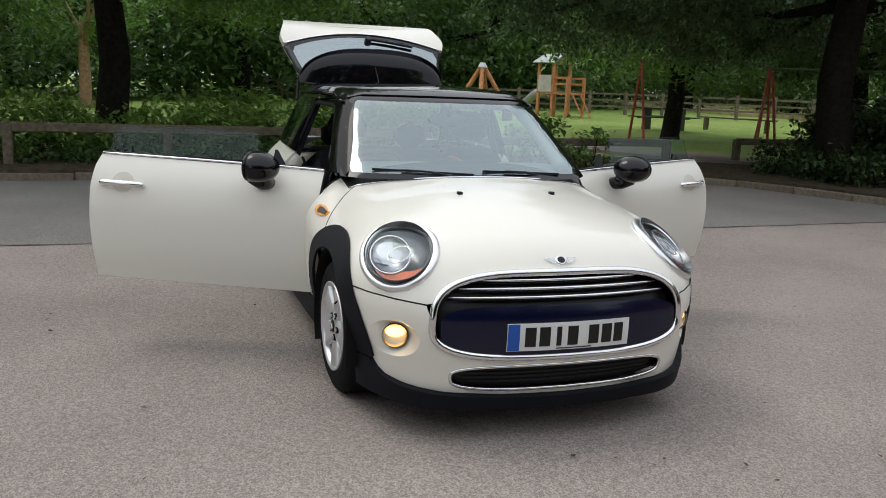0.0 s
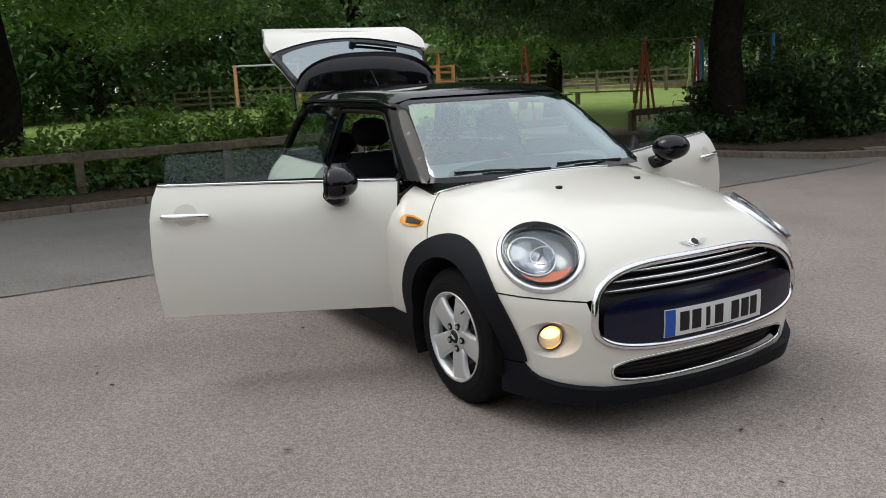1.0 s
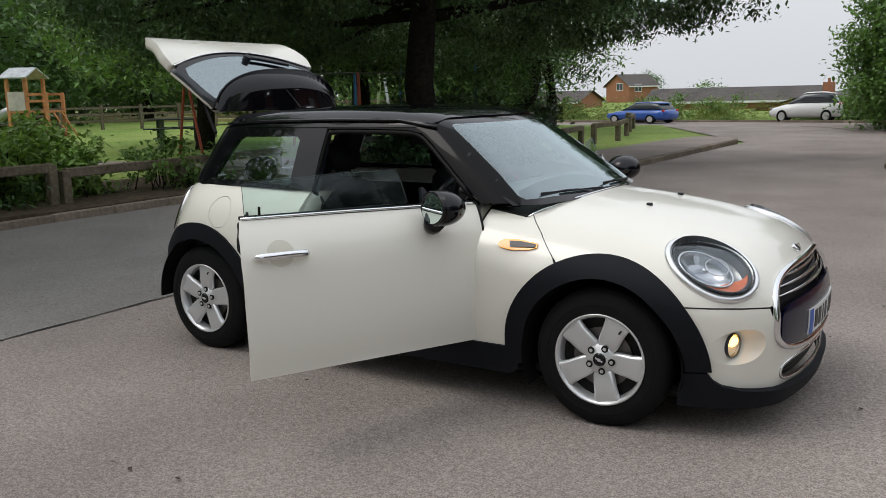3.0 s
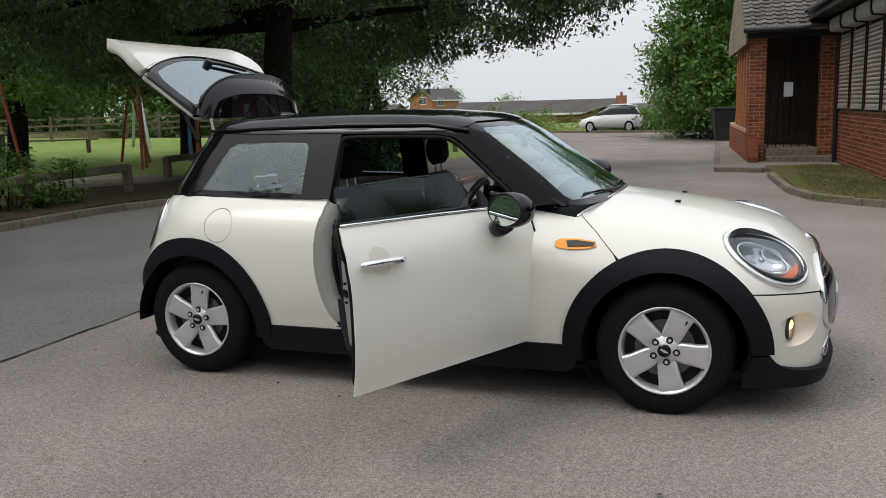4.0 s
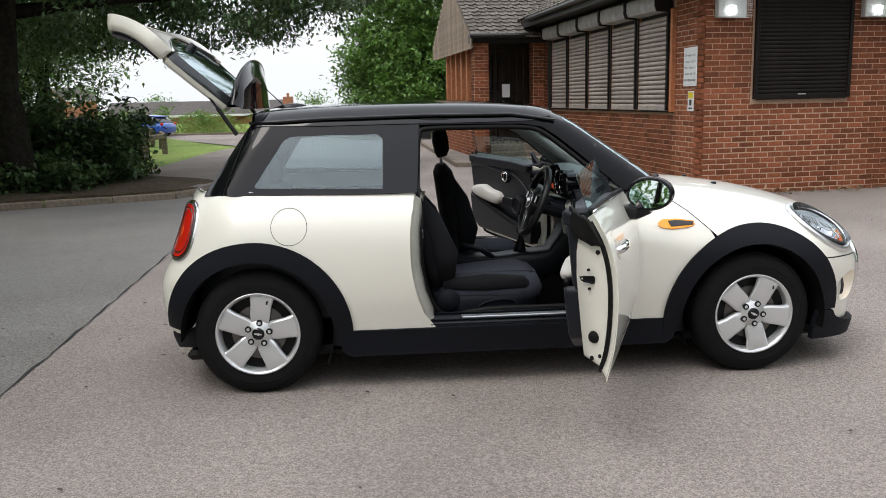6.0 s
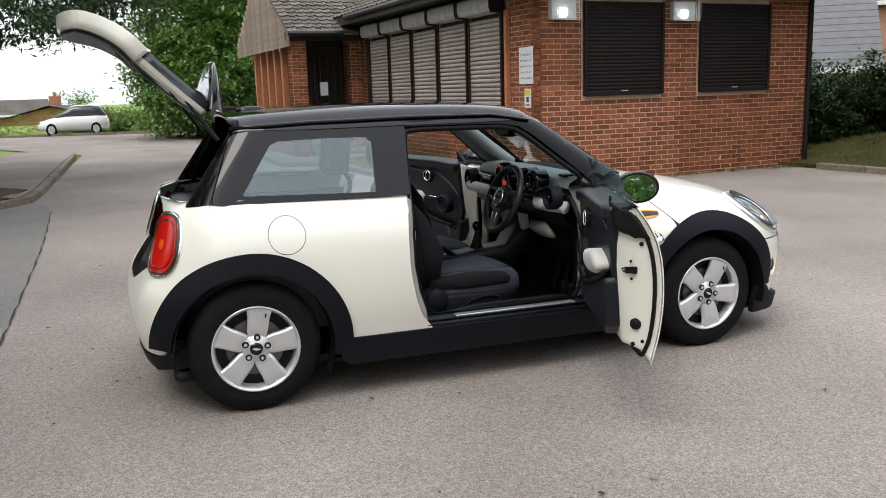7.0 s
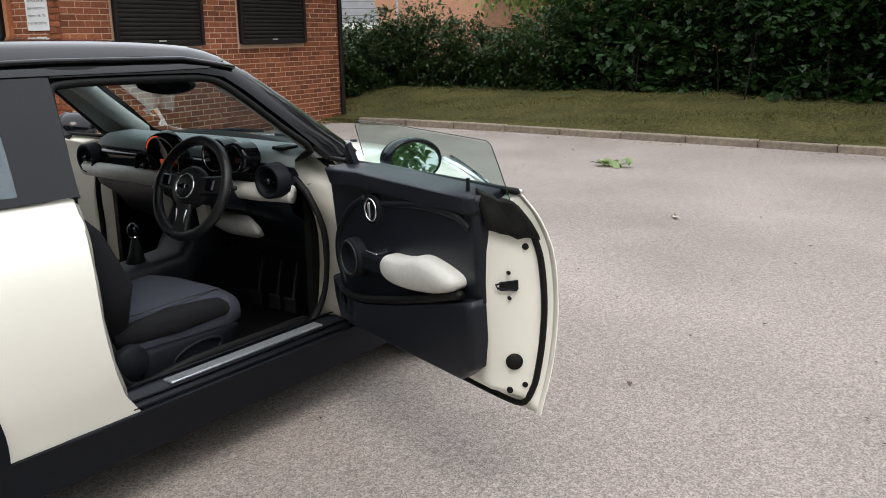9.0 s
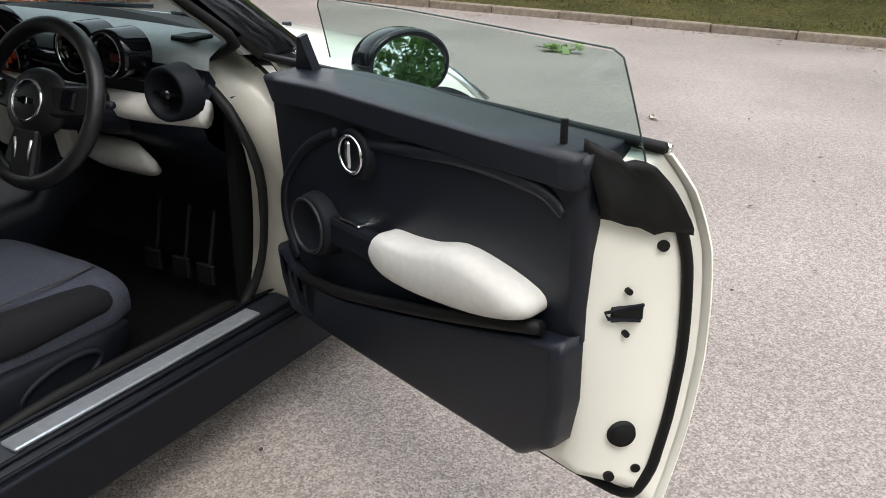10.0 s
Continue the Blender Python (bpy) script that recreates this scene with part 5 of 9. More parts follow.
for s in (-1, 1):
    pillar = [(0.60, 0.952), (0.42, 1.105), (0.275, 1.225), (0.20, 1.275), (0.10, 1.292), (-0.2, 1.298), (-0.42, 1.298), (-0.42, 1.345), (-0.1, 1.352), (0.2, 1.338), (0.36, 1.287), (0.47, 1.21), (0.64, 1.087), (0.785, 0.972), (0.79, 0.955)]
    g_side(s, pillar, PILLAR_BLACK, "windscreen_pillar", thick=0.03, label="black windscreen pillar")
    quarter = [(-0.445, 0.972), (-0.435, 1.15), (-0.42, 1.345), (-0.9, 1.34), (-1.26, 1.325), (-1.33, 1.23), (-1.44, 1.07), (-1.50, 0.985), (-1.505, 0.972), (-1.0, 0.974)]
    qg = [(-0.615, 0.995), (-0.61, 1.1), (-0.605, 1.235), (-0.63, 1.258), (-0.85, 1.26), (-1.06, 1.255), (-1.095, 1.24), (-1.15, 1.16), (-1.245, 1.018), (-1.235, 1.010), (-0.9, 1.002)]
    q = g_side(s, dense(quarter, 3, True), BLACK, "quarter_surround", (qg,), lift=-0.002, thick=0.02, label="black side window surround")
    w = part("quarter_window", panel(greenhouse, from_side(s), qg, (), (0.05, 0.04), 0.003, -0.003, both=False), TINT_GLASS, car, "dark tinted side window")
    w.visible_shadow = False
    part("pillar_gap", tube([tuple(c) for c in on(greenhouse, from_side(s), dense([(-1.275, 1.30), (-1.40, 0.975)], 6)) + np.array([0, s * 0.001, 0])], 0.0025, 5), SEAL, q)
    # bright strip along the belt line
    strip = on(lower_body, from_side(s), dense([(-1.60, 0.986), (-1.2, 0.988), (-0.8, 0.979), (-0.455, 0.967)], 6)) + np.array([0, s * 0.003, 0.003])
    part("belt_strip", tube([tuple(c) for c in strip], 0.0055, 6), CHROME, car, "bright metal strip", smooth=True)
    gut = on(greenhouse, from_side(s), dense([(-1.27, 1.318), (-0.9, 1.333), (-0.4, 1.34), (0.05, 1.335), (0.27, 1.30)], 5)) + np.array([0, s * 0.004, 0.004])
    part("roof_gutter", tube([tuple(c) for c in gut], 0.009, 6), BLACK, car, smooth=True)
    # weather seal round the door opening
    seal = [(0.44, 0.335), (0.49, 0.42), (0.505, 0.55), (0.50, 0.7), (0.485, 0.84), (0.495, 0.93)]
    low = on(lower_body, from_side(s), seal) - np.array([0, s * 0.095, 0])
    up_ = on(greenhouse, from_side(s), [(0.52, 0.99), (0.41, 1.085), (0.27, 1.2), (0.19, 1.255), (0.1, 1.275), (-0.2, 1.28), (-0.38, 1.278), (-0.425, 1.25), (-0.44, 1.1), (-0.455, 0.98)]) - np.array([0, s * 0.02, 0])
    back_ = on(lower_body, from_side(s), [(-0.425, 0.9), (-0.436, 0.78), (-0.436, 0.62), (-0.41, 0.48), (-0.37, 0.385), (-0.3, 0.335)]) - np.array([0, s * 0.112, 0])
    bot = np.array([(x, s * 0.684, 0.364) for x in (-0.1, 0.2, 0.4)])
    loop = spline([tuple(c) for c in np.concatenate([low, up_, back_, bot])], 3, True)
    part("door_seal", tube(loop, 0.014, 6, True), SEAL, car, smooth=True)
    # the body's shut faces: front post, rear post and sill
    def flange(name, line, depth, shift, prof):
        o_ = on(lower_body, from_side(s), line)
        b = bmesh.new()
        rows = [[b.verts.new(tuple(c)) for c in r] for r in [o_ + np.array([shift * k_, -s * depth * d_, 0]) for d_, k_ in prof]]
        for r0, r1 in zip(rows, rows[1:]):
            for k in range(len(line) - 1):
                b.faces.new((r0[k], r0[k + 1], r1[k + 1], r1[k]))
        bmesh.ops.solidify(b, geom=b.faces[:], thickness=0.004)
        bmesh.ops.recalc_face_normals(b, faces=b.faces)
        return part(name, b, PAINT, car, "cream painted door post", smooth=True)
    flange("door_post", dense([(-0.458, 0.966), (-0.475, 0.9), (-0.492, 0.78), (-0.492, 0.62), (-0.467, 0.48), (-0.43, 0.38), (-0.415, 0.305)], 4), 0.115, 0.058, [(0, 0), (0.05, 0.10), (0.14, 0.17), (0.22, 0.30), (0.27, 0.44), (0.36, 0.50), (0.42, 0.62), (0.6, 0.74), (1.0, 1.0)])
    flange("door_post", dense([(0.60, 0.30), (0.602, 0.5), (0.606, 0.75), (0.62, 0.9), (0.625, 0.955)], 4), 0.095, -0.13, [(0, 0), (0.74, 0.08), (1, 1)])
    for ln_ in ([(0.603, 0.31), (0.604, 0.5), (0.608, 0.75), (0.62, 0.88), (0.628, 0.952)], [(0.786, 0.941), (0.926, 0.835), (1.046, 0.718)]):
        gp_ = on(lower_body, from_side(s), dense(ln_, 6))
        part("shut_line", tube([tuple(c) for c in gp_], 0.006 if ln_[0][1] < 0.5 else 0.0022, 5), SEAL, car)
    b = bmesh.new()
    sec = [(0.785, 0.300), (0.778, 0.306), (0.77, 0.304), (0.765, 0.318), (0.758, 0.322), (0.752, 0.334), (0.70, 0.340), (0.694, 0.350), (0.684, 0.352), (0.678, 0.34), (0.66, 0.335), (0.64, 0.30)]
    rows = [[b.verts.new((x, s * y, z)) for y, z in sec] for x in (-0.62, -0.3, 0.1, 0.56)]
    for r0, r1 in zip(rows, rows[1:]):
        for k in range(len(sec) - 1):
            b.faces.new((r0[k], r0[k + 1], r1[k + 1], r1[k]))
    bmesh.ops.recalc_face_normals(b, faces=b.faces)
    sp = part("sill_step", b, TRIM, car, smooth=True)
    for y_, z_ in ((0.772, 0.318), (0.757, 0.336), (0.697, 0.355)):
        part("sill_ridge", tube([(-0.40, s * y_, z_), (0.1, s * y_, z_), (0.55, s * y_, z_)], 0.0045, 6), PLASTIC, sp, smooth=True)
    part("tread_plate", box(-0.24, s * 0.702, 0.336, 0.44, s * 0.748, 0.346, 0.003, m=None), TREAD, sp, "brushed metal sill plate")
    part("striker_plate", bar((-0.452, s * 0.697, 0.80), (-0.452, s * 0.697, 0.725), 0.03, 0.006, bevel=0.002), SILVER, car)
    part("post_vent", bar((-0.450, s * 0.702, 0.69), (-0.441, s * 0.698, 0.60), 0.018, 0.006, bevel=0.002), PLASTIC, car, "small dark slot in the door post")
    part("striker", tube([(-0.46, s * 0.70, 0.745), (-0.425, s * 0.685, 0.745), (-0.425, s * 0.685, 0.78), (-0.46, s * 0.70, 0.78)], 0.006, 6), SILVER, car)

# scuttle, wipers, washers
sc = [(0.95 - 0.31 * y * y, y) for y in np.linspace(-0.70, 0.70, 15)] + [(0.83 - 0.25 * y * y, y) for y in np.linspace(0.70, -0.70, 15)]
part("scuttle", panel(lower_body, from_top(0.6), sc, (), (0.06, 0.06), 0.01, -0.014), PLASTIC, car)
edge = on(lower_body, from_top(0.6), [(0.957 - 0.32 * y * y, y) for y in np.linspace(-0.63, 0.63, 25)]) + np.array([-0.004, 0, 0.002])
part("bonnet_trim", tube([tuple(c) for c in edge], 0.007, 6), CHROME, car, "bright strip along the bonnet's rear edge", smooth=True)
for y0, y1 in ((0.02, -0.52), (0.50, 0.02)):
    pa = on(greenhouse, from_cabin, [(y0, 0.968)])[0] + np.array([0.012, 0, 0.002])
    pb = on(greenhouse, from_cabin, [(y1, 0.985)])[0] + np.array([0.006, 0, 0.004])
    pm = (pa + pb) / 2 + np.array([0.014, 0, 0.004])
    wp = part("wiper", tube([tuple(pa - np.array([0.0, 0.06, 0.03])), tuple(pm), tuple(pm * 0.5 + pb * 0.5 + np.array([0.004, 0, 0.003]))], 0.006, 6), TRIM, car, smooth=True)
    part("wiper_blade", bar(tuple(pa * 0.9 + pb * 0.1), tuple(pb), 0.007, 0.012), TRIM, wp)
for y in (-0.215, 0.24):
    c = on(lower_body, from_top(0.6), [(1.255, y)])[0]
    part("washer_jet", box(c[0] - 0.014, c[1] - 0.012, c[2] - 0.004, c[0] + 0.014, c[1] + 0.012, c[2] + 0.012, 0.005, 2), TRIM, car)

# cabin lining, so that the inside is dark
# added dark sheet; keeps the pale bodywork out of the windscreen's reflection
cowl = [(0.945 - 0.32 * y * y, y) for y in np.linspace(-0.63, 0.63, 13)] + [(0.62, 0.63), (0.62, -0.63)]
part("cowl", panel(lower_body, from_top(0.6), cowl, (), (0.06, 0.06), 0.01, 0.006), SEAL, car)
headliner_mat = mat("pale_headliner", (0.38, 0.40, 0.385), 0.9, vary=0.05, scale=60)
part("headliner", panel(greenhouse, from_top(0.98), [(0.28 - 0.2 * y * y, y) for y in np.linspace(-0.5, 0.5, 9)] + [(-1.2, 0.5), (-1.2, -0.5)], (), (0.1, 0.1), 0.01, -0.03), headliner_mat, car)
for s in (-1, 1):
    lin = [(-0.47, 0.33), (-1.6, 0.33), (-1.56, 0.95), (-0.47, 0.95)]
    part("side_lining", panel(lower_body, from_side(s), dense(lin, 4, True), (), (0.1, 0.1), 0.006, -0.10), TRIM, car)
    pl = [(0.56, 0.97), (0.40, 1.10), (0.26, 1.215), (0.19, 1.25), (0.235, 1.295), (0.365, 1.21), (0.53, 1.085), (0.69, 0.97)]
    g_side(s, pl, headliner_mat, "pillar_lining", thick=0.012, lift=-0.034)
    g_side(s, [(-0.43, 0.97), (-0.42, 1.28), (-0.56, 1.28), (-0.58, 0.97)], TRIM, "pillar_lining", thick=0.02, lift=-0.024)
    pc = on(greenhouse, from_side(s), dense([(0.74, 0.975), (0.56, 1.10), (0.40, 1.215), (0.27, 1.285), (0.12, 1.325)], 5)) - np.array([0.07 if s < 0 else 0.055, s * (0.05 if s < 0 else 0.062), 0])
    part("pillar_cover", tube([tuple(c) for c in pc], 0.018 if s < 0 else 0.04, 10), headliner_mat, car, "pale grey cover inside the windscreen pillar", smooth=True)
    # dark blind added behind the wing, against its pale reflection in the screen
    part("wing_lining", panel(lower_body, from_side(s), dense([(0.60, 0.78), (0.625, 0.95), (0.78, 0.936), (0.915, 0.835), (0.915, 0.78)], 3, True), (), (0.08, 0.05), 0.004, -0.012), SEAL, car)
    part("footwell_side", box(0.52, s * 0.60, 0.21, 0.80, s * 0.63, 0.86), SEAL, car)
carpet = mat("black_carpet", (0.0038, 0.0038, 0.0042), 0.95, spec=0.08, vary=0.3, scale=80, bump=0.5, bump_scale=300)
part("carpet", box(-1.55, -0.66, 0.205, 0.8, 0.66, 0.235, 0.01), carpet, car)
part("bulkhead", box(0.80, -0.60, 0.2, 0.84, 0.60, 0.88), TRIM, car)
part("boot_floor", box(-1.62, -0.5, 0.42, -0.95, 0.5, 0.46, 0.01), carpet, car)

# shark-fin aerial and whip
fin = bmesh.new()
bmesh.ops.create_uvsphere(fin, u_segments=20, v_segments=10, radius=1, matrix=Matrix.Translation((-1.10, 0, 1.392)) @ Matrix.Diagonal((0.085, 0.03, 0.026, 1)))
ae = part("aerial_base", fin, BLACK, car, smooth=True)
part("aerial", rod((-1.15, 0, 1.405), (-1.33, 0, 1.58), 0.0035, 0.002, 6), TRIM, ae)
# shut lines across the nose
gp_ = on(lower_body, from_nose, [(t, z - 0.003) for t, z in [(-a, b) for a, b in nose_line]])
part("shut_line", tube([tuple(c) for c in gp_], 0.006 if ln_[0][1] < 0.5 else 0.0022, 5), SEAL, car)
gp_ = on(lower_body, from_nose, [(t, z - 0.003) for t, z in nose_line])
part("shut_line", tube([tuple(c) for c in gp_], 0.006 if ln_[0][1] < 0.5 else 0.0022, 5), SEAL, car)

# ---- lamps, grille, plate ----
def ring_on(F, emb, outline, r, lift, mt, name, parent, label=""):
    p = on(F, emb, outline)
    p = p + normals_of(F, p) * lift
    return part(name, tube([tuple(c) for c in p], r, 8, True), mt, parent, label, smooth=True)


REFLECT = mat("lamp_reflector", (0.52, 0.54, 0.58), 0.2, metal=1.0)
LAMP_CHROME = mat("lamp_chrome", (0.85, 0.86, 0.87), 0.28, metal=0.9)
LAMP_BLACK = mat("lamp_black", (0.03, 0.03, 0.035), 0.3)
BULB = mat("warm_bulb", (1, 0.85, 0.6), 0.3, emit=((1.0, 0.52, 0.13), 5.0))
for s in (-1, 1):
    def m_(o):
        return o if s < 0 else [(-a, b) for a, b in o]
    el = from_lamp(s)
    lamp = ring_on(lower_body, el, lamp_oval(1.06), 0.017, 0.0, LAMP_CHROME, "headlamp", car, "round headlamp with chrome ring")
    ring_on(lower_body, el, lamp_oval(0.93), 0.006, -0.002, LAMP_BLACK, "bezel", lamp)
    lens = part("lens", panel(lower_body, el, lamp_oval(0.97), (), (0.02, 0.02), 0.002, 0.006, both=False), LENS, lamp, "clear lamp lens")
    lens.visible_shadow = False
    part("housing", shell(el, [(lower_body, lamp_oval(1.0), 0.0), (lower_body, lamp_oval(0.95), 0.02), (lower_body, lamp_oval(0.86), 0.075)], False), mat("lamp_housing", (0.30, 0.31, 0.33), 0.25, metal=0.6), lamp, smooth=True)
    f = np.array([1, -s, 1.0])
    c, nrm, lu, lv = LC * f, LN * f, LU * f, LV * f
    ax = Matrix((lv, -nrm, lu)).transposed().to_4x4()
    ax.translation = Vector(c)
    part("bowl", lathe([(0.145, 0.0), (0.135, 0.045), (0.11, 0.075), (0.05, 0.088), (0.0, 0.09)], 40), mat("lamp_grey", (0.20, 0.21, 0.22), 0.22, metal=0.7), lamp, m=ax @ Matrix.Diagonal((0.95, 1, 1.25, 1)), smooth=True)
    for dx, dz, r in ((0.034, 0.012, 0.092),):
        b = lathe([(r, 0.0), (r * 0.92, 0.02), (r * 0.6, 0.05), (r * 0.2, 0.062), (0.0, 0.064)], 32)
        part("reflector", b, REFLECT, lamp, m=ax @ pose(dx, 0.014, dz) @ Matrix.Diagonal((0.86, 1, 1.28, 1)), smooth=True)
        for q, w_ in ((1.0, 0.003),):
            part("reflector_rim", lathe([(r * q + w_, 0.0), (r * q + w_, 0.008), (r * q - w_, 0.008), (r * q - w_, 0.0)], 36, closed=True), mat("lamp_ring", (0.62, 0.64, 0.68), 0.25, metal=0.7), lamp, m=ax @ pose(dx, 0.014, dz) @ Matrix.Diagonal((0.86, 1, 1.28, 1)), smooth=True)
        part("projector_rim", lathe([(0.047, 0.0), (0.05, 0.004), (0.047, 0.008), (0.044, 0.004)], 36, closed=True), mat("lamp_ring", (0.62, 0.64, 0.68), 0.25, metal=0.7), lamp, m=ax @ pose(dx - 0.03, 0.004, dz - 0.035), smooth=True)
        fac = bmesh.new()
        for k in range(9):
            a0, a1 = radians(-80 + 18 * k), radians(-80 + 18 * (k + 1) - 2)
            ring_ = [(0.025, 0.058), (0.055, 0.046), (0.084, 0.022)]
            vv = [[fac.verts.new((q * math.sin(a), h - 0.004, q * math.cos(a))) for a in (a0, a1)] for q, h in ring_]
            for (p0, p1), (q0, q1) in zip(vv, vv[1:]):
                fac.faces.new((p0, p1, q1, q0))
        part("reflector_facets", fac, REFLECT, lamp, m=ax @ pose(dx, 0.014, dz) @ Matrix.Diagonal((0.86, 1, 1.28, 1)))
        b = bmesh.new()
        bmesh.ops.create_uvsphere(b, u_segments=16, v_segments=10, radius=r * 0.16)
        part("bulb_cap", b, REFLECT, lamp, m=ax @ pose(dx, 0.03, dz), smooth=True)
    amber = [(0.157 * math.cos(a), 0.12 * math.sin(a)) for a in np.linspace(radians(98), radians(206), 18)]
    amber += [((0.152 - 0.036 * math.sin(math.pi * k / 17)) * math.cos(a), (0.116 - 0.032 * math.sin(math.pi * k / 17)) * math.sin(a)) for k, a in enumerate(np.linspace(radians(204), radians(100), 18))]
    part("indicator", panel(lower_body, el, amber, (), (0.03, 0.03), 0.012, -0.006), mat("indicator_amber", (0.80, 0.14, 0.012), 0.2, coat=1.0), lamp, "amber indicator strip")

    # fog lamp in its round recess
    fc = on(lower_body, from_front, m_([(-0.655, 0.41)]))[0]
    fn = normals_of(lower_body, fc[None])[0]
    fx = Vector((fn[0], fn[1] * 0.25, 0)).normalized().to_track_quat("-Y", "Z").to_matrix().to_4x4()
    fx.translation = Vector(fc)
    scoop = on(lower_body, from_front, m_(FOG))
    b = bmesh.new()
    r0 = [b.verts.new(tuple(v)) for v in scoop]
    r1 = [b.verts.new(fx @ Vector((0.058 * math.cos(2 * math.pi * k / 28) * (1 if s < 0 else -1) * 1.0, 0.05, 0.058 * math.sin(2 * math.pi * k / 28)))) for k in range(28)]
    off = min(range(28), key=lambda o: sum((r0[k].co - r1[(k + o) % 28].co).length for k in range(28)))
    for k in range(28):
        b.faces.new((r0[k], r0[(k + 1) % 28], r1[(k + 1 + off) % 28], r1[(k + off) % 28]))
    b.faces.new(r1)
    bmesh.ops.recalc_face_normals(b, faces=b.faces)
    rec = part("fog_lamp_recess", b, PAINT, car, smooth=True)
    fog = part("fog_lamp", lathe([(0.050, -0.012), (0.052, 0.0), (0.05, 0.03)], 32), LAMP_BLACK, car, "small round fog lamp, lit warm yellow", m=fx @ pose(0, 0.046, 0), smooth=True)
    part("reflector", lathe([(0.048, -0.004), (0.035, 0.015), (0.0, 0.022)], 32), mat("fog_reflector", (0.45, 0.40, 0.32), 0.3, metal=0.8), fog, smooth=True)
    b = bmesh.new()
    bmesh.ops.create_uvsphere(b, u_segments=16, v_segments=8, radius=0.022, matrix=Matrix.Diagonal((1.7, 0.6, 0.95, 1)))
    part("bulb", b, BULB, fog, m=pose(0, -0.002, 0.016), smooth=True)
    ln = part("lens", lathe([(0.049, -0.012), (0.04, -0.017), (0.02, -0.021), (0.0, -0.022)], 32), LENS, fog, smooth=True)
    ln.visible_shadow = False
    # side repeater in its scoop
    o = [(0.748, 0.79), (0.77, 0.802), (0.85, 0.802), (0.935, 0.79), (0.938, 0.772), (0.90, 0.762), (0.82, 0.758), (0.765, 0.765), (0.748, 0.775)]
    rp = part("side_repeater", panel(lower_body, from_side(s), dense(o, 2, True), (), (0.03, 0.02), 0.01, 0.008), AMBER, car, "amber side repeater with a dark insert")
    part("insert", panel(lower_body, from_side(s), dense([(0.80, 0.793), (0.85, 0.794), (0.93, 0.785), (0.928, 0.772), (0.81, 0.769)], 2, True), (), (0.03, 0.02), 0.01, 0.012), LAMP_BLACK, rp)

# grille
gm = mat("grille_black", (0.006, 0.006, 0.007), 0.4)
back_plate = panel(lower_body, from_front, GRILLE, (), (0.05, 0.03), 0.01, -0.05)
grille = part("grille", back_plate, gm, car, "black radiator grille with chrome bars")
ring_on(lower_body, from_front, GRILLE, 0.017, 0.0, CHROME, "surround", grille, "broad chrome surround")
for z, half in ((0.655, 0.345), (0.625, 0.43), (0.593, 0.475)):
    p = on(lower_body, from_front, [(y, z) for y in np.linspace(-half, half, 22)]) + np.array([-0.012, 0, 0])
    rr = [0.007 * (1 - 0.75 * abs(u) ** 5) for u in np.linspace(-1, 1, 22)]
    part("grille_bar", tube([tuple(c) for c in p], 0.007, 8, radii=rr), CHROME, grille, smooth=True)
    part("grille_slat", tube([tuple(c - np.array([0.02, 0, 0.014])) for c in p], 0.008, 6, radii=[r * 1.2 for r in rr]), gm, grille, smooth=True)
band = []
for k in range(48):
    a = 2 * math.pi * k / 48
    ca, sa = math.cos(a), math.sin(a)
    band.append((0.508 * math.copysign(abs(ca) ** 0.42, ca) * (1 + 0.02 * sa), 0.462 + 0.104 * math.copysign(abs(sa) ** 0.5, sa)))
part("bumper_band", panel(lower_body, from_front, band, (), (0.05, 0.025), 0.02, 0.006), NAVY, grille, "dark blue bumper band")
# number plate: blank bars stand for the characters
PY = 0.0


def plate_piece(y0, z0, y1, z1, lift, thick):
    """A flat piece bent round the bumper band."""
    return panel(lower_body, from_front, dense([(y0, z0), (y1, z0), (y1, z1), (y0, z1)], 6, True), (), (0.05, 0.05), thick, lift)


plate = part("number_plate", plate_piece(PY - 0.26, 0.386, PY + 0.26, 0.498, 0.013, 0.006), mat("plate_white", (0.78, 0.79, 0.78), 0.35), car, "white front number plate with a blue band")
part("blue_band", plate_piece(PY - 0.258, 0.388, PY - 0.212, 0.496, 0.0145, 0.002), mat("plate_blue", (0.02, 0.10, 0.45), 0.35), plate)
ink = mat("plate_black", (0.01, 0.01, 0.01), 0.4)
for k, w in ((0, 0.044), (1, 0.044), (2, 0.02), (3, 0.044), (4.55, 0.044), (5.55, 0.044), (6.5, 0.04)):
    y0 = PY - 0.19 + k * 0.0585 + (0.012 if w < 0.03 else 0)
    part("plate_bar", plate_piece(y0, 0.404, y0 + w, 0.482, 0.0145, 0.002), ink, plate)
part("plate_note", plate_piece(PY - 0.06, 0.391, PY + 0.09, 0.395, 0.0145, 0.002), ink, plate)
# lower intake
low_grille = part("lower_intake", panel(lower_body, from_front, LOWER_GRILLE, (), (0.06, 0.03), 0.01, -0.03), gm, car, "black lower air intake with chrome edge")
ring_on(lower_body, from_front, LOWER_GRILLE, 0.007, 0.0, CHROME, "intake_trim", low_grille)
for z in (0.247, 0.265, 0.283):
    p = on(lower_body, from_front, [(y, z) for y in np.linspace(-0.42, 0.42, 15)]) - np.array([0.025, 0, 0])
    part("mesh_bar", tube([tuple(c) for c in p], 0.003, 5), gm, low_grille)
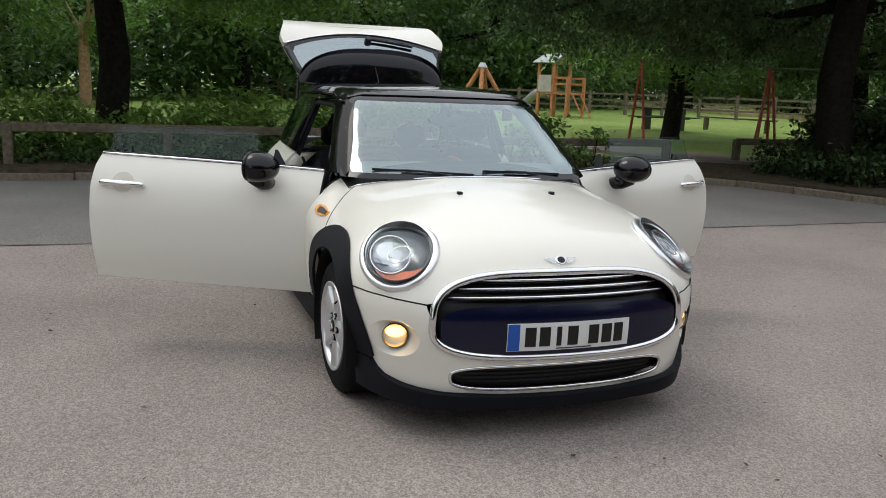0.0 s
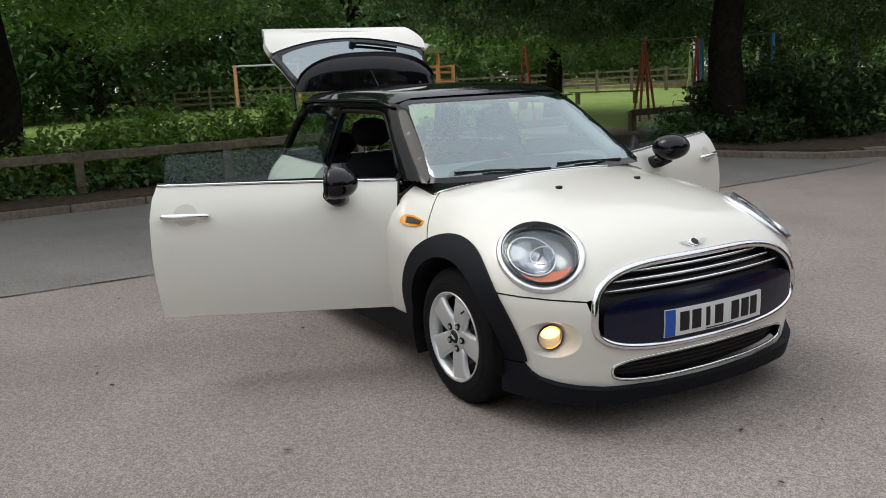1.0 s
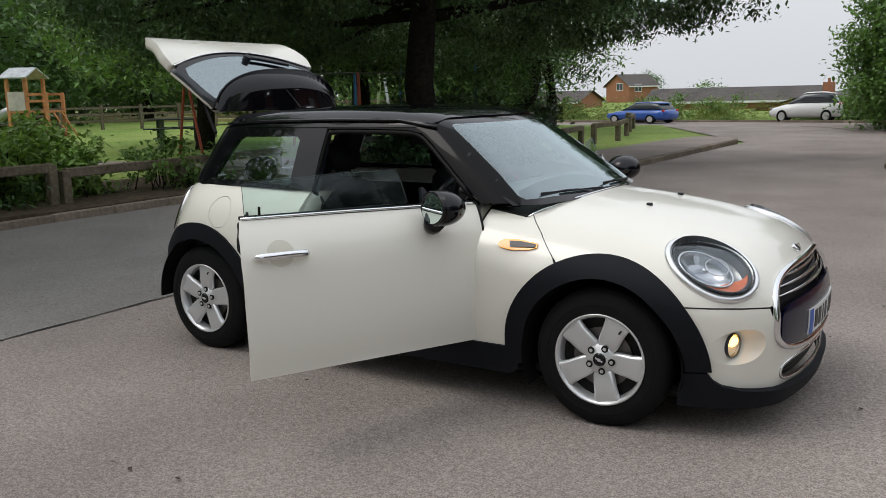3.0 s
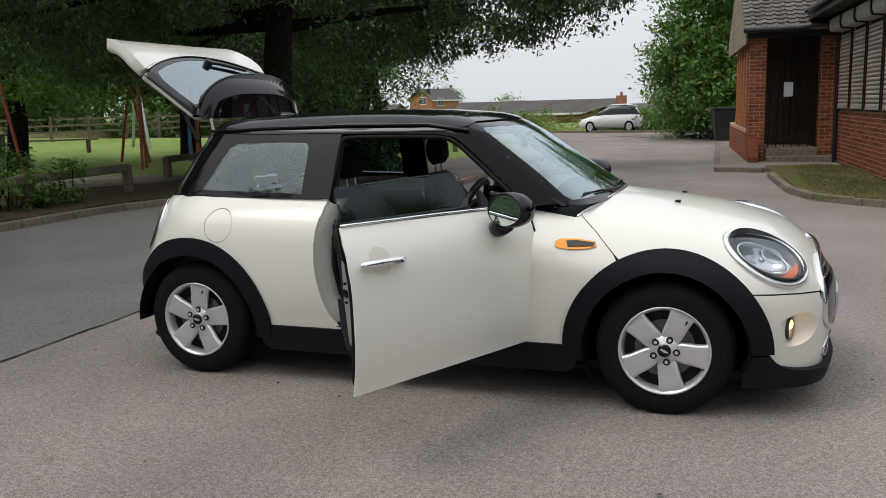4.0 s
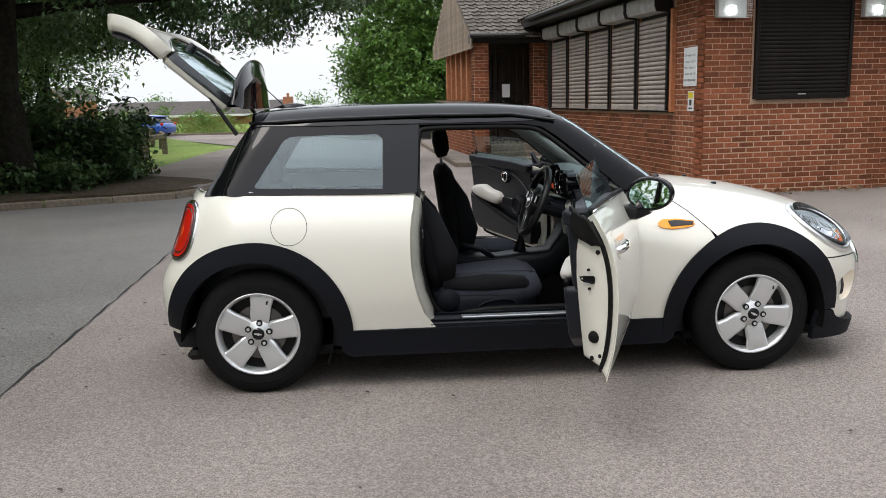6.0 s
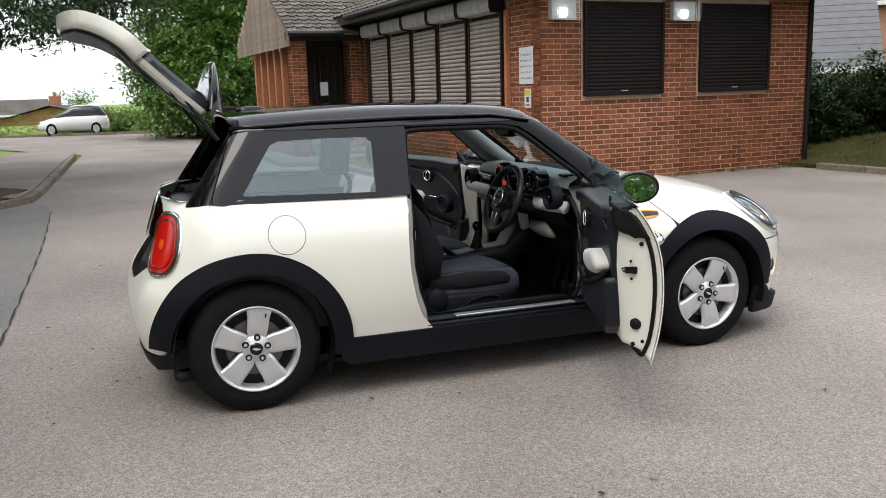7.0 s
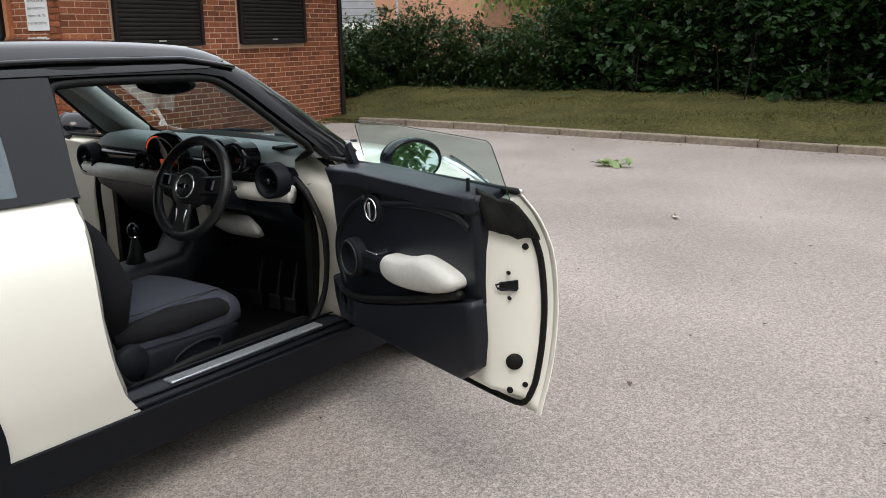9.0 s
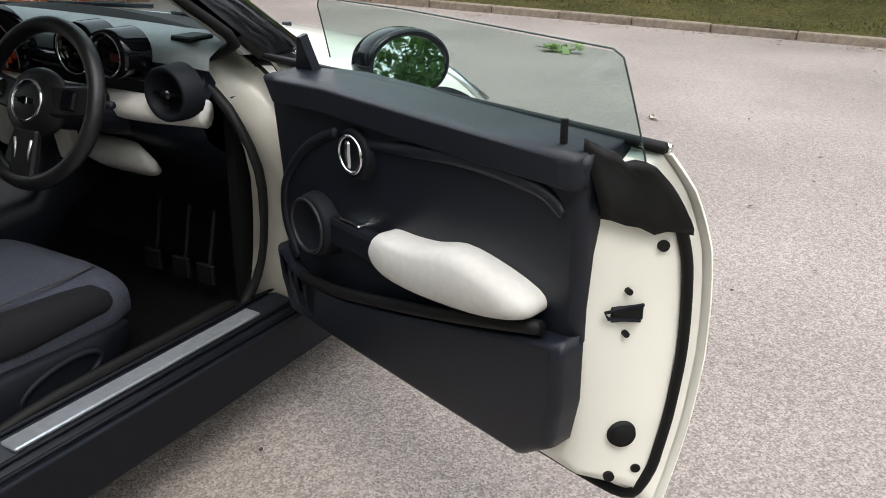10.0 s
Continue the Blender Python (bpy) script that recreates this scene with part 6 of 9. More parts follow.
# winged bonnet badge, drawn as plain shapes
bc = on(lower_body, from_front, [(0.0, 0.722)])[0]
bn = Vector(normals_of(lower_body, bc[None])[0])
bx = bn.to_track_quat("-Y", "Z").to_matrix().to_4x4()
bx.translation = Vector(bc) + bn * 0.002
badge = part("badge", lathe([(0.0, -0.006), (0.02, -0.006), (0.024, -0.002), (0.024, 0.004)], 28), CHROME, car, "chrome winged badge", m=bx, smooth=True)
part("badge_disc", lathe([(0.0, -0.0075), (0.016, -0.007), (0.0165, -0.004)], 24), BLACK, badge)
for sg in (-1, 1):
    b = bmesh.new()
    for k in range(3):
        z0 = 0.012 - 0.010 * k
        b.faces.new([b.verts.new((sg * x, -0.004, z)) for x, z in ((0.024, z0), (0.072 - 0.012 * k, z0 + 0.002), (0.066 - 0.014 * k, z0 - 0.007), (0.024, z0 - 0.008))])
    bmesh.ops.solidify(b, geom=b.faces[:], thickness=0.003)
    part("badge_wing", b, CHROME, badge)

# tail lamps
for s in (-1, 1):
    def tl(grow):
        res = []
        for k in range(32):
            a = 2 * math.pi * k / 32
            ca, sa = math.cos(a), math.sin(a)
            res.append(((1.0 + 0.15 * grow * math.copysign(abs(ca) ** 0.7, ca) + 0.02 * sa) * s, 0.80 + 0.135 * grow * math.copysign(abs(sa) ** 0.75, sa)))
        return res
    t = ring_on(lower_body, from_tail, tl(1.03), 0.010, 0.002, CHROME, "tail_lamp", car, "red tail lamp with chrome ring")
    part("lens", panel(lower_body, from_tail, tl(1.0), (), (0.03, 0.03), 0.02, 0.012), RED_LENS, t, "red lens")
    ring_on(lower_body, from_tail, tl(0.78), 0.006, 0.010, mat("lamp_red_ring", (0.16, 0.003, 0.002), 0.15, coat=1.0), "light_guide", t)
    ring_on(lower_body, from_tail, tl(0.96), 0.007, 0.012, mat("lamp_dark_rim", (0.03, 0.002, 0.002), 0.2, coat=1.0), "lamp_rim", t)
    part("indicator", panel(lower_body, from_tail, [(s * (1.0 + 0.024 * math.cos(a)), 0.80 + 0.022 * math.sin(a)) for a in np.linspace(0, 2 * math.pi, 20, endpoint=False)], (), (0.03, 0.03), 0.006, 0.014), mat("inner_red", (0.85, 0.10, 0.015), 0.2, coat=1.0), t)

# ---- doors ----
HX, HY = 0.60, 0.75
OPEN = 68.9


def door_plane(p):
    """The door's flat inner face."""
    return np.abs(p[..., 1]) - (0.672 - 0.09 * (p[..., 2] - 0.4))


def door_skin(p):
    """The body's side, carried on up past the bonnet line."""
    return np.abs(p[..., 1]) - lerp_table(p[..., 2], SIDE_Z, SIDE_W)


REAR = [(0.315, -0.488), (0.40, -0.497), (0.50, -0.507), (0.62, -0.515), (0.80, -0.518), (0.90, -0.508), (0.955, -0.49)]


def rear_x(z):
    """The door's rear edge at a height."""
    return float(np.interp(z, [r[0] for r in REAR], [r[1] for r in REAR]))


def door_out(g, top=0.0):
    """The door's outline, with the belt at the top."""
    rear = [(x + g, z) for z, x in REAR[::-1]]
    front = [(0.592 - g * 0.3, 0.31 + g * 0.5), (0.594 - g * 0.3, 0.5), (0.598 - g * 0.3, 0.75), (0.61 - g * 0.3, 0.9), (0.615 - g * 0.3, 0.95 - top)]
    return dense(rear + front, 4, True)


def door_inset(rear_g, front_g=0.03, lift=0.0):
    pts = []
    base = door_out(0)
    for a, b in base:
        u = (0.6 - a) / 1.06
        pts.append((a + rear_g * u - front_g * (1 - u), b if b > 0.5 else b + (rear_g * 0.55 + lift) * (0.5 - b) / 0.2))
    return pts


def make_door(s):
    emb = from_side(s)
    hinge = CAR_M @ Vector((HX, s * HY, 0))
    m = Matrix.Translation(hinge) @ Matrix.Rotation(radians(-s * OPEN), 4, "Z") @ Matrix.Rotation(radians(1.85), 4, "Y") @ Matrix.Diagonal((1.07, 1, 1, 1)) @ Matrix.Translation((-HX, -s * HY, 0))
    d = part("door", panel(door_skin, emb, door_out(0), (), (0.04, 0.035), 0.004), PAINT, car, "open cream door with black trim inside", m=m)
    d.matrix_parent_inverse = CAR_M.inverted()
    part("inner_panel", shell(emb, [(door_skin, door_inset(0.012), 0.006), (door_skin, door_inset(0.018, 0.08, 0.012), 0.02), (door_skin, door_inset(0.026, 0.12, 0.032), 0.046), (door_plane, door_inset(0.085, 0.17, 0.03), 0.0), (door_plane, door_inset(0.12, 0.18, 0.035), 0.004)]), PAINT, d, "cream painted inner panel", smooth=True)
    # the shut face at the rear edge: a place and its axes by height and by fraction from the skin to the lining
    def shut(z, f):
        x = rear_x(z)
        p1 = on(door_skin, emb, [(x + 0.024, z)])
        p1 = (p1 - normals_of(door_skin, p1) * 0.026)[0]
        p2 = on(door_plane, emb, [(x + 0.09, z)])[0]
        t_ = Vector((p2[0] - p1[0], p2[1] - p1[1], 0)).normalized()
        n_ = Vector((t_.y, -t_.x, 0))
        if n_.x > 0:
            n_ = -n_
        q = Vector(p1).lerp(Vector(p2), f)
        mm = Matrix((t_, n_, Vector((0, 0, 1)))).transposed().to_4x4()
        mm.translation = q
        return mm
    line = [shut(z, 0.03).translation + shut(z, 0.03).col[1].to_3d() * 0.005 for z in np.linspace(0.935, 0.40, 16)]
    low = on(door_skin, emb, [(-0.462, 0.362), (-0.44, 0.342), (-0.38, 0.334), (-0.2, 0.33), (0.2, 0.328), (0.5, 0.335)]) - np.array([0, s * 0.036, 0])
    part("weather_strip", tube(spline([tuple(c) for c in line] + [tuple(c) for c in low], 2), 0.009, 8), SEAL, d, "black rubber weather strip", smooth=True)
    # bright belt strip and black top seal
    top = on(door_skin, emb, dense([(-0.486, 0.957), (0.0, 0.958), (0.45, 0.955), (0.612, 0.952)], 6))
    part("belt_strip", tube([tuple(c + np.array([0, s * 0.002, 0.004])) for c in top], 0.006, 6), CHROME, d, smooth=True)
    part("belt_seal", tube([tuple(c + np.array([0, -s * 0.012, 0.006])) for c in top], 0.009, 6), SEAL, d, smooth=True)
    # frameless glass, part lowered
    gl = [(-0.462, 0.93), (-0.455, 1.03), (-0.45, 1.088), (-0.435, 1.098), (0.0, 1.118), (0.24, 1.122), (0.255, 1.105), (0.275, 1.0), (0.285, 0.93)]
    g = part("door_glass", panel(greenhouse, emb, dense(gl, 3, True), (), (0.08, 0.05), 0.004, -0.012, both=False), DOOR_GLASS, d, "frameless door glass, half lowered")
    g.visible_shadow = False
    ge = on(greenhouse, emb, dense(gl[:-1], 4)) - np.array([0, s * 0.013, 0])
    part("glass_edge", tube([tuple(c_) for c_ in ge], 0.0014, 5), mat("glass_edge_green", (0.045, 0.07, 0.065), 0.2), d, smooth=True)
    part("mirror_sail", panel(greenhouse, emb, [(0.345, 0.955), (0.42, 0.955), (0.39, 1.0), (0.365, 1.04), (0.352, 1.04)], (), (0.05, 0.05), 0.02, 0.0), TRIM, d)
    # black bead stands for the shaded gap between door and wing
    fe = on(door_skin, emb, dense([(0.593, 0.315), (0.595, 0.5), (0.599, 0.75), (0.611, 0.9), (0.615, 0.95)], 5))
    part("front_seal", tube([tuple(c_) for c_ in fe], 0.006, 6), SEAL, d, smooth=True)
    # outside handle with its dish
    hx, hz = -0.36, 0.817
    # the dish lies flush; a darker cream gives the shade of its hollow
    dish = [(hx + 0.055 * math.cos(a), hz + 0.005 + 0.052 * math.sin(a)) for a in np.linspace(0, 2 * math.pi, 28, endpoint=False)]
    part("handle_dish", panel(door_skin, emb, dish, (), (0.02, 0.02), 0.002, 0.0012), mat("dish_shade_paint", (0.66, 0.635, 0.54), 0.4, coat=0.6), d)
    hp = on(door_skin, emb, [(hx - 0.105, hz), (hx - 0.09, hz + 0.001), (hx - 0.03, hz + 0.003), (hx + 0.04, hz + 0.003), (hx + 0.09, hz + 0.001), (hx + 0.105, hz)])
    off = np.array([0.006, 0.022, 0.034, 0.034, 0.022, 0.006])[:, None] * np.array([0, s, 0])
    part("door_handle", tube(spline([tuple(c) for c in hp + off], 4), 0.013, 10, radii=[0.008, 0.011, 0.013, 0.015] + [0.016] * 13 + [0.015, 0.013, 0.011, 0.008]), CHROME, d, "chrome door handle", smooth=True)
    # door mirror
    c = Vector((0.305, s * 0.872, 0.965))
    b = bmesh.new()
    bmesh.ops.create_uvsphere(b, u_segments=32, v_segments=20, radius=1)
    for v in b.verts:
        x, y, z = v.co
        if x < -0.25:
            x = -0.25 - (abs(x) - 0.25) * 0.06
        v.co = (x * 0.105 + 0.01, y * 0.108, z * 0.079)
    hou = part("mirror_housing", b, BLACK, d, "gloss black mirror housing", m=Matrix.Translation(c) @ Matrix.Rotation(radians(6 * s), 4, "Z"), smooth=True)
    b = bmesh.new()
    bmesh.ops.create_circle(b, cap_ends=True, segments=40, radius=1, matrix=Matrix.Rotation(radians(-90), 4, "Y") @ Matrix.Diagonal((0.066, 0.093, 1, 1)))
    part("mirror_glass", b, MIRROR, d, "oval mirror glass", m=hou.matrix_basis @ Matrix.Translation((-0.029, 0, 0)) @ Matrix.Rotation(radians(7.5), 4, "Y"))
    part("mirror_rim", tube([(-0.024, 0.097 * math.cos(2 * math.pi * k / 40), 0.070 * math.sin(2 * math.pi * k / 40)) for k in range(40)], 0.0085, 8, True), BLACK, d, m=hou.matrix_basis.copy(), smooth=True)
    b = tube([c + Vector((0.0, -s * 0.02, -0.05)), c + Vector((0.02, -s * 0.07, -0.085)), c + Vector((0.05, -s * 0.14, -0.10))], 0.04, 12, radii=[0.05, 0.042, 0.036])
    part("mirror_foot", b, BLACK, d, smooth=True)

    # inside: door card in two pieces, arm rest, speaker, release ring
    def card(pts, d0, d1, mt, name, lab="", chamfer=0.02):
        cx = sum(q[0] for q in pts) / len(pts)
        cz = sum(q[1] for q in pts) / len(pts)
        def shrink(k):
            return [(cx + (a - cx) * (1 - k / max(0.15, abs(a - cx) + 0.05)), cz + (b_ - cz) * (1 - k / max(0.12, abs(b_ - cz) + 0.05))) for a, b_ in pts]
        return part(name, shell(emb, [(door_plane, pts, d0), (door_plane, pts, d1 - chamfer)] + [(door_plane, shrink(chamfer * (1 - math.cos(radians(w_)))), d1 - chamfer * (1 - math.sin(radians(w_)))) for w_ in (20, 40, 60, 80, 90)] + [(door_plane, shrink(chamfer * 1.5), d1)]), mt, d, lab, smooth=True)
    up_c = dense([(-0.43, 0.955), (-0.428, 0.86), (-0.414, 0.65), (-0.2, 0.565), (0.1, 0.495), (0.34, 0.455), (0.40, 0.47), (0.43, 0.6), (0.425, 0.82), (0.42, 0.955), (0.2, 0.965)], 5, True)
    lo_c = dense([(-0.413, 0.664), (-0.405, 0.54), (-0.385, 0.455), (-0.32, 0.405), (-0.1, 0.40), (0.3, 0.395), (0.42, 0.40), (0.44, 0.48), (0.44, 0.56), (0.41, 0.52), (0.34, 0.498), (0.2, 0.512), (-0.02, 0.562), (-0.2, 0.61), (-0.36, 0.656)], 4, True)
    card(up_c, -0.02, 0.022, TRIM, "door_card", "soft black upper door trim")
    card(lo_c, -0.02, 0.058, TRIM, "door_pocket", "black plastic lower door trim with pocket")
    card(dense([(-0.425, 0.958), (-0.428, 0.905), (0.0, 0.905), (0.2, 0.91), (0.40, 0.90), (0.425, 0.955), (0.2, 0.968)], 4, True), -0.085, 0.04, TRIM, "window_ledge", "padded black ledge under the window", 0.03)
    cb = spline([(-0.395, 0.86), (-0.35, 0.89), (-0.2, 0.90), (-0.05, 0.885), (0.09, 0.865)], 6)
    pp = on(door_plane, emb, cb) - np.array([0, s * 0.022, 0])
    part("trim_fold", tube([tuple(c_) for c_ in pp], 0.014, 8, radii=[0.008 + 0.008 * math.sin(math.pi * k / (len(pp) - 1)) for k in range(len(pp))]), TRIM, d, smooth=True)
    pp = on(door_plane, emb, spline([(0.17, 0.875), (0.29, 0.82), (0.40, 0.72), (0.43, 0.62), (0.40, 0.53)], 6)) - np.array([0, s * 0.02, 0])
    part("trim_fold", tube([tuple(c_) for c_ in pp], 0.012, 8), TRIM, d, smooth=True)
    ar = [(-0.37, 0.70), (-0.355, 0.728), (-0.27, 0.752), (-0.18, 0.76), (-0.10, 0.738), (-0.03, 0.728), (0.04, 0.722), (0.075, 0.69), (0.075, 0.655), (0.03, 0.628), (-0.08, 0.626), (-0.24, 0.648), (-0.34, 0.677)]
    b = shell(emb, [(door_plane, [(-0.16 + (a + 0.15) * k * 0.92, 0.69 + (b_ - 0.69) * j * 0.9) for a, b_ in spline(ar, 3, True)], dep) for k, j, dep in ((0.98, 0.95, 0.01), (1.0, 1.0, 0.05), (0.98, 0.96, 0.062), (0.93, 0.84, 0.073), (0.82, 0.6, 0.08))])
    part("arm_rest", b, CREAM_TRIM, d, "pale grey padded arm rest", smooth=True)
    # raised black bead in place of the shade in the pocket's recess
    slot = on(door_plane, emb, spline([(-0.37, 0.672), (-0.2, 0.62), (-0.02, 0.572), (0.2, 0.521), (0.34, 0.507)], 6)) - np.array([0, s * 0.05, 0])
    part("pocket_slot", tube([tuple(c_) for c_ in slot], 0.013, 8), SEAL, d, "dark band for the shaded recess above the door pocket", smooth=True)
    part("arm_shelf", box(0.05, s * 0.60, 0.625, 0.25, s * 0.65, 0.69, 0.014, 2), PLASTIC, d)
    part("window_switch", box(0.11, s * 0.605, 0.69, 0.18, s * 0.635, 0.696, 0.003), CHROME, d)
    for (x, z, r, nm, mt, w) in ((0.268, 0.655, 0.068, "speaker", PLASTIC, 0.045), (0.105, 0.845, 0.05, "release_surround", PLASTIC, 0.02)):
        q = on(door_plane, emb, [(x, z)])[0]
        yy = q[1] - s * 0.022
        o_ = part(nm, lathe([(0.0, -w + 0.008), (r * 0.8, -w + 0.006), (r * 0.86, -w - 0.002), (r, -w * 0.6), (r * 1.08, 0.01)], 36), mt, d, m=Matrix.Translation((x, yy, z)) @ Matrix.Rotation(0 if s > 0 else math.pi, 4, "Z"), smooth=True)
        if nm == "speaker":
            part("speaker_rim", lathe([(0.052, -w + 0.004), (0.057, -w - 0.003), (0.062, -w + 0.002), (0.057, -w + 0.008)], 36, closed=True), mat("speaker_grey", (0.016, 0.017, 0.02), 0.5), d, m=o_.matrix_basis.copy(), smooth=True)
        if nm != "speaker":
            o_["label"] = "round inner door release with chrome ring"
            part("release_ring", lathe([(0.030, -w - 0.001), (0.036, -w - 0.006), (0.041, -w - 0.001), (0.036, -w + 0.004)], 36, closed=True), CHROME, d, m=o_.matrix_basis.copy(), smooth=True)
            part("release_lever", box(-0.008, -0.03, -0.027, 0.008, -0.022, 0.027, 0.004), CHROME, d, m=o_.matrix_basis.copy())
    q = on(door_skin, emb, [(-0.374, 0.955)])[0]
    part("lock_pin", rod((-0.374, q[1] - s * 0.09, 0.955), (-0.374, q[1] - s * 0.09, 0.995), 0.0055, seg=8), SEAL, d)
    # shut-face details: latch slot, screws, grommet, black corner block
    lt = part("latch", box(-0.030, -0.004, -0.013, 0.022, 0.0015, 0.013, 0.002), SEAL, d, "black door latch slot", m=shut(0.70, 0.66) @ pose(0, 0.002, 0))
    part("latch_plate", tube([(-0.024, 0.003, -0.012), (0.028, 0.003, -0.004), (0.034, 0.003, 0.006), (0.0, 0.003, 0.012), (-0.028, 0.003, 0.014)], 0.003, 6), PLASTIC, lt)
    for z, f, r in ((0.815, 0.25, 0.009), (0.738, 0.62, 0.005), (0.664, 0.64, 0.005), (0.40, 0.25, 0.008), (0.385, 0.6, 0.009)):
        part("bolt_hole", rod((0, -0.004, 0), (0, 0.005, 0), r, seg=14), SEAL, d, m=shut(z, f))
    part("grommet", lathe([(0.0, 0.004), (0.018, 0.005), (0.021, 0.002), (0.025, 0.003), (0.028, -0.004)], 28), SEAL, d, "round black rubber grommet", m=shut(0.473, 0.55) @ pose(0, 0.005, 0) @ Matrix.Diagonal((0.86, 1, 0.86, 1)), smooth=True)
    bb = bmesh.new()
    grid = []
    for k in range(9):
        row = []
        for j in range(8):
            f = -0.08 + 1.0 * j / 7
            z = 0.862 - 0.018 * (j < 4) + 0.006 * math.sin(j * 1.1) + (0.972 - 0.862) * k / 8
            mm = shut(min(z, 0.955), f)
            row.append(bb.verts.new(mm @ Vector((0, 0.012 + 0.003 * math.sin(j * 1.9 + k * 0.8) - (0.006 if k == 0 else 0), z - min(z, 0.955)))))
        grid.append(row)
    for r0, r1 in zip(grid, grid[1:]):
        for j in range(7):
            bb.faces.new((r0[j], r0[j + 1], r1[j + 1], r1[j]))
    bmesh.ops.recalc_face_normals(bb, faces=bb.faces)
    bmesh.ops.solidify(bb, geom=bb.faces[:], thickness=0.01)
    part("corner_block", bb, SEAL, d, "black rubber corner block", smooth=True)
    return d


make_door(-1)
make_door(1)

# ---- inside the car ----
FABRIC = mat("dark_grey_fabric", (0.056, 0.061, 0.08), 0.9, spec=0.2, vary=0.25, scale=250, bump=0.5, bump_scale=700)
FABRIC_SIDE = mat("black_fabric", (0.0095, 0.0098, 0.012), 0.85, spec=0.25, vary=0.2, scale=200, bump=0.4, bump_scale=600)
STITCH = mat("pale_stitch", (0.03, 0.03, 0.034), 0.8)


def cushion(sections, name, mt, parent, label=""):
    """A padded form lofted through rounded sections: (centre, half width, half depth, up vector, roundness)."""
    b = bmesh.new()
    rows = []
    for c, hw, hd, u, e in sections:
        c, u = Vector(c), Vector(u).normalized()
        row = []
        for k in range(28):
            a = 2 * math.pi * k / 28
            ca, sa = math.cos(a), math.sin(a)
            row.append(b.verts.new(c + Vector((0, 1, 0)) * hw * math.copysign(abs(ca) ** e, ca) + u * hd * math.copysign(abs(sa) ** e, sa)))
        rows.append(row)
    for p, q in zip(rows, rows[1:]):
        for k in range(28):
            b.faces.new((p[k], p[(k + 1) % 28], q[(k + 1) % 28], q[k]))
    b.faces.new(rows[0][::-1])
    b.faces.new(rows[-1])
    bmesh.ops.recalc_face_normals(b, faces=b.faces)
    return part(name, b, mt, parent, label, smooth=True)


def make_seat(y, x0=0.0, shift=0.0, lean=0.0, drop=0.0):
    def leaning(rows):
        return [((x + shift + lean * (z - 0.46), yy, z - drop * max(0, z - 0.5)), a, c, d, r) for (x, yy, z), a, c, d, r in rows]

    up = (-0.06, 0, 1)
    base = cushion([((x0 - 0.36, y, 0.40), 0.20, 0.06, up, 0.6), ((x0 - 0.30, y, 0.415), 0.245, 0.085, up, 0.55), ((x0 - 0.05, y, 0.43), 0.255, 0.09, up, 0.55), ((x0 + 0.12, y, 0.445), 0.25, 0.085, up, 0.55), ((x0 + 0.185, y, 0.445), 0.235, 0.065, up, 0.6), ((x0 + 0.205, y, 0.44), 0.19, 0.03, up, 0.8)], "front_seat", FABRIC, car, "dark grey fabric front seat")
    for sg in (-1, 1):
        cushion([((x0 - 0.32, y + sg * 0.215, 0.47), 0.03, 0.03, up, 0.8), ((x0 - 0.1, y + sg * 0.225, 0.48), 0.045, 0.045, up, 0.8), ((x0 + 0.1, y + sg * 0.22, 0.475), 0.04, 0.035, up, 0.8), ((x0 + 0.18, y + sg * 0.20, 0.45), 0.02, 0.02, up, 0.8)], "side_bolster", FABRIC_SIDE, base)
    bk = (0.97, 0, 0.22)
    back = cushion(leaning([((x0 - 0.30, y, 0.46), 0.22, 0.05, bk, 0.6), ((x0 - 0.305, y, 0.56), 0.245, 0.07, bk, 0.5), ((x0 - 0.315, y, 0.72), 0.25, 0.075, bk, 0.5), ((x0 - 0.345, y, 0.88), 0.235, 0.065, bk, 0.55), ((x0 - 0.37, y, 0.99), 0.19, 0.055, bk, 0.6), ((x0 - 0.38, y, 1.035), 0.12, 0.03, bk, 0.8)]), "backrest", FABRIC_SIDE, base, "black fabric backrest")
    for sg in (-1, 1):
        cushion(leaning([((x0 - 0.26, y + sg * 0.2, 0.50), 0.04, 0.05, bk, 0.8), ((x0 - 0.245, y + sg * 0.22, 0.64), 0.045, 0.07, bk, 0.8), ((x0 - 0.285, y + sg * 0.21, 0.84), 0.04, 0.05, bk, 0.8), ((x0 - 0.325, y + sg * 0.18, 0.95), 0.02, 0.02, bk, 0.8)]), "side_bolster", FABRIC_SIDE, base)
    cushion(leaning([((x0 - 0.37, y, 1.085), 0.07, 0.03, bk, 0.8), ((x0 - 0.37, y, 1.12), 0.115, 0.045, bk, 0.65), ((x0 - 0.38, y, 1.19), 0.12, 0.05, bk, 0.65), ((x0 - 0.385, y, 1.245), 0.095, 0.04, bk, 0.7), ((x0 - 0.39, y, 1.265), 0.05, 0.02, bk, 0.8)]), "headrest", FABRIC_SIDE, base)
    for sg in (-0.05, 0.05):
        part("headrest_post", rod((x0 - 0.375 + shift + lean * 0.54, y + sg, 1.0 - drop * 0.5), (x0 - 0.375 + shift + lean * 0.66, y + sg, 1.12 - drop * 0.62), 0.006, seg=8), CHROME, base)
    sg = -1 if y < 0 else 1
    # plastic side cover, recliner and height lever
    part("seat_base", box(x0 - 0.34, y - 0.21, 0.235, x0 + 0.15, y + 0.21, 0.37, 0.02), TRIM, base)
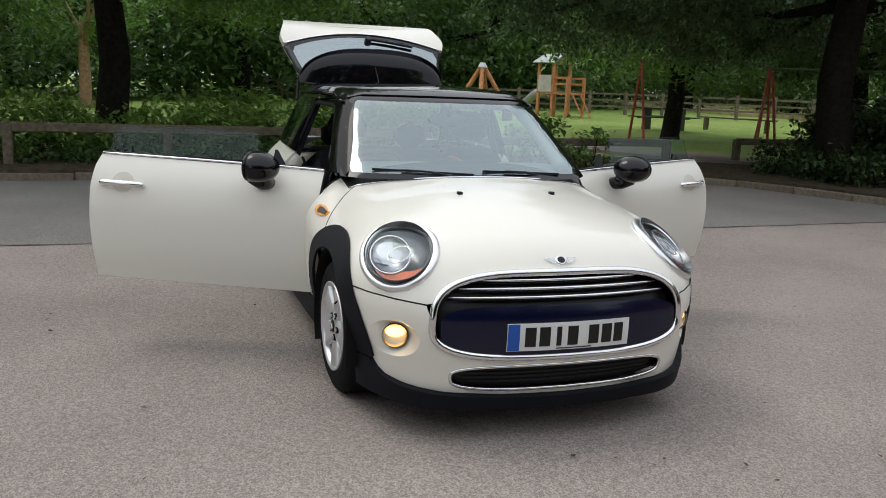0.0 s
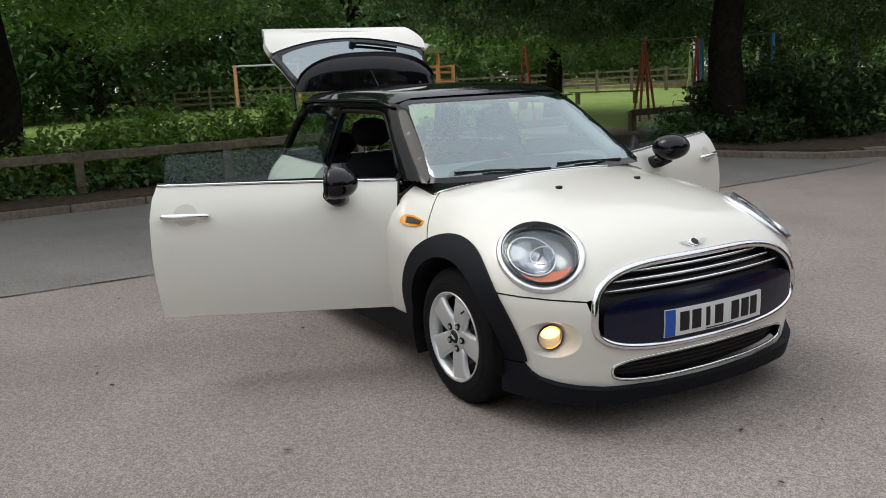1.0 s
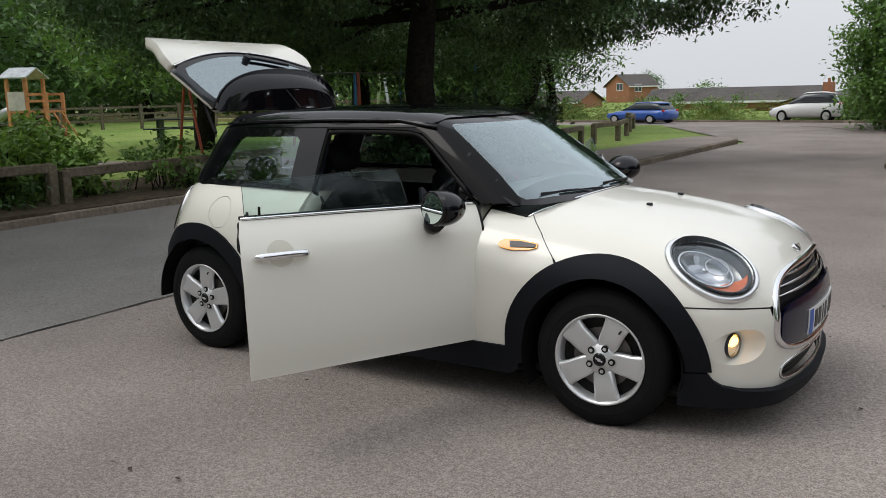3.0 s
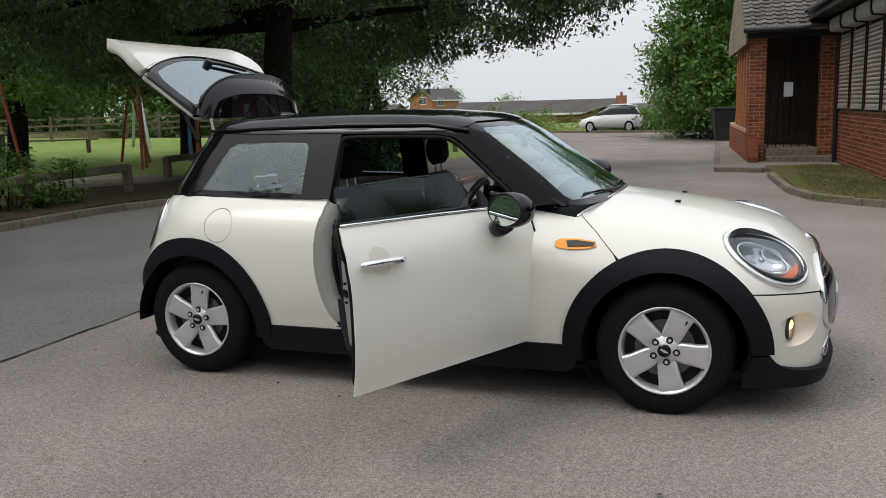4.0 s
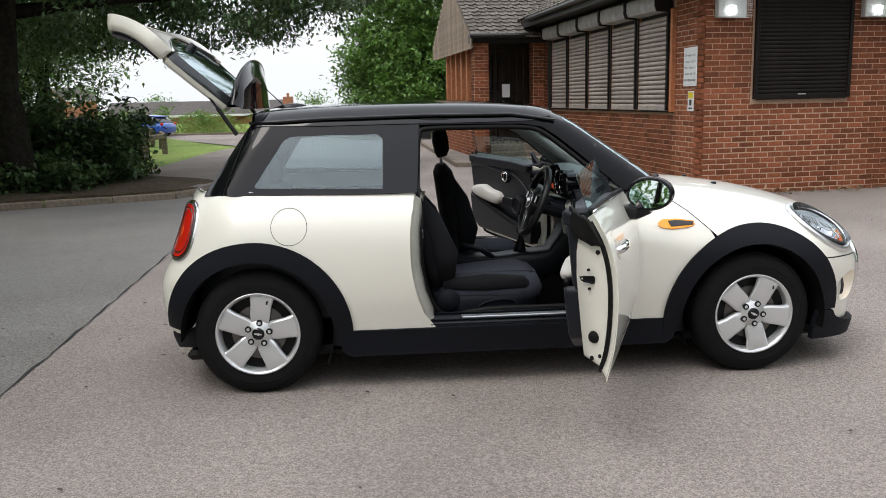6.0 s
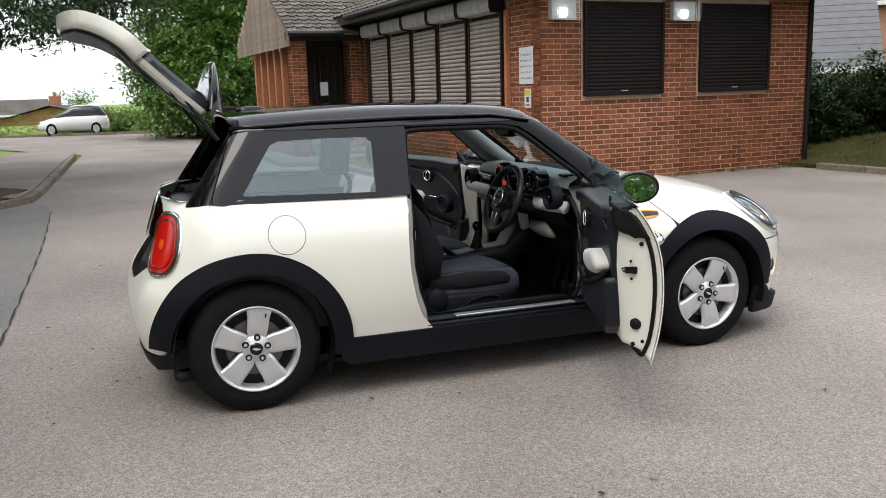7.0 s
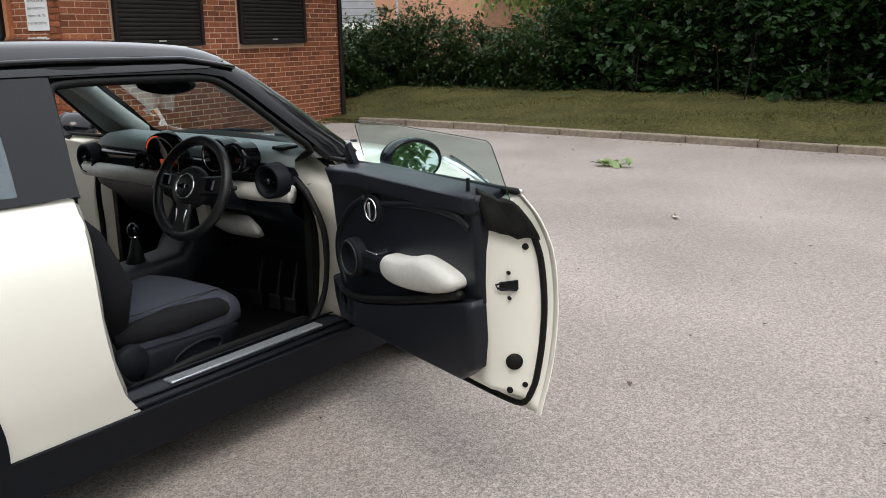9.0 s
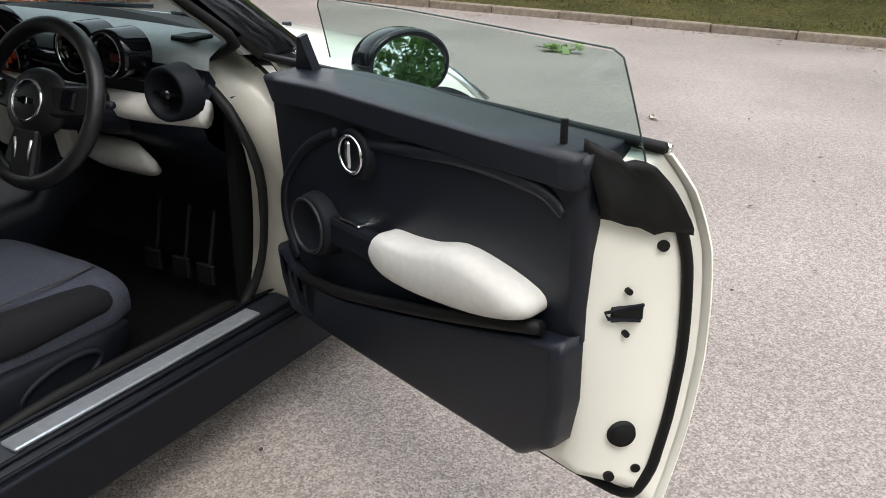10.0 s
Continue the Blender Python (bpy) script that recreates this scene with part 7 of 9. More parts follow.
    cushion([((x0 - 0.36, y + sg * 0.245, 0.36), 0.022, 0.06, (0, 0, 1), 0.6), ((x0 - 0.2, y + sg * 0.262, 0.355), 0.026, 0.07, (0, 0, 1), 0.6), ((x0 + 0.05, y + sg * 0.258, 0.365), 0.022, 0.05, (0, 0, 1), 0.6), ((x0 + 0.16, y + sg * 0.24, 0.375), 0.012, 0.03, (0, 0, 1), 0.6)], "side_cover", PLASTIC, base)
    b = tube([(x0 - 0.05 + 0.10 * math.cos(2 * math.pi * k / 24), y + sg * 0.284, 0.365 + 0.035 * math.sin(2 * math.pi * k / 24) + 0.12 * 0.10 * math.cos(2 * math.pi * k / 24)) for k in range(24)], 0.007, 6, True)
    part("height_lever", b, PLASTIC, base, smooth=True)
    part("recliner", lathe([(0.0, -0.02), (0.05, -0.018), (0.062, -0.004), (0.064, 0.01)], 28), PLASTIC, base, m=Matrix.Translation((x0 - 0.30, y + sg * 0.275, 0.40)) @ Matrix.Rotation(0 if sg < 0 else math.pi, 4, "Z"), smooth=True)
    st = [(x0 - 0.28, y + sg * 0.17, 0.512), (x0 - 0.05, y + sg * 0.185, 0.528), (x0 + 0.12, y + sg * 0.175, 0.524), (x0 + 0.18, y + sg * 0.12, 0.506), (x0 + 0.195, y, 0.495)]
    part("seam", tube(spline(st, 5), 0.0025, 5), STITCH, base)
    return base


make_seat(-0.36, 0.0, -0.04, -0.12, 0.06)
make_seat(0.36, 0.03, 0.10, 0.0, 0.02)
rear = cushion([((-0.78, 0, 0.42), 0.50, 0.06, (0, 0, 1), 0.5), ((-0.85, 0, 0.43), 0.52, 0.09, (0, 0, 1), 0.5), ((-1.12, 0, 0.42), 0.52, 0.09, (0, 0, 1), 0.5)], "rear_seat", FABRIC_SIDE, car, "black fabric rear bench")
cushion([((-1.10, 0, 0.48), 0.50, 0.06, (0.95, 0, 0.3), 0.4), ((-1.16, 0, 0.7), 0.52, 0.07, (0.95, 0, 0.3), 0.4), ((-1.23, 0, 0.90), 0.50, 0.06, (0.95, 0, 0.3), 0.4), ((-1.245, 0, 0.94), 0.45, 0.03, (0.95, 0, 0.3), 0.6)], "backrest", FABRIC_SIDE, rear)
for y in (-0.27, 0.27):
    cushion([((-1.245, y, 0.95), 0.07, 0.03, (0.95, 0, 0.3), 0.8), ((-1.25, y, 0.99), 0.115, 0.04, (0.95, 0, 0.3), 0.65), ((-1.265, y, 1.07), 0.115, 0.04, (0.95, 0, 0.3), 0.65), ((-1.27, y, 1.10), 0.07, 0.02, (0.95, 0, 0.3), 0.8)], "headrest", FABRIC_SIDE, rear)

# dashboard: one moulded form across the car
sec = [(0.86, 0.955), (0.74, 0.985), (0.58, 1.0), (0.47, 0.995), (0.425, 0.97), (0.42, 0.94), (0.44, 0.91), (0.43, 0.86), (0.40, 0.82), (0.42, 0.76), (0.50, 0.70), (0.56, 0.62), (0.70, 0.56), (0.86, 0.55)]
b = bmesh.new()
rows = []
for y in np.linspace(-0.615, 0.615, 27):
    e = min(1, (0.66 - abs(y)) / 0.12)
    row = [b.verts.new((x + (1 - e) * 0.05 * (x < 0.6) + 0.05 * y * y * (z > 0.9) - 0.42 * y * y * (x > 0.7), y, z - (1 - e) * 0.02 * (z > 0.9) - 0.03 * y * y * (x > 0.7))) for x, z in sec]
    rows.append(row)
bl_ = bmesh.new()
low_rows = [[bl_.verts.new(v.co) for v in r[5:]] for r in rows]
for g, rr in ((b, [r[:6] for r in rows]), (bl_, low_rows)):
    for p, q in zip(rr, rr[1:]):
        for k in range(len(p) - 1):
            g.faces.new((p[k], p[k + 1], q[k + 1], q[k]))
for r in rows:
    for v in r[6:]:
        b.verts.remove(v)
bmesh.ops.recalc_face_normals(b, faces=b.faces)
bmesh.ops.recalc_face_normals(bl_, faces=bl_.faces)
# the top pad's paler grey stands for sky light falling on it
DASH_TOP_LIT = mat("sky_lit_dash_top", (0.15, 0.172, 0.172), 0.45, spec=0.5, vary=0.08, scale=40, bump=0.15, bump_scale=500)
dash = part("dashboard", b, DASH_TOP_LIT, car, "black moulded dashboard, top pad greyed for sky light", smooth=True)
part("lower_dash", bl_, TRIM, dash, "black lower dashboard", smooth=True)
part("dash_insert", tube(spline([(0.45, -0.62, 0.83), (0.412, -0.5, 0.832), (0.382, -0.3, 0.838), (0.372, -0.1, 0.84), (0.372, 0.2, 0.84), (0.40, 0.62, 0.835)], 8), 0.034, 10), CREAM_TRIM, dash, "pale grey dashboard insert", smooth=True)
part("dash_band", tube(spline([(0.43, -0.62, 0.905), (0.415, -0.3, 0.915), (0.41, 0.2, 0.915), (0.43, 0.62, 0.905)], 8), 0.022, 10), BLACK, dash, smooth=True)
cushion([((0.46, -0.27, 0.70), 0.10, 0.02, (0.5, 0, 0.8), 0.6), ((0.475, -0.27, 0.66), 0.13, 0.025, (0.8, 0, 0.5), 0.6), ((0.51, -0.27, 0.625), 0.11, 0.02, (0.8, 0, 0.4), 0.6)], "knee_panel", CREAM_TRIM, dash, "pale lower trim below the wheel")
for y in (-0.575, -0.09 + 0.24, 0.575):
    v = part("air_vent", lathe([(0.0, 0.02), (0.045, 0.02), (0.05, 0.0), (0.056, -0.012), (0.064, -0.008), (0.068, 0.05)], 32), PLASTIC, dash, "round air vent", m=Matrix.Translation((0.375, y, 0.885)) @ Matrix.Rotation(radians(-90), 4, "Z"), smooth=True)
    part("vent_vane", box(-0.044, 0.0, -0.004, 0.044, 0.012, 0.004), BLACK, v)
    bb = bmesh.new()
    bmesh.ops.create_uvsphere(bb, u_segments=12, v_segments=8, radius=0.016)
    part("vent_knob", bb, BLACK, v, smooth=True)
part("corner_vent", box(0.47, -0.565, 0.988, 0.55, -0.50, 1.001, 0.004), SEAL, dash)

# centre display ring with its orange glow, instruments
disp = part("centre_display", lathe([(0.0, 0.0), (0.085, 0.0), (0.092, -0.012), (0.108, -0.012), (0.115, 0.04)], 48), BLACK, dash, "round centre display", m=Matrix.Translation((0.385, 0.03, 0.92)) @ Matrix.Rotation(radians(-90), 4, "Z") @ Matrix.Rotation(radians(8), 4, "X"), smooth=True)
bb = tube([(0.1 * math.cos(2 * math.pi * k / 40), -0.014, 0.1 * math.sin(2 * math.pi * k / 40)) for k in range(10, 18)], 0.003, 6)
part("light_ring", bb, mat("orange_ring", (0.6, 0.05, 0.01), 0.4, emit=((1.0, 0.12, 0.03), 0.25)), disp)
part("display_glow", box(-0.03, -0.003, -0.03, 0.03, -0.001, 0.0), mat("red_display", (0.2, 0.02, 0.01), 0.3, emit=((1.0, 0.12, 0.02), 0.15)), disp)
for y, r in ((-0.33, 0.062), (-0.435, 0.055)):
    i_ = part("instrument", lathe([(0.0, 0.0), (r * 0.85, 0.0), (r * 0.9, -0.02), (r, -0.03), (r * 1.06, 0.0), (r * 1.06, 0.06)], 36), BLACK, dash, "round instrument with chrome rim", m=Matrix.Translation((0.36, y, 0.965)) @ Matrix.Rotation(radians(-90), 4, "Z"), smooth=True)
    part("rim", tube([(r * 0.92 * math.cos(2 * math.pi * k / 32), -0.025, r * 0.92 * math.sin(2 * math.pi * k / 32)) for k in range(32)], 0.004, 6, True), CHROME, i_, smooth=True)
    part("dial", box(-0.012, -0.002, -0.02, 0.02, -0.001, 0.0), mat("dial_red", (0.05, 0.01, 0.01), 0.4), i_)

# steering wheel
SW = Matrix.Translation((0.205, -0.352, 0.865)) @ Matrix.Rotation(radians(-90), 4, "Z") @ Matrix.Rotation(radians(-22), 4, "X")
wheel_rim = tube([(0.182 * math.cos(2 * math.pi * k / 48), 0, 0.182 * math.sin(2 * math.pi * k / 48)) for k in range(48)], 0.019, 12, True)
LEATHER = mat("black_leather", (0.009, 0.009, 0.010), 0.35, spec=0.4, bump=0.15, bump_scale=300)
stw = part("steering_wheel", wheel_rim, LEATHER, car, "black leather three-spoke steering wheel", m=SW, smooth=True)
bb = bmesh.new()
bmesh.ops.create_uvsphere(bb, u_segments=28, v_segments=14, radius=1, matrix=Matrix.Diagonal((0.098, 0.032, 0.082, 1)))
part("airbag_pad", bb, LEATHER, stw, smooth=True)
part("centre_ring", tube([(0.046 * math.cos(2 * math.pi * k / 32), -0.029, 0.046 * math.sin(2 * math.pi * k / 32)) for k in range(32)], 0.0035, 6, True), CHROME, stw, smooth=True)
bb = bmesh.new()
box(-0.03, -0.036, -0.006, -0.008, -0.032, 0.006, bm=bb)
box(0.008, -0.036, -0.006, 0.03, -0.032, 0.006, bm=bb)
box(-0.008, -0.037, -0.009, 0.008, -0.032, 0.009, bm=bb)
part("emblem", bb, CHROME, stw)
for a0 in (8, 172, 270):
    a = radians(a0)
    bb = bar((0.06 * math.cos(a), -0.012, 0.06 * math.sin(a)), (0.175 * math.cos(a), -0.004, 0.175 * math.sin(a)), 0.07 if a0 != 270 else 0.08, 0.02, up=(0, 1, 0), bevel=0.006)
    part("spoke", bb, LEATHER, stw)
for sg in (-1, 1):
    part("switch_pad", box(sg * 0.12 - 0.022, -0.026, -0.005, sg * 0.12 + 0.022, -0.014, 0.04, 0.005), BLACK, stw)
for sg in (-1, 1):
    part("spoke_trim", tube([(sg * 0.028, -0.02, -0.085), (sg * 0.022, -0.016, -0.115), (sg * 0.024, -0.012, -0.14)], 0.004, 6), SILVER, stw, smooth=True)
part("steering_column", rod((0.24, -0.352, 0.855), (0.50, -0.352, 0.78), 0.055, seg=16), TRIM, car)
for sg, ln_ in ((-1, 0.12), (1, 0.12)):
    part("stalk", tube([(0.27, -0.352 + sg * 0.05, 0.86), (0.265, -0.352 + sg * (0.05 + ln_), 0.872)], 0.009, 8), TRIM, car, smooth=True)
part("light_switch", lathe([(0.0, -0.018), (0.014, -0.018), (0.017, 0.0)], 20), CHROME, dash, m=Matrix.Translation((0.445, -0.545, 0.775)) @ Matrix.Rotation(radians(-90), 4, "Z"))

# console, gear lever, handbrake, pedals, mirror
con = cushion([((0.62, 0, 0.62), 0.13, 0.10, (0, 0, 1), 0.5), ((0.45, 0, 0.60), 0.12, 0.12, (0, 0, 1), 0.5), ((0.34, 0, 0.46), 0.10, 0.09, (0, 0, 1), 0.5), ((0.05, 0, 0.42), 0.09, 0.10, (0, 0, 1), 0.5), ((-0.4, 0, 0.40), 0.09, 0.12, (0, 0, 1), 0.5), ((-0.6, 0, 0.36), 0.08, 0.08, (0, 0, 1), 0.6)], "centre_console", TRIM, car, "black centre console")
for sg in (-1, 1):
    part("console_pillar", bar((0.41, sg * 0.13, 0.85), (0.45, sg * 0.12, 0.64), 0.05, 0.06, bevel=0.015), CREAM_TRIM, con, "pale trim pillar")
gl_ = part("gear_lever", tube([(0.18, 0.0, 0.50), (0.185, 0.0, 0.56), (0.19, 0.005, 0.63)], 0.03, 10, radii=[0.05, 0.03, 0.012]), SEAL, car, "gear lever with gaiter", smooth=True)
bb = bmesh.new()
bmesh.ops.create_uvsphere(bb, u_segments=16, v_segments=10, radius=0.027, matrix=Matrix.Translation((0.19, 0.006, 0.66)) @ Matrix.Diagonal((1, 1, 1.2, 1)))
part("gear_knob", bb, BLACK, gl_, smooth=True)
part("knob_ring", lathe([(0.017, 0.0), (0.02, 0.006), (0.017, 0.012)], 20, "z"), CHROME, gl_, m=pose(0.19, 0.006, 0.628))
part("handbrake", tube([(0.02, -0.06, 0.50), (-0.06, -0.06, 0.56), (-0.17, -0.06, 0.585)], 0.017, 8), TRIM, car, smooth=True)
for y in (-0.25, -0.36, -0.45):
    pd = part("pedal", rod((0.62, y, 0.50), (0.58, y, 0.33), 0.007, seg=6), SEAL, car)
    part("pad", box(0.56, y - 0.03, 0.30, 0.575, y + 0.03, 0.36, 0.004), SEAL, pd)
bb = bmesh.new()
bmesh.ops.create_uvsphere(bb, u_segments=24, v_segments=12, radius=1, matrix=Matrix.Diagonal((0.022, 0.135, 0.042, 1)))
rvm = part("rear_view_mirror", bb, TRIM, car, "oval black rear-view mirror", m=Matrix.Translation((0.40, 0.0, 1.225)) @ Matrix.Rotation(radians(20), 4, "Z") @ Matrix.Rotation(radians(-8), 4, "Y"), smooth=True)
bb = bmesh.new()
bmesh.ops.create_circle(bb, cap_ends=True, segments=32, radius=1, matrix=Matrix.Translation((-0.0225, 0, 0)) @ Matrix.Rotation(radians(-90), 4, "Y") @ Matrix.Diagonal((0.034, 0.122, 1, 1)))
part("mirror_glass", bb, MIRROR, rvm)
part("mirror_stem", tube([(0.41, 0, 1.24), (0.45, 0, 1.28)], 0.012, 8), TRIM, car)

# ---- tailgate, raised ----
TG = Matrix.Translation((-1.27, 0, 1.385)) @ Matrix.Rotation(radians(94), 4, "Y") @ Matrix.Translation((1.27, 0, -1.385))


def tg_surface(p):
    """The closed tailgate's outer surface."""
    y, z = np.abs(p[..., 1]), p[..., 2]
    # the skin leaves the window's slope and bends upright towards the lip
    zs = 1.03 - 0.112 * (1 - (y / 0.60) ** 2)
    add = 0.01 + 0.055 * (y / 0.6) ** 2
    edge = 1.60 - 0.2 * y ** 2 - (zs - 0.95) * 0.66 + add
    u = np.clip((zs - z) / (zs - 0.60 - 0.36 * y ** 2), 0, 1)
    xr = edge + (1.70 - edge) * (2 * u - u * u)
    xg = 1.60 - 0.2 * y ** 2 - (z - 0.95) * 0.66 + add * np.clip(1 - (z - zs) / (1.33 - zs), 0, 1)
    return np.maximum(-p[..., 0] - np.where(z > zs, xg, xr), y - 0.75)


up_w = [(0.515, 1.30), (0.535, 1.22), (0.565, 1.12), (0.59, 1.06), (0.60, 1.04)]
lo_w = spline([(0.60, 1.03), (0.615, 0.975), (0.602, 0.92), (0.582, 0.855), (0.57, 0.79), (0.562, 0.74)], 3)
# glass half, on the cabin's surface
gl_o = [(-y, z) for y, z in up_w] + [(y, 1.035 - 0.115 * (1 - (y / 0.60) ** 2)) for y in np.linspace(-0.57, 0.57, 13)] + up_w[::-1] + [(y, 1.315) for y in np.linspace(0.45, -0.45, 9)]
gl_i = [(-0.485, 1.265), (-0.51, 1.2), (-0.54, 1.1)] + [(y, 1.055 - 0.105 * (1 - (y / 0.54) ** 2)) for y in np.linspace(-0.52, 0.52, 11)] + [ (0.54, 1.1), (0.51, 1.2), (0.485, 1.265)] + [(y, 1.28) for y in np.linspace(0.38, -0.38, 7)]
REAR_GLASS = glass_material("rear_glass", (0.24, 0.30, 0.32), 0.34)
tail = part("tailgate", panel(tg_surface, from_behind, [(a * 0.955, b) for a, b in gl_o], (gl_i,), (0.06, 0.04), 0.03, 0.0), BLACK, car, "raised tailgate with rear window", m=TG)
tg_glass = part("rear_window", panel(tg_surface, from_behind, gl_i, (), (0.08, 0.06), 0.004, -0.002, both=False), REAR_GLASS, tail, "tinted rear window reflecting the sky")
tg_glass.visible_shadow = False
wh = [(-y, z) for y, z in lo_w] + [(y, 0.612 + 0.36 * abs(y) ** 2) for y in np.linspace(-0.53, 0.53, 19)] + lo_w[::-1] + [(y, 1.03 - 0.112 * (1 - (y / 0.60) ** 2)) for y in np.linspace(0.57, -0.57, 13)]
part("lower_skin", panel(tg_surface, from_behind, wh, (), (0.05, 0.03), 0.016, 0.004), PAINT, tail, "cream lower tailgate skin")
strip = on(tg_surface, from_behind, [(y, 1.042 - 0.117 * (1 - (y / 0.60) ** 2)) for y in np.linspace(-0.59, 0.59, 25)]) + np.array([-0.006, 0, 0])
part("bright_strip", tube([tuple(c) for c in strip], 0.006, 6), CHROME, tail, smooth=True)
part("plate_recess", panel(tg_surface, from_behind, [(-0.27, 0.70), (0.27, 0.70), (0.27, 0.80), (-0.27, 0.80)], (), (0.06, 0.05), 0.006, 0.006), PAINT, tail)
def gl_s(k):
    return [(a * k, b) for a, b in gl_o]


def wh_s(k, j):
    return [(a * k, 0.8 + (b - 0.8) * j) for a, b in wh]


part("glass_flank", shell(from_behind, [(tg_surface, gl_s(0.95), -0.001), (tg_surface, gl_s(0.985), 0.012), (tg_surface, gl_o, 0.038)], False), mat("rear_glass_edge", (0.05, 0.055, 0.06), 0.04, metal=0.35, spec=0.8), tail, "rounded flank of the rear window", smooth=True)
part("inner_frame", shell(from_behind, [(tg_surface, gl_o, 0.038), (tg_surface, gl_s(0.99), 0.06), (tg_surface, gl_s(0.95), 0.075)], False), PAINT, tail, "cream painted inner frame")
part("tailgate_lining", panel(tg_surface, from_behind, gl_s(0.95), (gl_i,), (0.08, 0.05), 0.008, -0.06), TRIM, tail)
part("inner_frame", shell(from_behind, [(tg_surface, wh, 0.004), (tg_surface, wh_s(1.0, 0.995), 0.04), (tg_surface, wh_s(0.985, 0.98), 0.062), (tg_surface, wh_s(0.95, 0.95), 0.072)], False), PAINT, tail, "cream painted inner flange", smooth=True)
part("inner_frame", panel(tg_surface, from_behind, wh_s(0.95, 0.95), (wh_s(0.8, 0.78),), (0.08, 0.05), 0.006, -0.066), PAINT, tail)
part("lower_lining", panel(tg_surface, from_behind, wh_s(0.9, 0.9), (), (0.08, 0.05), 0.012, -0.075), TRIM, tail)
# roof spoiler: a domed lip with a curved trailing edge
b = bmesh.new()
rows = []
for u in np.linspace(-1, 1, 25):
    y = 0.53 * u
    zt = 1.386 - 0.075 * y * y - 0.012 * abs(u) ** 6
    ln_ = 0.235 * (1 - abs(u) ** 2.6) ** 0.5 + 0.02
    rows.append([b.verts.new(c) for c in ((-1.278, y, zt), (-1.278 - ln_ * 0.5, y, zt - 0.012), (-1.278 - ln_, y, zt - 0.035), (-1.278 - ln_ * 0.97, y, zt - 0.055), (-1.278 - ln_ * 0.4, y, zt - 0.075), (-1.285, y, zt - 0.06))])
for p, q in zip(rows, rows[1:]):
    for k in range(5):
        b.faces.new((p[k], p[k + 1], q[k + 1], q[k]))
bmesh.ops.recalc_face_normals(b, faces=b.faces)
part("roof_spoiler", b, BLACK, tail, "gloss black roof spoiler", smooth=True)
part("spoiler_edge", tube([(-1.278 - 0.235 * (1 - abs(u) ** 2.6) ** 0.5 - 0.02, 0.53 * u, 1.345 - 0.075 * (0.53 * u) ** 2) for u in np.linspace(-0.99, 0.99, 31)], 0.007, 6), BLACK, tail, smooth=True)
wl = on(tg_surface, from_behind, [(0.03, 0.985), (0.16, 1.0), (0.36, 1.03)])
wn = normals_of(tg_surface, wl)
part("wiper_boss", rod(Vector(wl[0] - wn[0] * 0.01), Vector(wl[0] + wn[0] * 0.03), 0.03, 0.022, 12), TRIM, tail)
part("rear_wiper", tube(spline([tuple(c) for c in wl + wn * 0.016], 4), 0.011, 8), TRIM, tail, smooth=True)
for s in (-1, 1):
    a0 = Vector((-1.33, s * 0.545, 1.27))
    a1 = TG @ Vector((-1.38, s * 0.50, 1.15))
    st = part("gas_strut", rod(a0, a0.lerp(a1, 0.55), 0.011, seg=8), SEAL, car)
    part("strut_rod", rod(a0.lerp(a1, 0.5), a1, 0.006, seg=8), PLASTIC, st)
    part("boot_frame", tube([tuple(c) for c in on(greenhouse, from_behind, [(s * 0.50, 1.29), (s * 0.545, 1.15), (s * 0.59, 1.0)]) + np.array([0.05, 0, 0])], 0.02, 8), SEAL, car, smooth=True)
part("boot_frame", tube([tuple(c) for c in on(lower_body, from_behind, [(-0.56, 0.95), (-0.54, 0.72), (-0.5, 0.645), (0, 0.62), (0.5, 0.645), (0.54, 0.72), (0.56, 0.95)]) + np.array([0.06, 0, 0])], 0.025, 8), SEAL, car, smooth=True)
part("parcel_shelf", box(-1.55, -0.5, 0.90, -1.25, 0.5, 0.925, 0.008), TRIM, car)

# ---- park: rail fence, shrubs, trees, playground ----
def rail_fence(points, h=0.56, post=0.13):
    """Knee-high rail: squared posts with one heavy rail across their tops."""
    fn = thing("rail_fence", "low weathered timber rail on stout posts", "fence", group="knee rails")
    for x, y in points:
        part("post", box(x - post / 2, y - post / 2, 0.0, x + post / 2, y + post / 2, h + 0.1, 0.012), TIMBER, fn)
    for (x, y), (u, v) in zip(points, points[1:]):
        part("rail", bar((x, y, h + 0.06), (u, v, h + 0.06), 0.1, 0.13, bevel=0.012), TIMBER, fn)
    return fn


rail_fence([(-8.0, -5.5), (-8.1, -3.4), (-8.15, -1.3), (-8.2, 0.75), (-8.2, 2.7)])
rail_fence([(-8.2, 2.9), (-8.3, 5.0), (-8.5, 7.4)], 0.47)
rail_fence([(-9.35, 9.6), (-9.4, 11.8)], 0.47)
rail_fence([(-5.95, 14.2), (-6.35, 16.2)], 0.52)
rail_fence([(-6.6, 17.6), (-6.5, 19.1), (-7.2, 21.6)], 0.52)
rail_fence([(-8.2, 24.5), (-9.0, 27.0), (-10, 29)], 0.52)

bush("hedge", "low bushy green shrub hedge behind the rail", (-10.1, -9, 0.1), (-8.65, -0.9, 1.12), LEAF_BRIGHT, 10, 17000, 0.125, category="hedge")
bush("hedge", "bushy green shrub hedge behind the rail", (-10.1, -1.1, 0.1), (-8.65, 1.2, 1.2), LEAF_BRIGHT, 11, 7000, 0.125, category="hedge")
bush("hedge", "bushy green shrub hedge behind the rail", (-10.3, 1.0, 0.1), (-8.6, 4.0, 1.4), LEAF_BRIGHT, 12, 12500, 0.125, category="hedge")
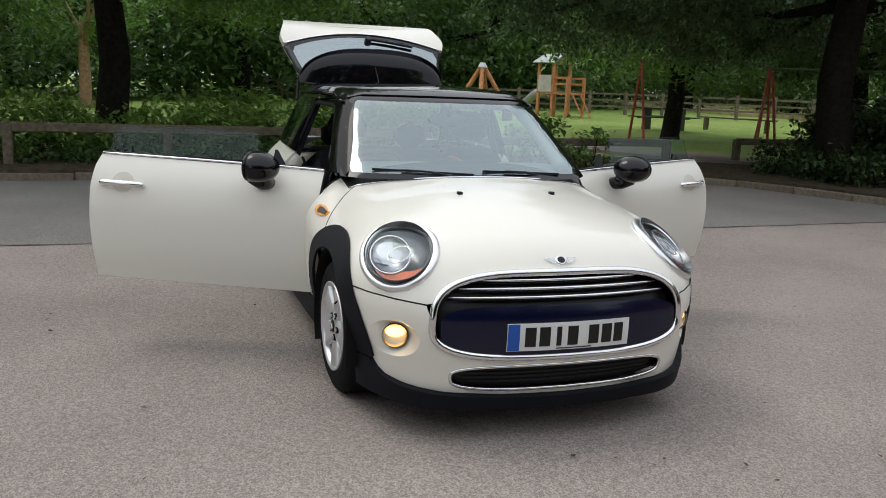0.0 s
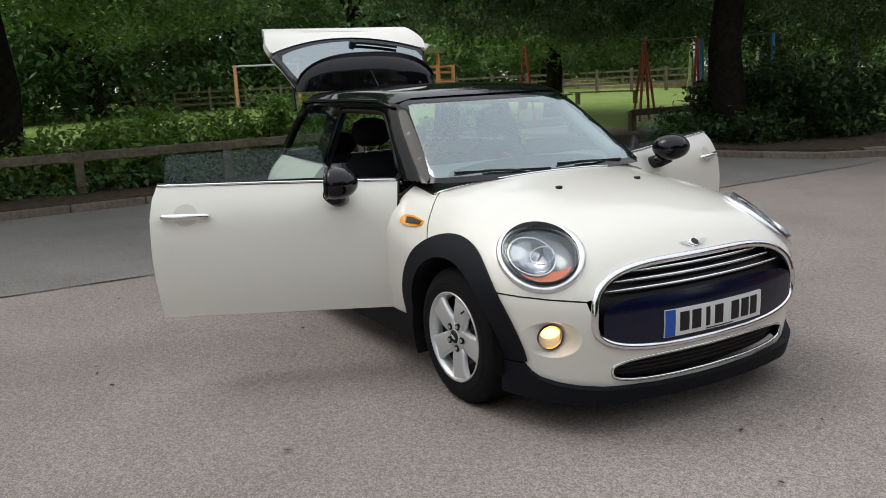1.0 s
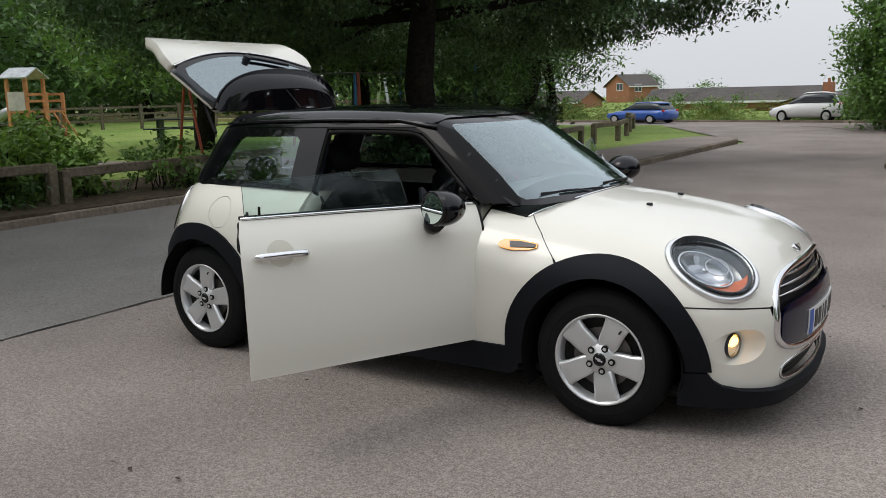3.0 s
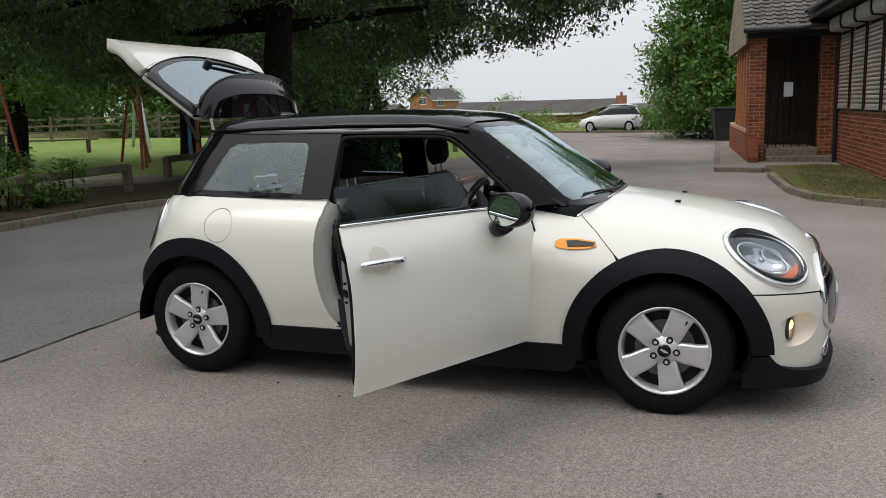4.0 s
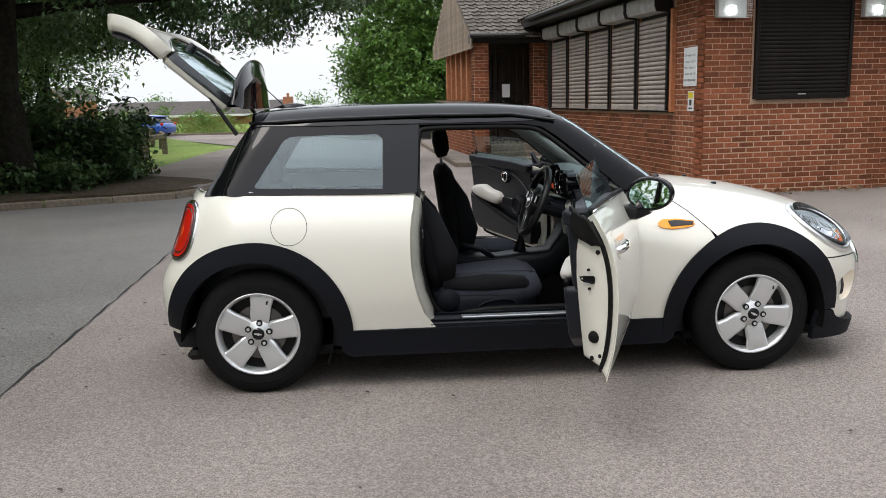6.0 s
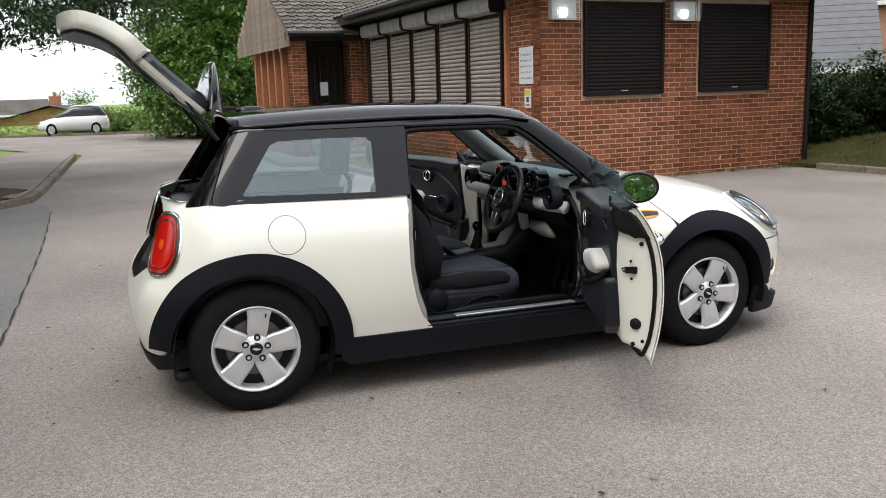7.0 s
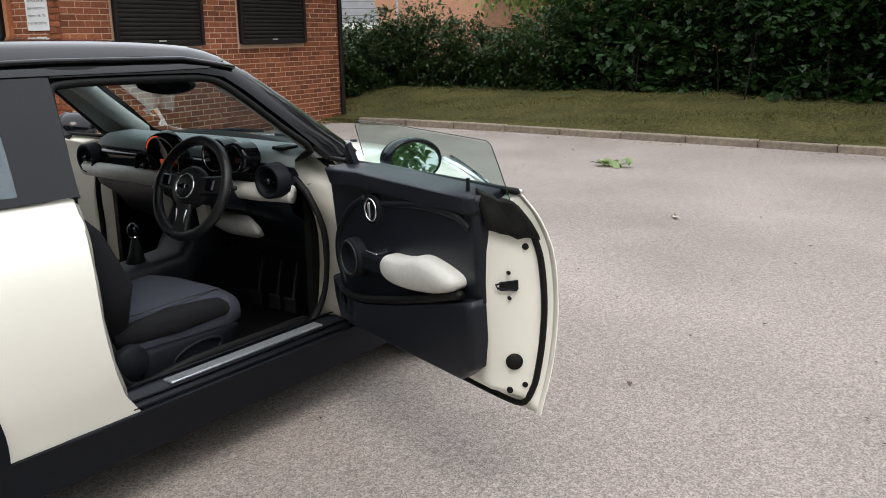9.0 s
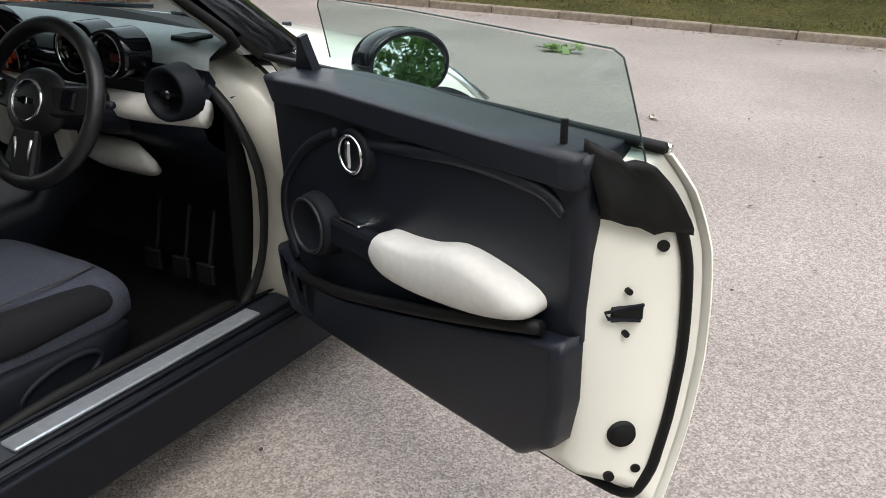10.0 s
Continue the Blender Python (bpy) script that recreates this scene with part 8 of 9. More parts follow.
bush("shrub", "leggy green shrub growing through the rail", (-9.0, 4.3, 0.1), (-8.0, 6.0, 0.95), LEAF, 13, 1400, 0.11)
bush("undergrowth", "dark low undergrowth spilling under the rail", (-9.0, -8, 0.1), (-8.0, 2.5, 0.5), LEAF_DARK, 14, 5000, 0.1)
# both shrubs take the darkened green for the shade beneath the ash
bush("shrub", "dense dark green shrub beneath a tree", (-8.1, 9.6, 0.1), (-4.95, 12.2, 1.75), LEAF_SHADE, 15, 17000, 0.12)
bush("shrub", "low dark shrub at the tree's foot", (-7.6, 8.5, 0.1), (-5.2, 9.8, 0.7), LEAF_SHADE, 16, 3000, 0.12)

tree("tree", "mature tree with a thick dark trunk beside the hedge", (-9.7, -2.15, 0.1), 0.25, 4.2,
     [((-4, -4, 2.9), (4, 4.0, 7.5)), ((-5, 0, 2.3), (0, 5, 5)), ((-2, -6, 2.2), (3, -1, 5)), ((1, -2, 2.6), (5.0, 4, 6))], LEAF, 21, 70000, 0.135, narrow=0.5)
tree("tree", "tall ash with a thick dark trunk and drooping sprays", (-6.45, 9.35, 0.1), 0.29, 4.6,
     [((-5, -4, 2.75), (3.0, 4, 8.5)), ((-5.5, -5.5, 2.1), (-1, 0, 4.6)), ((1.0, 1.0, 2.35), (5.0, 5.0, 5.2)), ((-3.5, 2, 2.3), (2.2, 6.5, 5.5)), ((-1, -5.5, 2.9), (3, -1, 5.5)), ((3.2, 2.2, 3.0), (6.3, 5, 4.6)), ((-6.4, -1.5, 2.05), (-2.6, 4.0, 3.6))], ASH_LEAF, 22, 205000, 0.105, narrow=0.5, droop=0.6)
tree("tree", "young tree with a stripped pale trunk", (-29, -3.7, 0.2), 0.22, 3.0, [((-3, -3, 2.0), (3, 3, 7))], LEAF, 23, 6000, 0.22, bark=BARK_PALE)
tree("tree", "broad park tree over the lawn", (-16.5, 12.8, 0.15), 0.25, 3.6, [((-4, -4, 2.6), (4, 4, 7.5)), ((-4.5, -3, 2.0), (0, 2, 4.5)), ((-1, -4.5, 1.6), (4.5, 3, 3.4))], LEAF, 24, 22000, 0.2, narrow=0.4)
# these two crowns are coloured darker to look shaded behind the ash
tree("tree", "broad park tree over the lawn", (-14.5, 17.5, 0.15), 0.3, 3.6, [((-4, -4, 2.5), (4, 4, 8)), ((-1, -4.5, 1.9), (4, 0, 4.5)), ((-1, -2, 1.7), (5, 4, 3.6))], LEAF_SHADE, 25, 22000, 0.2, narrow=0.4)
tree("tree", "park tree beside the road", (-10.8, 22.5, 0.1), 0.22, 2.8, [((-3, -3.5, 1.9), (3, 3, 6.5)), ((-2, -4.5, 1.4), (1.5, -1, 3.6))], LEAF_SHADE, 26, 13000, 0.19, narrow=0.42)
tree("tree", "park tree beside the road", (-12.5, 27.0, 0.1), 0.22, 2.8, [((-3, -3.5, 1.6), (3.0, 3, 6.0))], LEAF, 27, 8000, 0.2, narrow=0.42)
far_a = tree("tree", "tall dark woodland tree", (-44, -8, 0.6), 0.35, 5, [((-5, -5, 1.2), (5, 5, 13)), ((-6, -3, 0.6), (2, 5, 5)), ((0, -6, 0.6), (6, 0, 6))], LEAF_FAR, 31, 8000, 0.42, narrow=0.5)
far_b = tree("tree", "tall green woodland tree", (-40, 3, 0.6), 0.35, 5, [((-5, -5, 1.6), (5, 5, 12)), ((-5, -6, 0.8), (3, 1, 6))], LEAF_FAR, 32, 8000, 0.42, narrow=0.5)
for k, (x, y, a, s_) in enumerate([(-41, -22, 40, 1), (-38, -15, 200, 0.9), (-47, -1, 120, 1.15), (-44, 11, 300, 1.0), (-41, 17, 70, 1), (-50, 6, 10, 1.2), (-46, 22, 150, 1.1), (-52, 30, 90, 1.0), (-55, 40, 20, 1.0), (-32, -10, 250, 0.85), (-36, -30, 0, 1.0), (-50, -14, 30, 1.2), (-34, -20, 160, 1), (-48, 48, 10, 1), (-38, 55, 60, 0.9), (-28, -42, 10, 1), (-66, 26, 0, 1.2), (-70, 34, 50, 1.3), (-70, 43, 100, 1.2), (-70, 52, 190, 1.3), (-68, 61, 240, 1.2), (-64, 70, 300, 1.25), (-58, 78, 20, 1.2), (-76, 30, 70, 1.3), (-78, 48, 70, 1.3), (-74, 66, 110, 1.3), (-37, 35, 15, 0.75), (-31, 39, 95, 0.7), (-25, 41, 170, 0.75), (-20, 39, 260, 0.6), (-42, 31, 330, 0.8)]):
    c = copy_thing((far_a, far_b)[k % 2], pose(x, y, 0.5, 0, 0, a))
    c.scale = (s_, s_, s_)
bush("thicket", "dark thicket under the woodland edge", (-43, -30, 0.3), (-37.5, 24, 4.2), LEAF_FAR, 33, 22000, 0.34, category="thicket", kind="stuff")

bush("thicket", "green thicket beyond the far fence", (-42, 34, 0.2), (-19, 44, 4.0), LEAF, 34, 12000, 0.32, category="thicket", kind="stuff")

bush("thicket", "dark depth of the far wood", (-64, -45, 0.2), (-54, 26, 13), LEAF_FAR, 35, 26000, 0.8, category="wood", kind="stuff")
bush("thicket", "dark depth of the far wood", (-92, 24, 0.2), (-82, 85, 15), LEAF_FAR, 36, 22000, 0.9, category="wood", kind="stuff")

bush("thicket", "dark green thicket on the far side of the car park", (-13, -21, 0.0), (12, -16.5, 7.5), LEAF_DARK, 17, 20000, 0.28, category="thicket", kind="stuff")
# trees to the south-west, which the car's paint and glass reflect
for k, (x, y, a) in enumerate([(-14, -20, 20), (-24, -28, 80), (4, -27, 140), (-6, -25, 200), (16, -28, 260)]):
    copy_thing((far_a, far_b)[k % 2], pose(x, y, 0.0, 0, 0, a))

PAINT_RED = mat("red_frame_paint", (0.36, 0.075, 0.045), 0.45, vary=0.15, scale=8)
PAINT_BLUE = mat("blue_frame_paint", (0.05, 0.20, 0.48), 0.45, vary=0.15, scale=8)
GALV = mat("galvanised_steel", (0.45, 0.47, 0.48), 0.4, metal=0.7, vary=0.15, scale=12)
BEAM_GREY = mat("dull_beam", (0.10, 0.11, 0.10), 0.6, vary=0.2, scale=8)
TIMBER_ORANGE = mat("orange_larch", (0.50, 0.22, 0.09), 0.7, vary=0.25, scale=10, bump=0.3)


def swing_frame(name, label, a, b, top, material, spread=0.75, beam=None, r=0.036):
    """Two A-frames and a cross-beam; a and b are the ends on the ground."""
    f = thing(name, label, "swing")
    a, b = Vector(a), Vector(b)
    d = (b - a).normalized()
    n = Vector((-d.y, d.x, 0))
    for e in (a, b):
        for sg in (-1, 1):
            part("leg", rod(e + n * spread * sg - Vector((0, 0, 0.1)), e + Vector((0, 0, top)), r, seg=8), material, f)
    part("beam", rod(a - d * 0.1 + Vector((0, 0, top)), b + d * 0.1 + Vector((0, 0, top)), r * 0.6, seg=8), beam or BEAM_GREY, f)
    return f


swing_frame("swing_frame", "red tubular steel swing frame on the lawn", (-14.1, 10.2, 0.3), (-13.4, 13.6, 0.3), 1.95, PAINT_RED, 0.55)
swing_frame("swing_frame", "red tubular steel swing frame on the lawn", (-12.4, 12.7, 0.2), (-11.3, 13.4, 0.2), 1.9, PAINT_RED, 0.45)
swing_frame("swing_frame", "blue tubular steel swing frame among trees", (-14.0, 19.0, 0.3), (-11.9, 20.3, 0.3), 2.35, PAINT_BLUE, 0.8, r=0.034)
swing_frame("swing_frame", "blue tubular steel swing frame among trees", (-12.7, 15.0, 0.25), (-11.2, 16.0, 0.25), 1.9, PAINT_BLUE, 0.5, r=0.034)
swing_frame("swing_frame", "timber and steel swing frame far across the lawn", (-32.1, 7.7, 0.5), (-31.3, 10.2, 0.5), 1.8, TIMBER_ORANGE, 0.7, GALV, 0.07)
swing_frame("zip_frame", "slanting pale steel play frame on the lawn", (-20, 22, 0.3), (-18.5, 24, 0.3), 2.6, GALV, 1.2, GALV, 0.06)
rope = thing("rope_pyramid", "timber A-frame with ropes and a steel cap", "climbing frame")
apex = Vector((-26.2, 10.65, 2.25))
for x, y in ((-26.7, 9.6), (-25.7, 11.75), (-27.2, 11.4), (-25.2, 10.2)):
    part("leg", rod((x, y, 0.3), apex, 0.085, seg=8), TIMBER_ORANGE, rope)
part("cap", rod(apex - Vector((0, 0, 0.12)), apex + Vector((0, 0, 0.06)), 0.2, 0.1, 10), GALV, rope)
part("rope", rod(apex, (-26.2, 10.65, 0.7), 0.02, seg=6), GALV, rope)

tw = thing("play_tower", "orange timber play tower with a pale roof and slide", "play tower", m=pose(-28.5, 15.2, 0.25, 0, 0, 28))
for x in (-0.75, 0.0, 0.75):
    for y in (-0.6, 0.6):
        part("post", box(x - 0.06, y - 0.06, 0, x + 0.06, y + 0.06, 2.25 if x < 0.5 else 1.7, 0.01), TIMBER_ORANGE, tw)
part("deck", box(-0.8, -0.65, 0.95, 0.8, 0.65, 1.03), TIMBER_ORANGE, tw)
for z in (1.35, 1.6):
    for y in (-0.62, 0.62):
        part("rail", box(-0.8, y - 0.03, z, 0.8, y + 0.03, z + 0.09), TIMBER_ORANGE, tw)
part("side_panel", box(-0.72, -0.68, 1.05, -0.05, -0.65, 1.75), mat("tower_panel", (0.5, 0.47, 0.42), 0.6, vary=0.2, scale=4), tw)
for sg in (-1, 1):
    part("roof", bar((-0.95, sg * 0.4, 2.45), (0.15, sg * 0.4, 2.45), 0.95, 0.05, up=(0, sg * 0.45, 1)), mat("tower_roof", (0.42, 0.45, 0.46), 0.6, vary=0.2, scale=5), tw)
part("slide", tube(spline([(-0.8, 0, 1.05), (-1.3, 0, 0.95), (-2.0, 0, 0.45), (-2.5, 0, 0.25), (-2.8, 0, 0.25)], 5), 0.2, 8), GALV, tw, smooth=True)
for sg in (-1, 1):
    part("ladder_rail", rod((0.8, sg * 0.3, 1.0), (1.4, sg * 0.3, 0.0), 0.04, seg=6), TIMBER_ORANGE, tw)

for x, y in ((-20.1, 14.9), (-24.5, 10.5)):
    pt = thing("picnic_table", "dark green steel picnic table on the lawn", "table", m=pose(x, y, 0.2, 0, 0, 35))
    g = mat("green_steel", (0.02, 0.035, 0.025), 0.5)
    part("tabletop", box(-0.9, -0.38, 0.7, 0.9, 0.38, 0.75, 0.01), g, pt)
    for sg in (-1, 1):
        part("bench", box(-0.9, sg * 0.75 - 0.15, 0.42, 0.9, sg * 0.75 + 0.15, 0.46, 0.01), g, pt)
        part("leg", box(sg * 0.6 - 0.04, -0.75, 0.38, sg * 0.6 + 0.04, 0.75, 0.43), g, pt)
        part("leg", box(sg * 0.6 - 0.04, -0.3, 0.0, sg * 0.6 + 0.04, 0.3, 0.7), g, pt)
bn = thing("park_bench", "simple timber bench on the lawn", "bench", m=pose(-20.3, 18.0, 0.2, 0, 0, 30))
part("seat", box(-1.4, -0.15, 0.42, 1.4, 0.15, 0.47), TIMBER, bn)
for x in (-1.1, 1.1):
    part("leg", box(x - 0.05, -0.12, 0, x + 0.05, 0.12, 0.42), TIMBER, bn)
far_fence = thing("field_fence", "post and rail timber fence along a dry field", "fence")
for k in range(26):
    x, y = -24 - 1.6 * k * 0.5, 36 - 1.55 * k
    part("post", box(x - 0.06, y - 0.06, 0.2, x + 0.06, y + 0.06, 1.45), TIMBER, far_fence)
    for z in (0.7, 1.0, 1.3):
        part("rail", bar((x, y, z), (x - 0.8, y - 1.55, z), 0.04, 0.09), TIMBER, far_fence)
sheet_flat("dry_field", [(-60, 24), (-34, 30), (-30, 45), (-60, 70), (-110, 70), (-110, 20)], 0.5, mat("dry_grass", (0.30, 0.27, 0.12), 0.95, vary=0.25, scale=4, bump=0.5), "dry yellow field beyond the fence", "field")

bn_ = thing("litter_bin", "dark round litter bin with a domed lid", "bin", m=pose(-8.6, 18.9, 0.1))
part("body", lathe([(0.0, 0.0), (0.24, 0.0), (0.27, 0.75), (0.25, 0.78)], 24, "z"), mat("bin_black", (0.02, 0.02, 0.022), 0.5), bn_, smooth=True)
part("lid", lathe([(0.29, 0.86), (0.28, 0.95), (0.2, 1.03), (0.0, 1.06)], 24, "z"), mat("bin_lid", (0.10, 0.105, 0.11), 0.4), bn_, smooth=True)
for a in range(4):
    part("lid_post", box(-0.02, 0.24, 0.75, 0.02, 0.27, 0.9), mat("bin_post", (0.03, 0.03, 0.03), 0.5), bn_, m=pose(0, 0, 0, 0, 0, a * 90))

# ---- the end of the road, houses, east hedge ----
def wheelie(x, y, a):
    w = thing("wheeled_bin", "black plastic wheeled rubbish bin", "bin", m=pose(x, y, 0.09, 0, 0, a))
    m = mat("bin_plastic", (0.018, 0.02, 0.02), 0.5, vary=0.1)
    bm = bmesh.new()
    r0 = [bm.verts.new((u * 0.24, v * 0.26, 0.04)) for u, v in ((-1, -1), (1, -1), (1, 1), (-1, 1))]
    r1 = [bm.verts.new((u * 0.33, v * 0.36, 0.98)) for u, v in ((-1, -1), (1, -1), (1, 1), (-1, 1))]
    for k in range(4):
        bm.faces.new((r0[k], r0[(k + 1) % 4], r1[(k + 1) % 4], r1[k]))
    bm.faces.new(r0[::-1])
    bm.faces.new(r1)
    part("body", bm, m, w)
    part("lid", box(-0.36, -0.4, 0.98, 0.36, 0.4, 1.05, 0.03, 2), m, w)
    for sg in (-1, 1):
        part("wheel", rod((sg * 0.28, 0.3, 0.1), (sg * 0.34, 0.3, 0.1), 0.1, seg=14), RUBBER, w)


wheelie(0.80, 24.0, 10)
tree("tree", "big ivy-clad bushy tree at the road's end", (0.6, 29.0, 0.05), 0.35, 4,
             [((-2.6, -3, 0.1), (3.5, 3, 4.2)), ((-2.2, -3, 3.0), (4.0, 3, 8.0)), ((-2.4, -4, 0.0), (3.5, 1, 2.8)), ((-2.6, -3, 1.0), (2.5, 2, 4.5))], LEAF, 41, 62000, 0.17, narrow=0.6)
tree("tree", "tall tree behind the ivy-clad bush", (3.5, 33.0, 0.0), 0.35, 5, [((-4, -3, 3.5), (4, 4, 13)), ((-5.5, -4, 4.5), (0, 1, 8.5))], LEAF_DARK, 42, 30000, 0.22, narrow=0.5)
bush("meadow", "tall rough meadow grass and weeds beyond the kerb", (-48, 37.2, -0.1), (-1.5, 40.5, 1.15), leaf_material("meadow_green", (0.17, 0.20, 0.07)), 43, 22000, 0.22, narrow=0.12, category="meadow", kind="stuff")
bush("scrub", "clumps of green scrub in the meadow", (-14, 39, 0.0), (-8.5, 42, 1.35), LEAF, 44, 3500, 0.17)
bush("scrub", "clumps of green scrub in the meadow", (-5.5, 37.5, 0.0), (-1.5, 40, 1.2), LEAF, 45, 3500, 0.18)
bush("scrub", "clumps of green scrub in the meadow", (-26, 41, 0.0), (-18, 44, 1.3), LEAF, 46, 3500, 0.22)

FAR_BRICK = mat("far_brick", (0.34, 0.15, 0.085), 0.9, vary=0.12, scale=6, second=(0.28, 0.12, 0.07), second_scale=0.8)
PINK_BRICK = mat("pink_brick", (0.44, 0.235, 0.155), 0.9, vary=0.12, scale=9, second=(0.38, 0.2, 0.13), second_scale=0.8)
FAR_TILE = mat("far_roof", (0.10, 0.09, 0.083), 0.9, vary=0.15, scale=3, second=(0.10, 0.09, 0.085), second_scale=0.5)
GREY_TILE = mat("grey_roof", (0.15, 0.152, 0.16), 0.9, vary=0.12, scale=5)
WHITE_FRAME = mat("white_frame", (0.75, 0.76, 0.76), 0.5)
FAR_GLASS = mat("dark_pane", (0.05, 0.06, 0.07), 0.08, spec=0.8)


def house(name, label, m, w, d, wall_h, ridge, wall_mat, roof_mat, windows=(), chimneys=(), gable_end=True):
    """A pitched-roof house: local x along the ridge, y across, openings as (face, u, z, w, h)."""
    h = thing(name, label, "house", m=m)
    part("wall", box(-w / 2, -d / 2, -1.5, w / 2, d / 2, wall_h), wall_mat, h)
    for x in (-w / 2 + 0.01, w / 2 - 0.21):
        part("gable", prism([(-d / 2, wall_h), (d / 2, wall_h), (0, ridge - 0.1)], x, x + 0.2), wall_mat, h, m=pose(0, 0, 0, 90, 0, 90))
    for sg in (-1, 1):
        bm = bmesh.new()
        o = 0.35
        e0 = Vector((0, sg * (d / 2 + o), wall_h - o * (ridge - wall_h) / (d / 2)))
        top = Vector((0, 0, ridge))
        n = int((top - e0).length / 0.3) + 1
        for k in range(n):
            p0, p1 = e0.lerp(top, k / n), e0.lerp(top, (k + 1) / n)
            bm.faces.new([bm.verts.new(c) for c in ((-w / 2 - o, p0.y, p0.z + 0.018), (w / 2 + o, p0.y, p0.z + 0.018), (w / 2 + o, p1.y, p1.z), (-w / 2 - o, p1.y, p1.z))])
            bm.faces.new([bm.verts.new(c) for c in ((-w / 2 - o, p0.y, p0.z), (w / 2 + o, p0.y, p0.z), (w / 2 + o, p0.y, p0.z + 0.018), (-w / 2 - o, p0.y, p0.z + 0.018))])
        part("roof", bm, roof_mat, h)
        part("fascia", box(-w / 2 - 0.35, e0.y - 0.03, e0.z - 0.16, w / 2 + 0.35, e0.y + 0.03, e0.z), WHITE_FRAME, h)
    for face, u, z, ww, hh in windows:
        r = {"s": pose(u, -d / 2, z), "n": pose(-u, d / 2, z, 0, 0, 180), "w": pose(-w / 2, -u, z, 0, 0, -90), "e": pose(w / 2, u, z, 0, 0, 90)}[face]
        win = part("window", box(-ww / 2, -0.02, -hh / 2, ww / 2, 0.1, hh / 2), WHITE_FRAME, h, m=r)
        nb = 2 if ww > 0.7 else 1
        for k in range(nb):
            a = -ww / 2 + 0.07 + k * (ww - 0.07) / nb
            part("pane", box(a, -0.03, -hh / 2 + 0.07, a + (ww - 0.07) / nb - 0.07, -0.018, hh / 2 - 0.07), FAR_GLASS, win)
    for u in chimneys:
        ch = part("chimney", box(u - 0.3, -0.3, ridge - 0.5, u + 0.3, 0.3, ridge + 0.6), wall_mat, h)
        part("pot", rod((u, 0, ridge + 0.6), (u, 0, ridge + 0.85), 0.1, seg=8), FAR_BRICK, ch)
    return h


house("house", "two-storey orange brick house with a dark tiled roof", pose(-43.2, 117.6, -1.7, 0, 0, 62), 5.4, 5, 4.2, 5.7, FAR_BRICK, FAR_TILE, [("s", -1, 3.7, 1.3, 1.1), ("w", 0.5, 3.9, 1.4, 1.1), ("e", 0, 3.9, 1.4, 1.1)])
house("bungalow", "long low bungalow with a brown tiled roof", pose(-15.2, 67, -2.6, 0, 0, 8), 13, 7, 3.3, 4.25, FAR_BRICK, FAR_TILE)
house("bungalow", "long low bungalow with a brown tiled roof", pose(-42, 78, -2.6, 0, 0, 5), 18, 8, 3.3, 4.3, FAR_BRICK, FAR_TILE)
house("bungalow", "brick bungalow with gable end and chimney", pose(-6.6, 60, -2.5, 0, 0, 80), 7.4, 8.4, 2.6, 3.7, FAR_BRICK, FAR_TILE, chimneys=(-2.5,))
tree("tree", "distant round tree behind the house", (-45.2, 129, -2), 0.3, 4, [((-2.2, -2.2, 2.0), (2.4, 2.2, 6.6))], LEAF_DARK, 47, 3000, 0.28)
tree("tree", "distant tree behind the bungalows", (-8, 92, -3), 0.3, 2.4, [((-1.6, -1.6, 2.2), (1.6, 1.6, 5.6))], LEAF, 48, 900, 0.3)
tree("tree", "distant tree behind the bungalows", (-24, 88, -3), 0.3, 2.4, [((-1.6, -1.6, 2.2), (1.6, 1.6, 5.2))], LEAF, 49, 900, 0.3)

# east side
house("house", "pinkish brick house with white windows and grey roof", pose(30, 24, -1.0, 0, 0, -52), 12, 8, 5.6, 8.0, PINK_BRICK, GREY_TILE, [("w", -1.6, 4.7, 0.9, 1.1), ("w", 1.8, 4.7, 0.9, 1.1), ("s", -3, 4.6, 1.1, 1.1), ("s", 2, 4.6, 1.1, 1.1)])
house("garage", "low outbuilding with a grey slate roof", pose(16.0, 16.9, -0.5, 0, 0, -38), 5.2, 5.6, 2.55, 4.9, mat("white_render", (0.7, 0.7, 0.68), 0.8, vary=0.1), GREY_TILE, [("s", -0.6, 2.05, 1.2, 0.7), ("s", 1.3, 2.05, 1.2, 0.7)])
house("house", "pinkish brick house behind a garden wall", pose(34, 10, 0, 0, 0, 20), 12, 8, 5.2, 7.8, PINK_BRICK, GREY_TILE, [("w", 0, 4.2, 1.0, 1.1), ("s", 1, 4.2, 1.1, 1.1)])
gw = tagged(part("garden_wall", bar((18.55, 10.6, 1.25), (19.5, 3.0, 1.25), 0.25, 2.4), PINK_BRICK), "tall pinkish brick garden wall", "wall")
part("coping", bar((18.55, 10.6, 2.5), (19.5, 3.0, 2.5), 0.32, 0.1), mat("wall_coping", (0.36, 0.18, 0.11), 0.9, vary=0.2), gw)
lp = thing("street_lamp", "slim grey street lamp post", "lamp", m=pose(25.5, 19.5, 0))
part("pole", rod((0, 0, 0), (0, 0, 4.6), 0.06, 0.045, 8), GALV, lp)
part("head", box(-0.1, -0.35, 4.55, 0.1, 0.1, 4.68, 0.03), GALV, lp)

HEDGE_E = leaf_material("hedge_green", (0.026, 0.05, 0.017))
bush("hedge", "clipped dark green hedge on top of the bank", (12.2, 4.6, 0.3), (13.6, 9.6, 2.08), HEDGE_E, 51, 34000, 0.09, category="hedge")
bush("hedge", "clipped dark green hedge on top of the bank", (9.7, 8.6, 0.1), (12.6, 10.2, 2.08), HEDGE_E, 52, 26000, 0.09, category="hedge")
MAPLE = leaf_material("maple_leaf", (0.022, 0.05, 0.017))
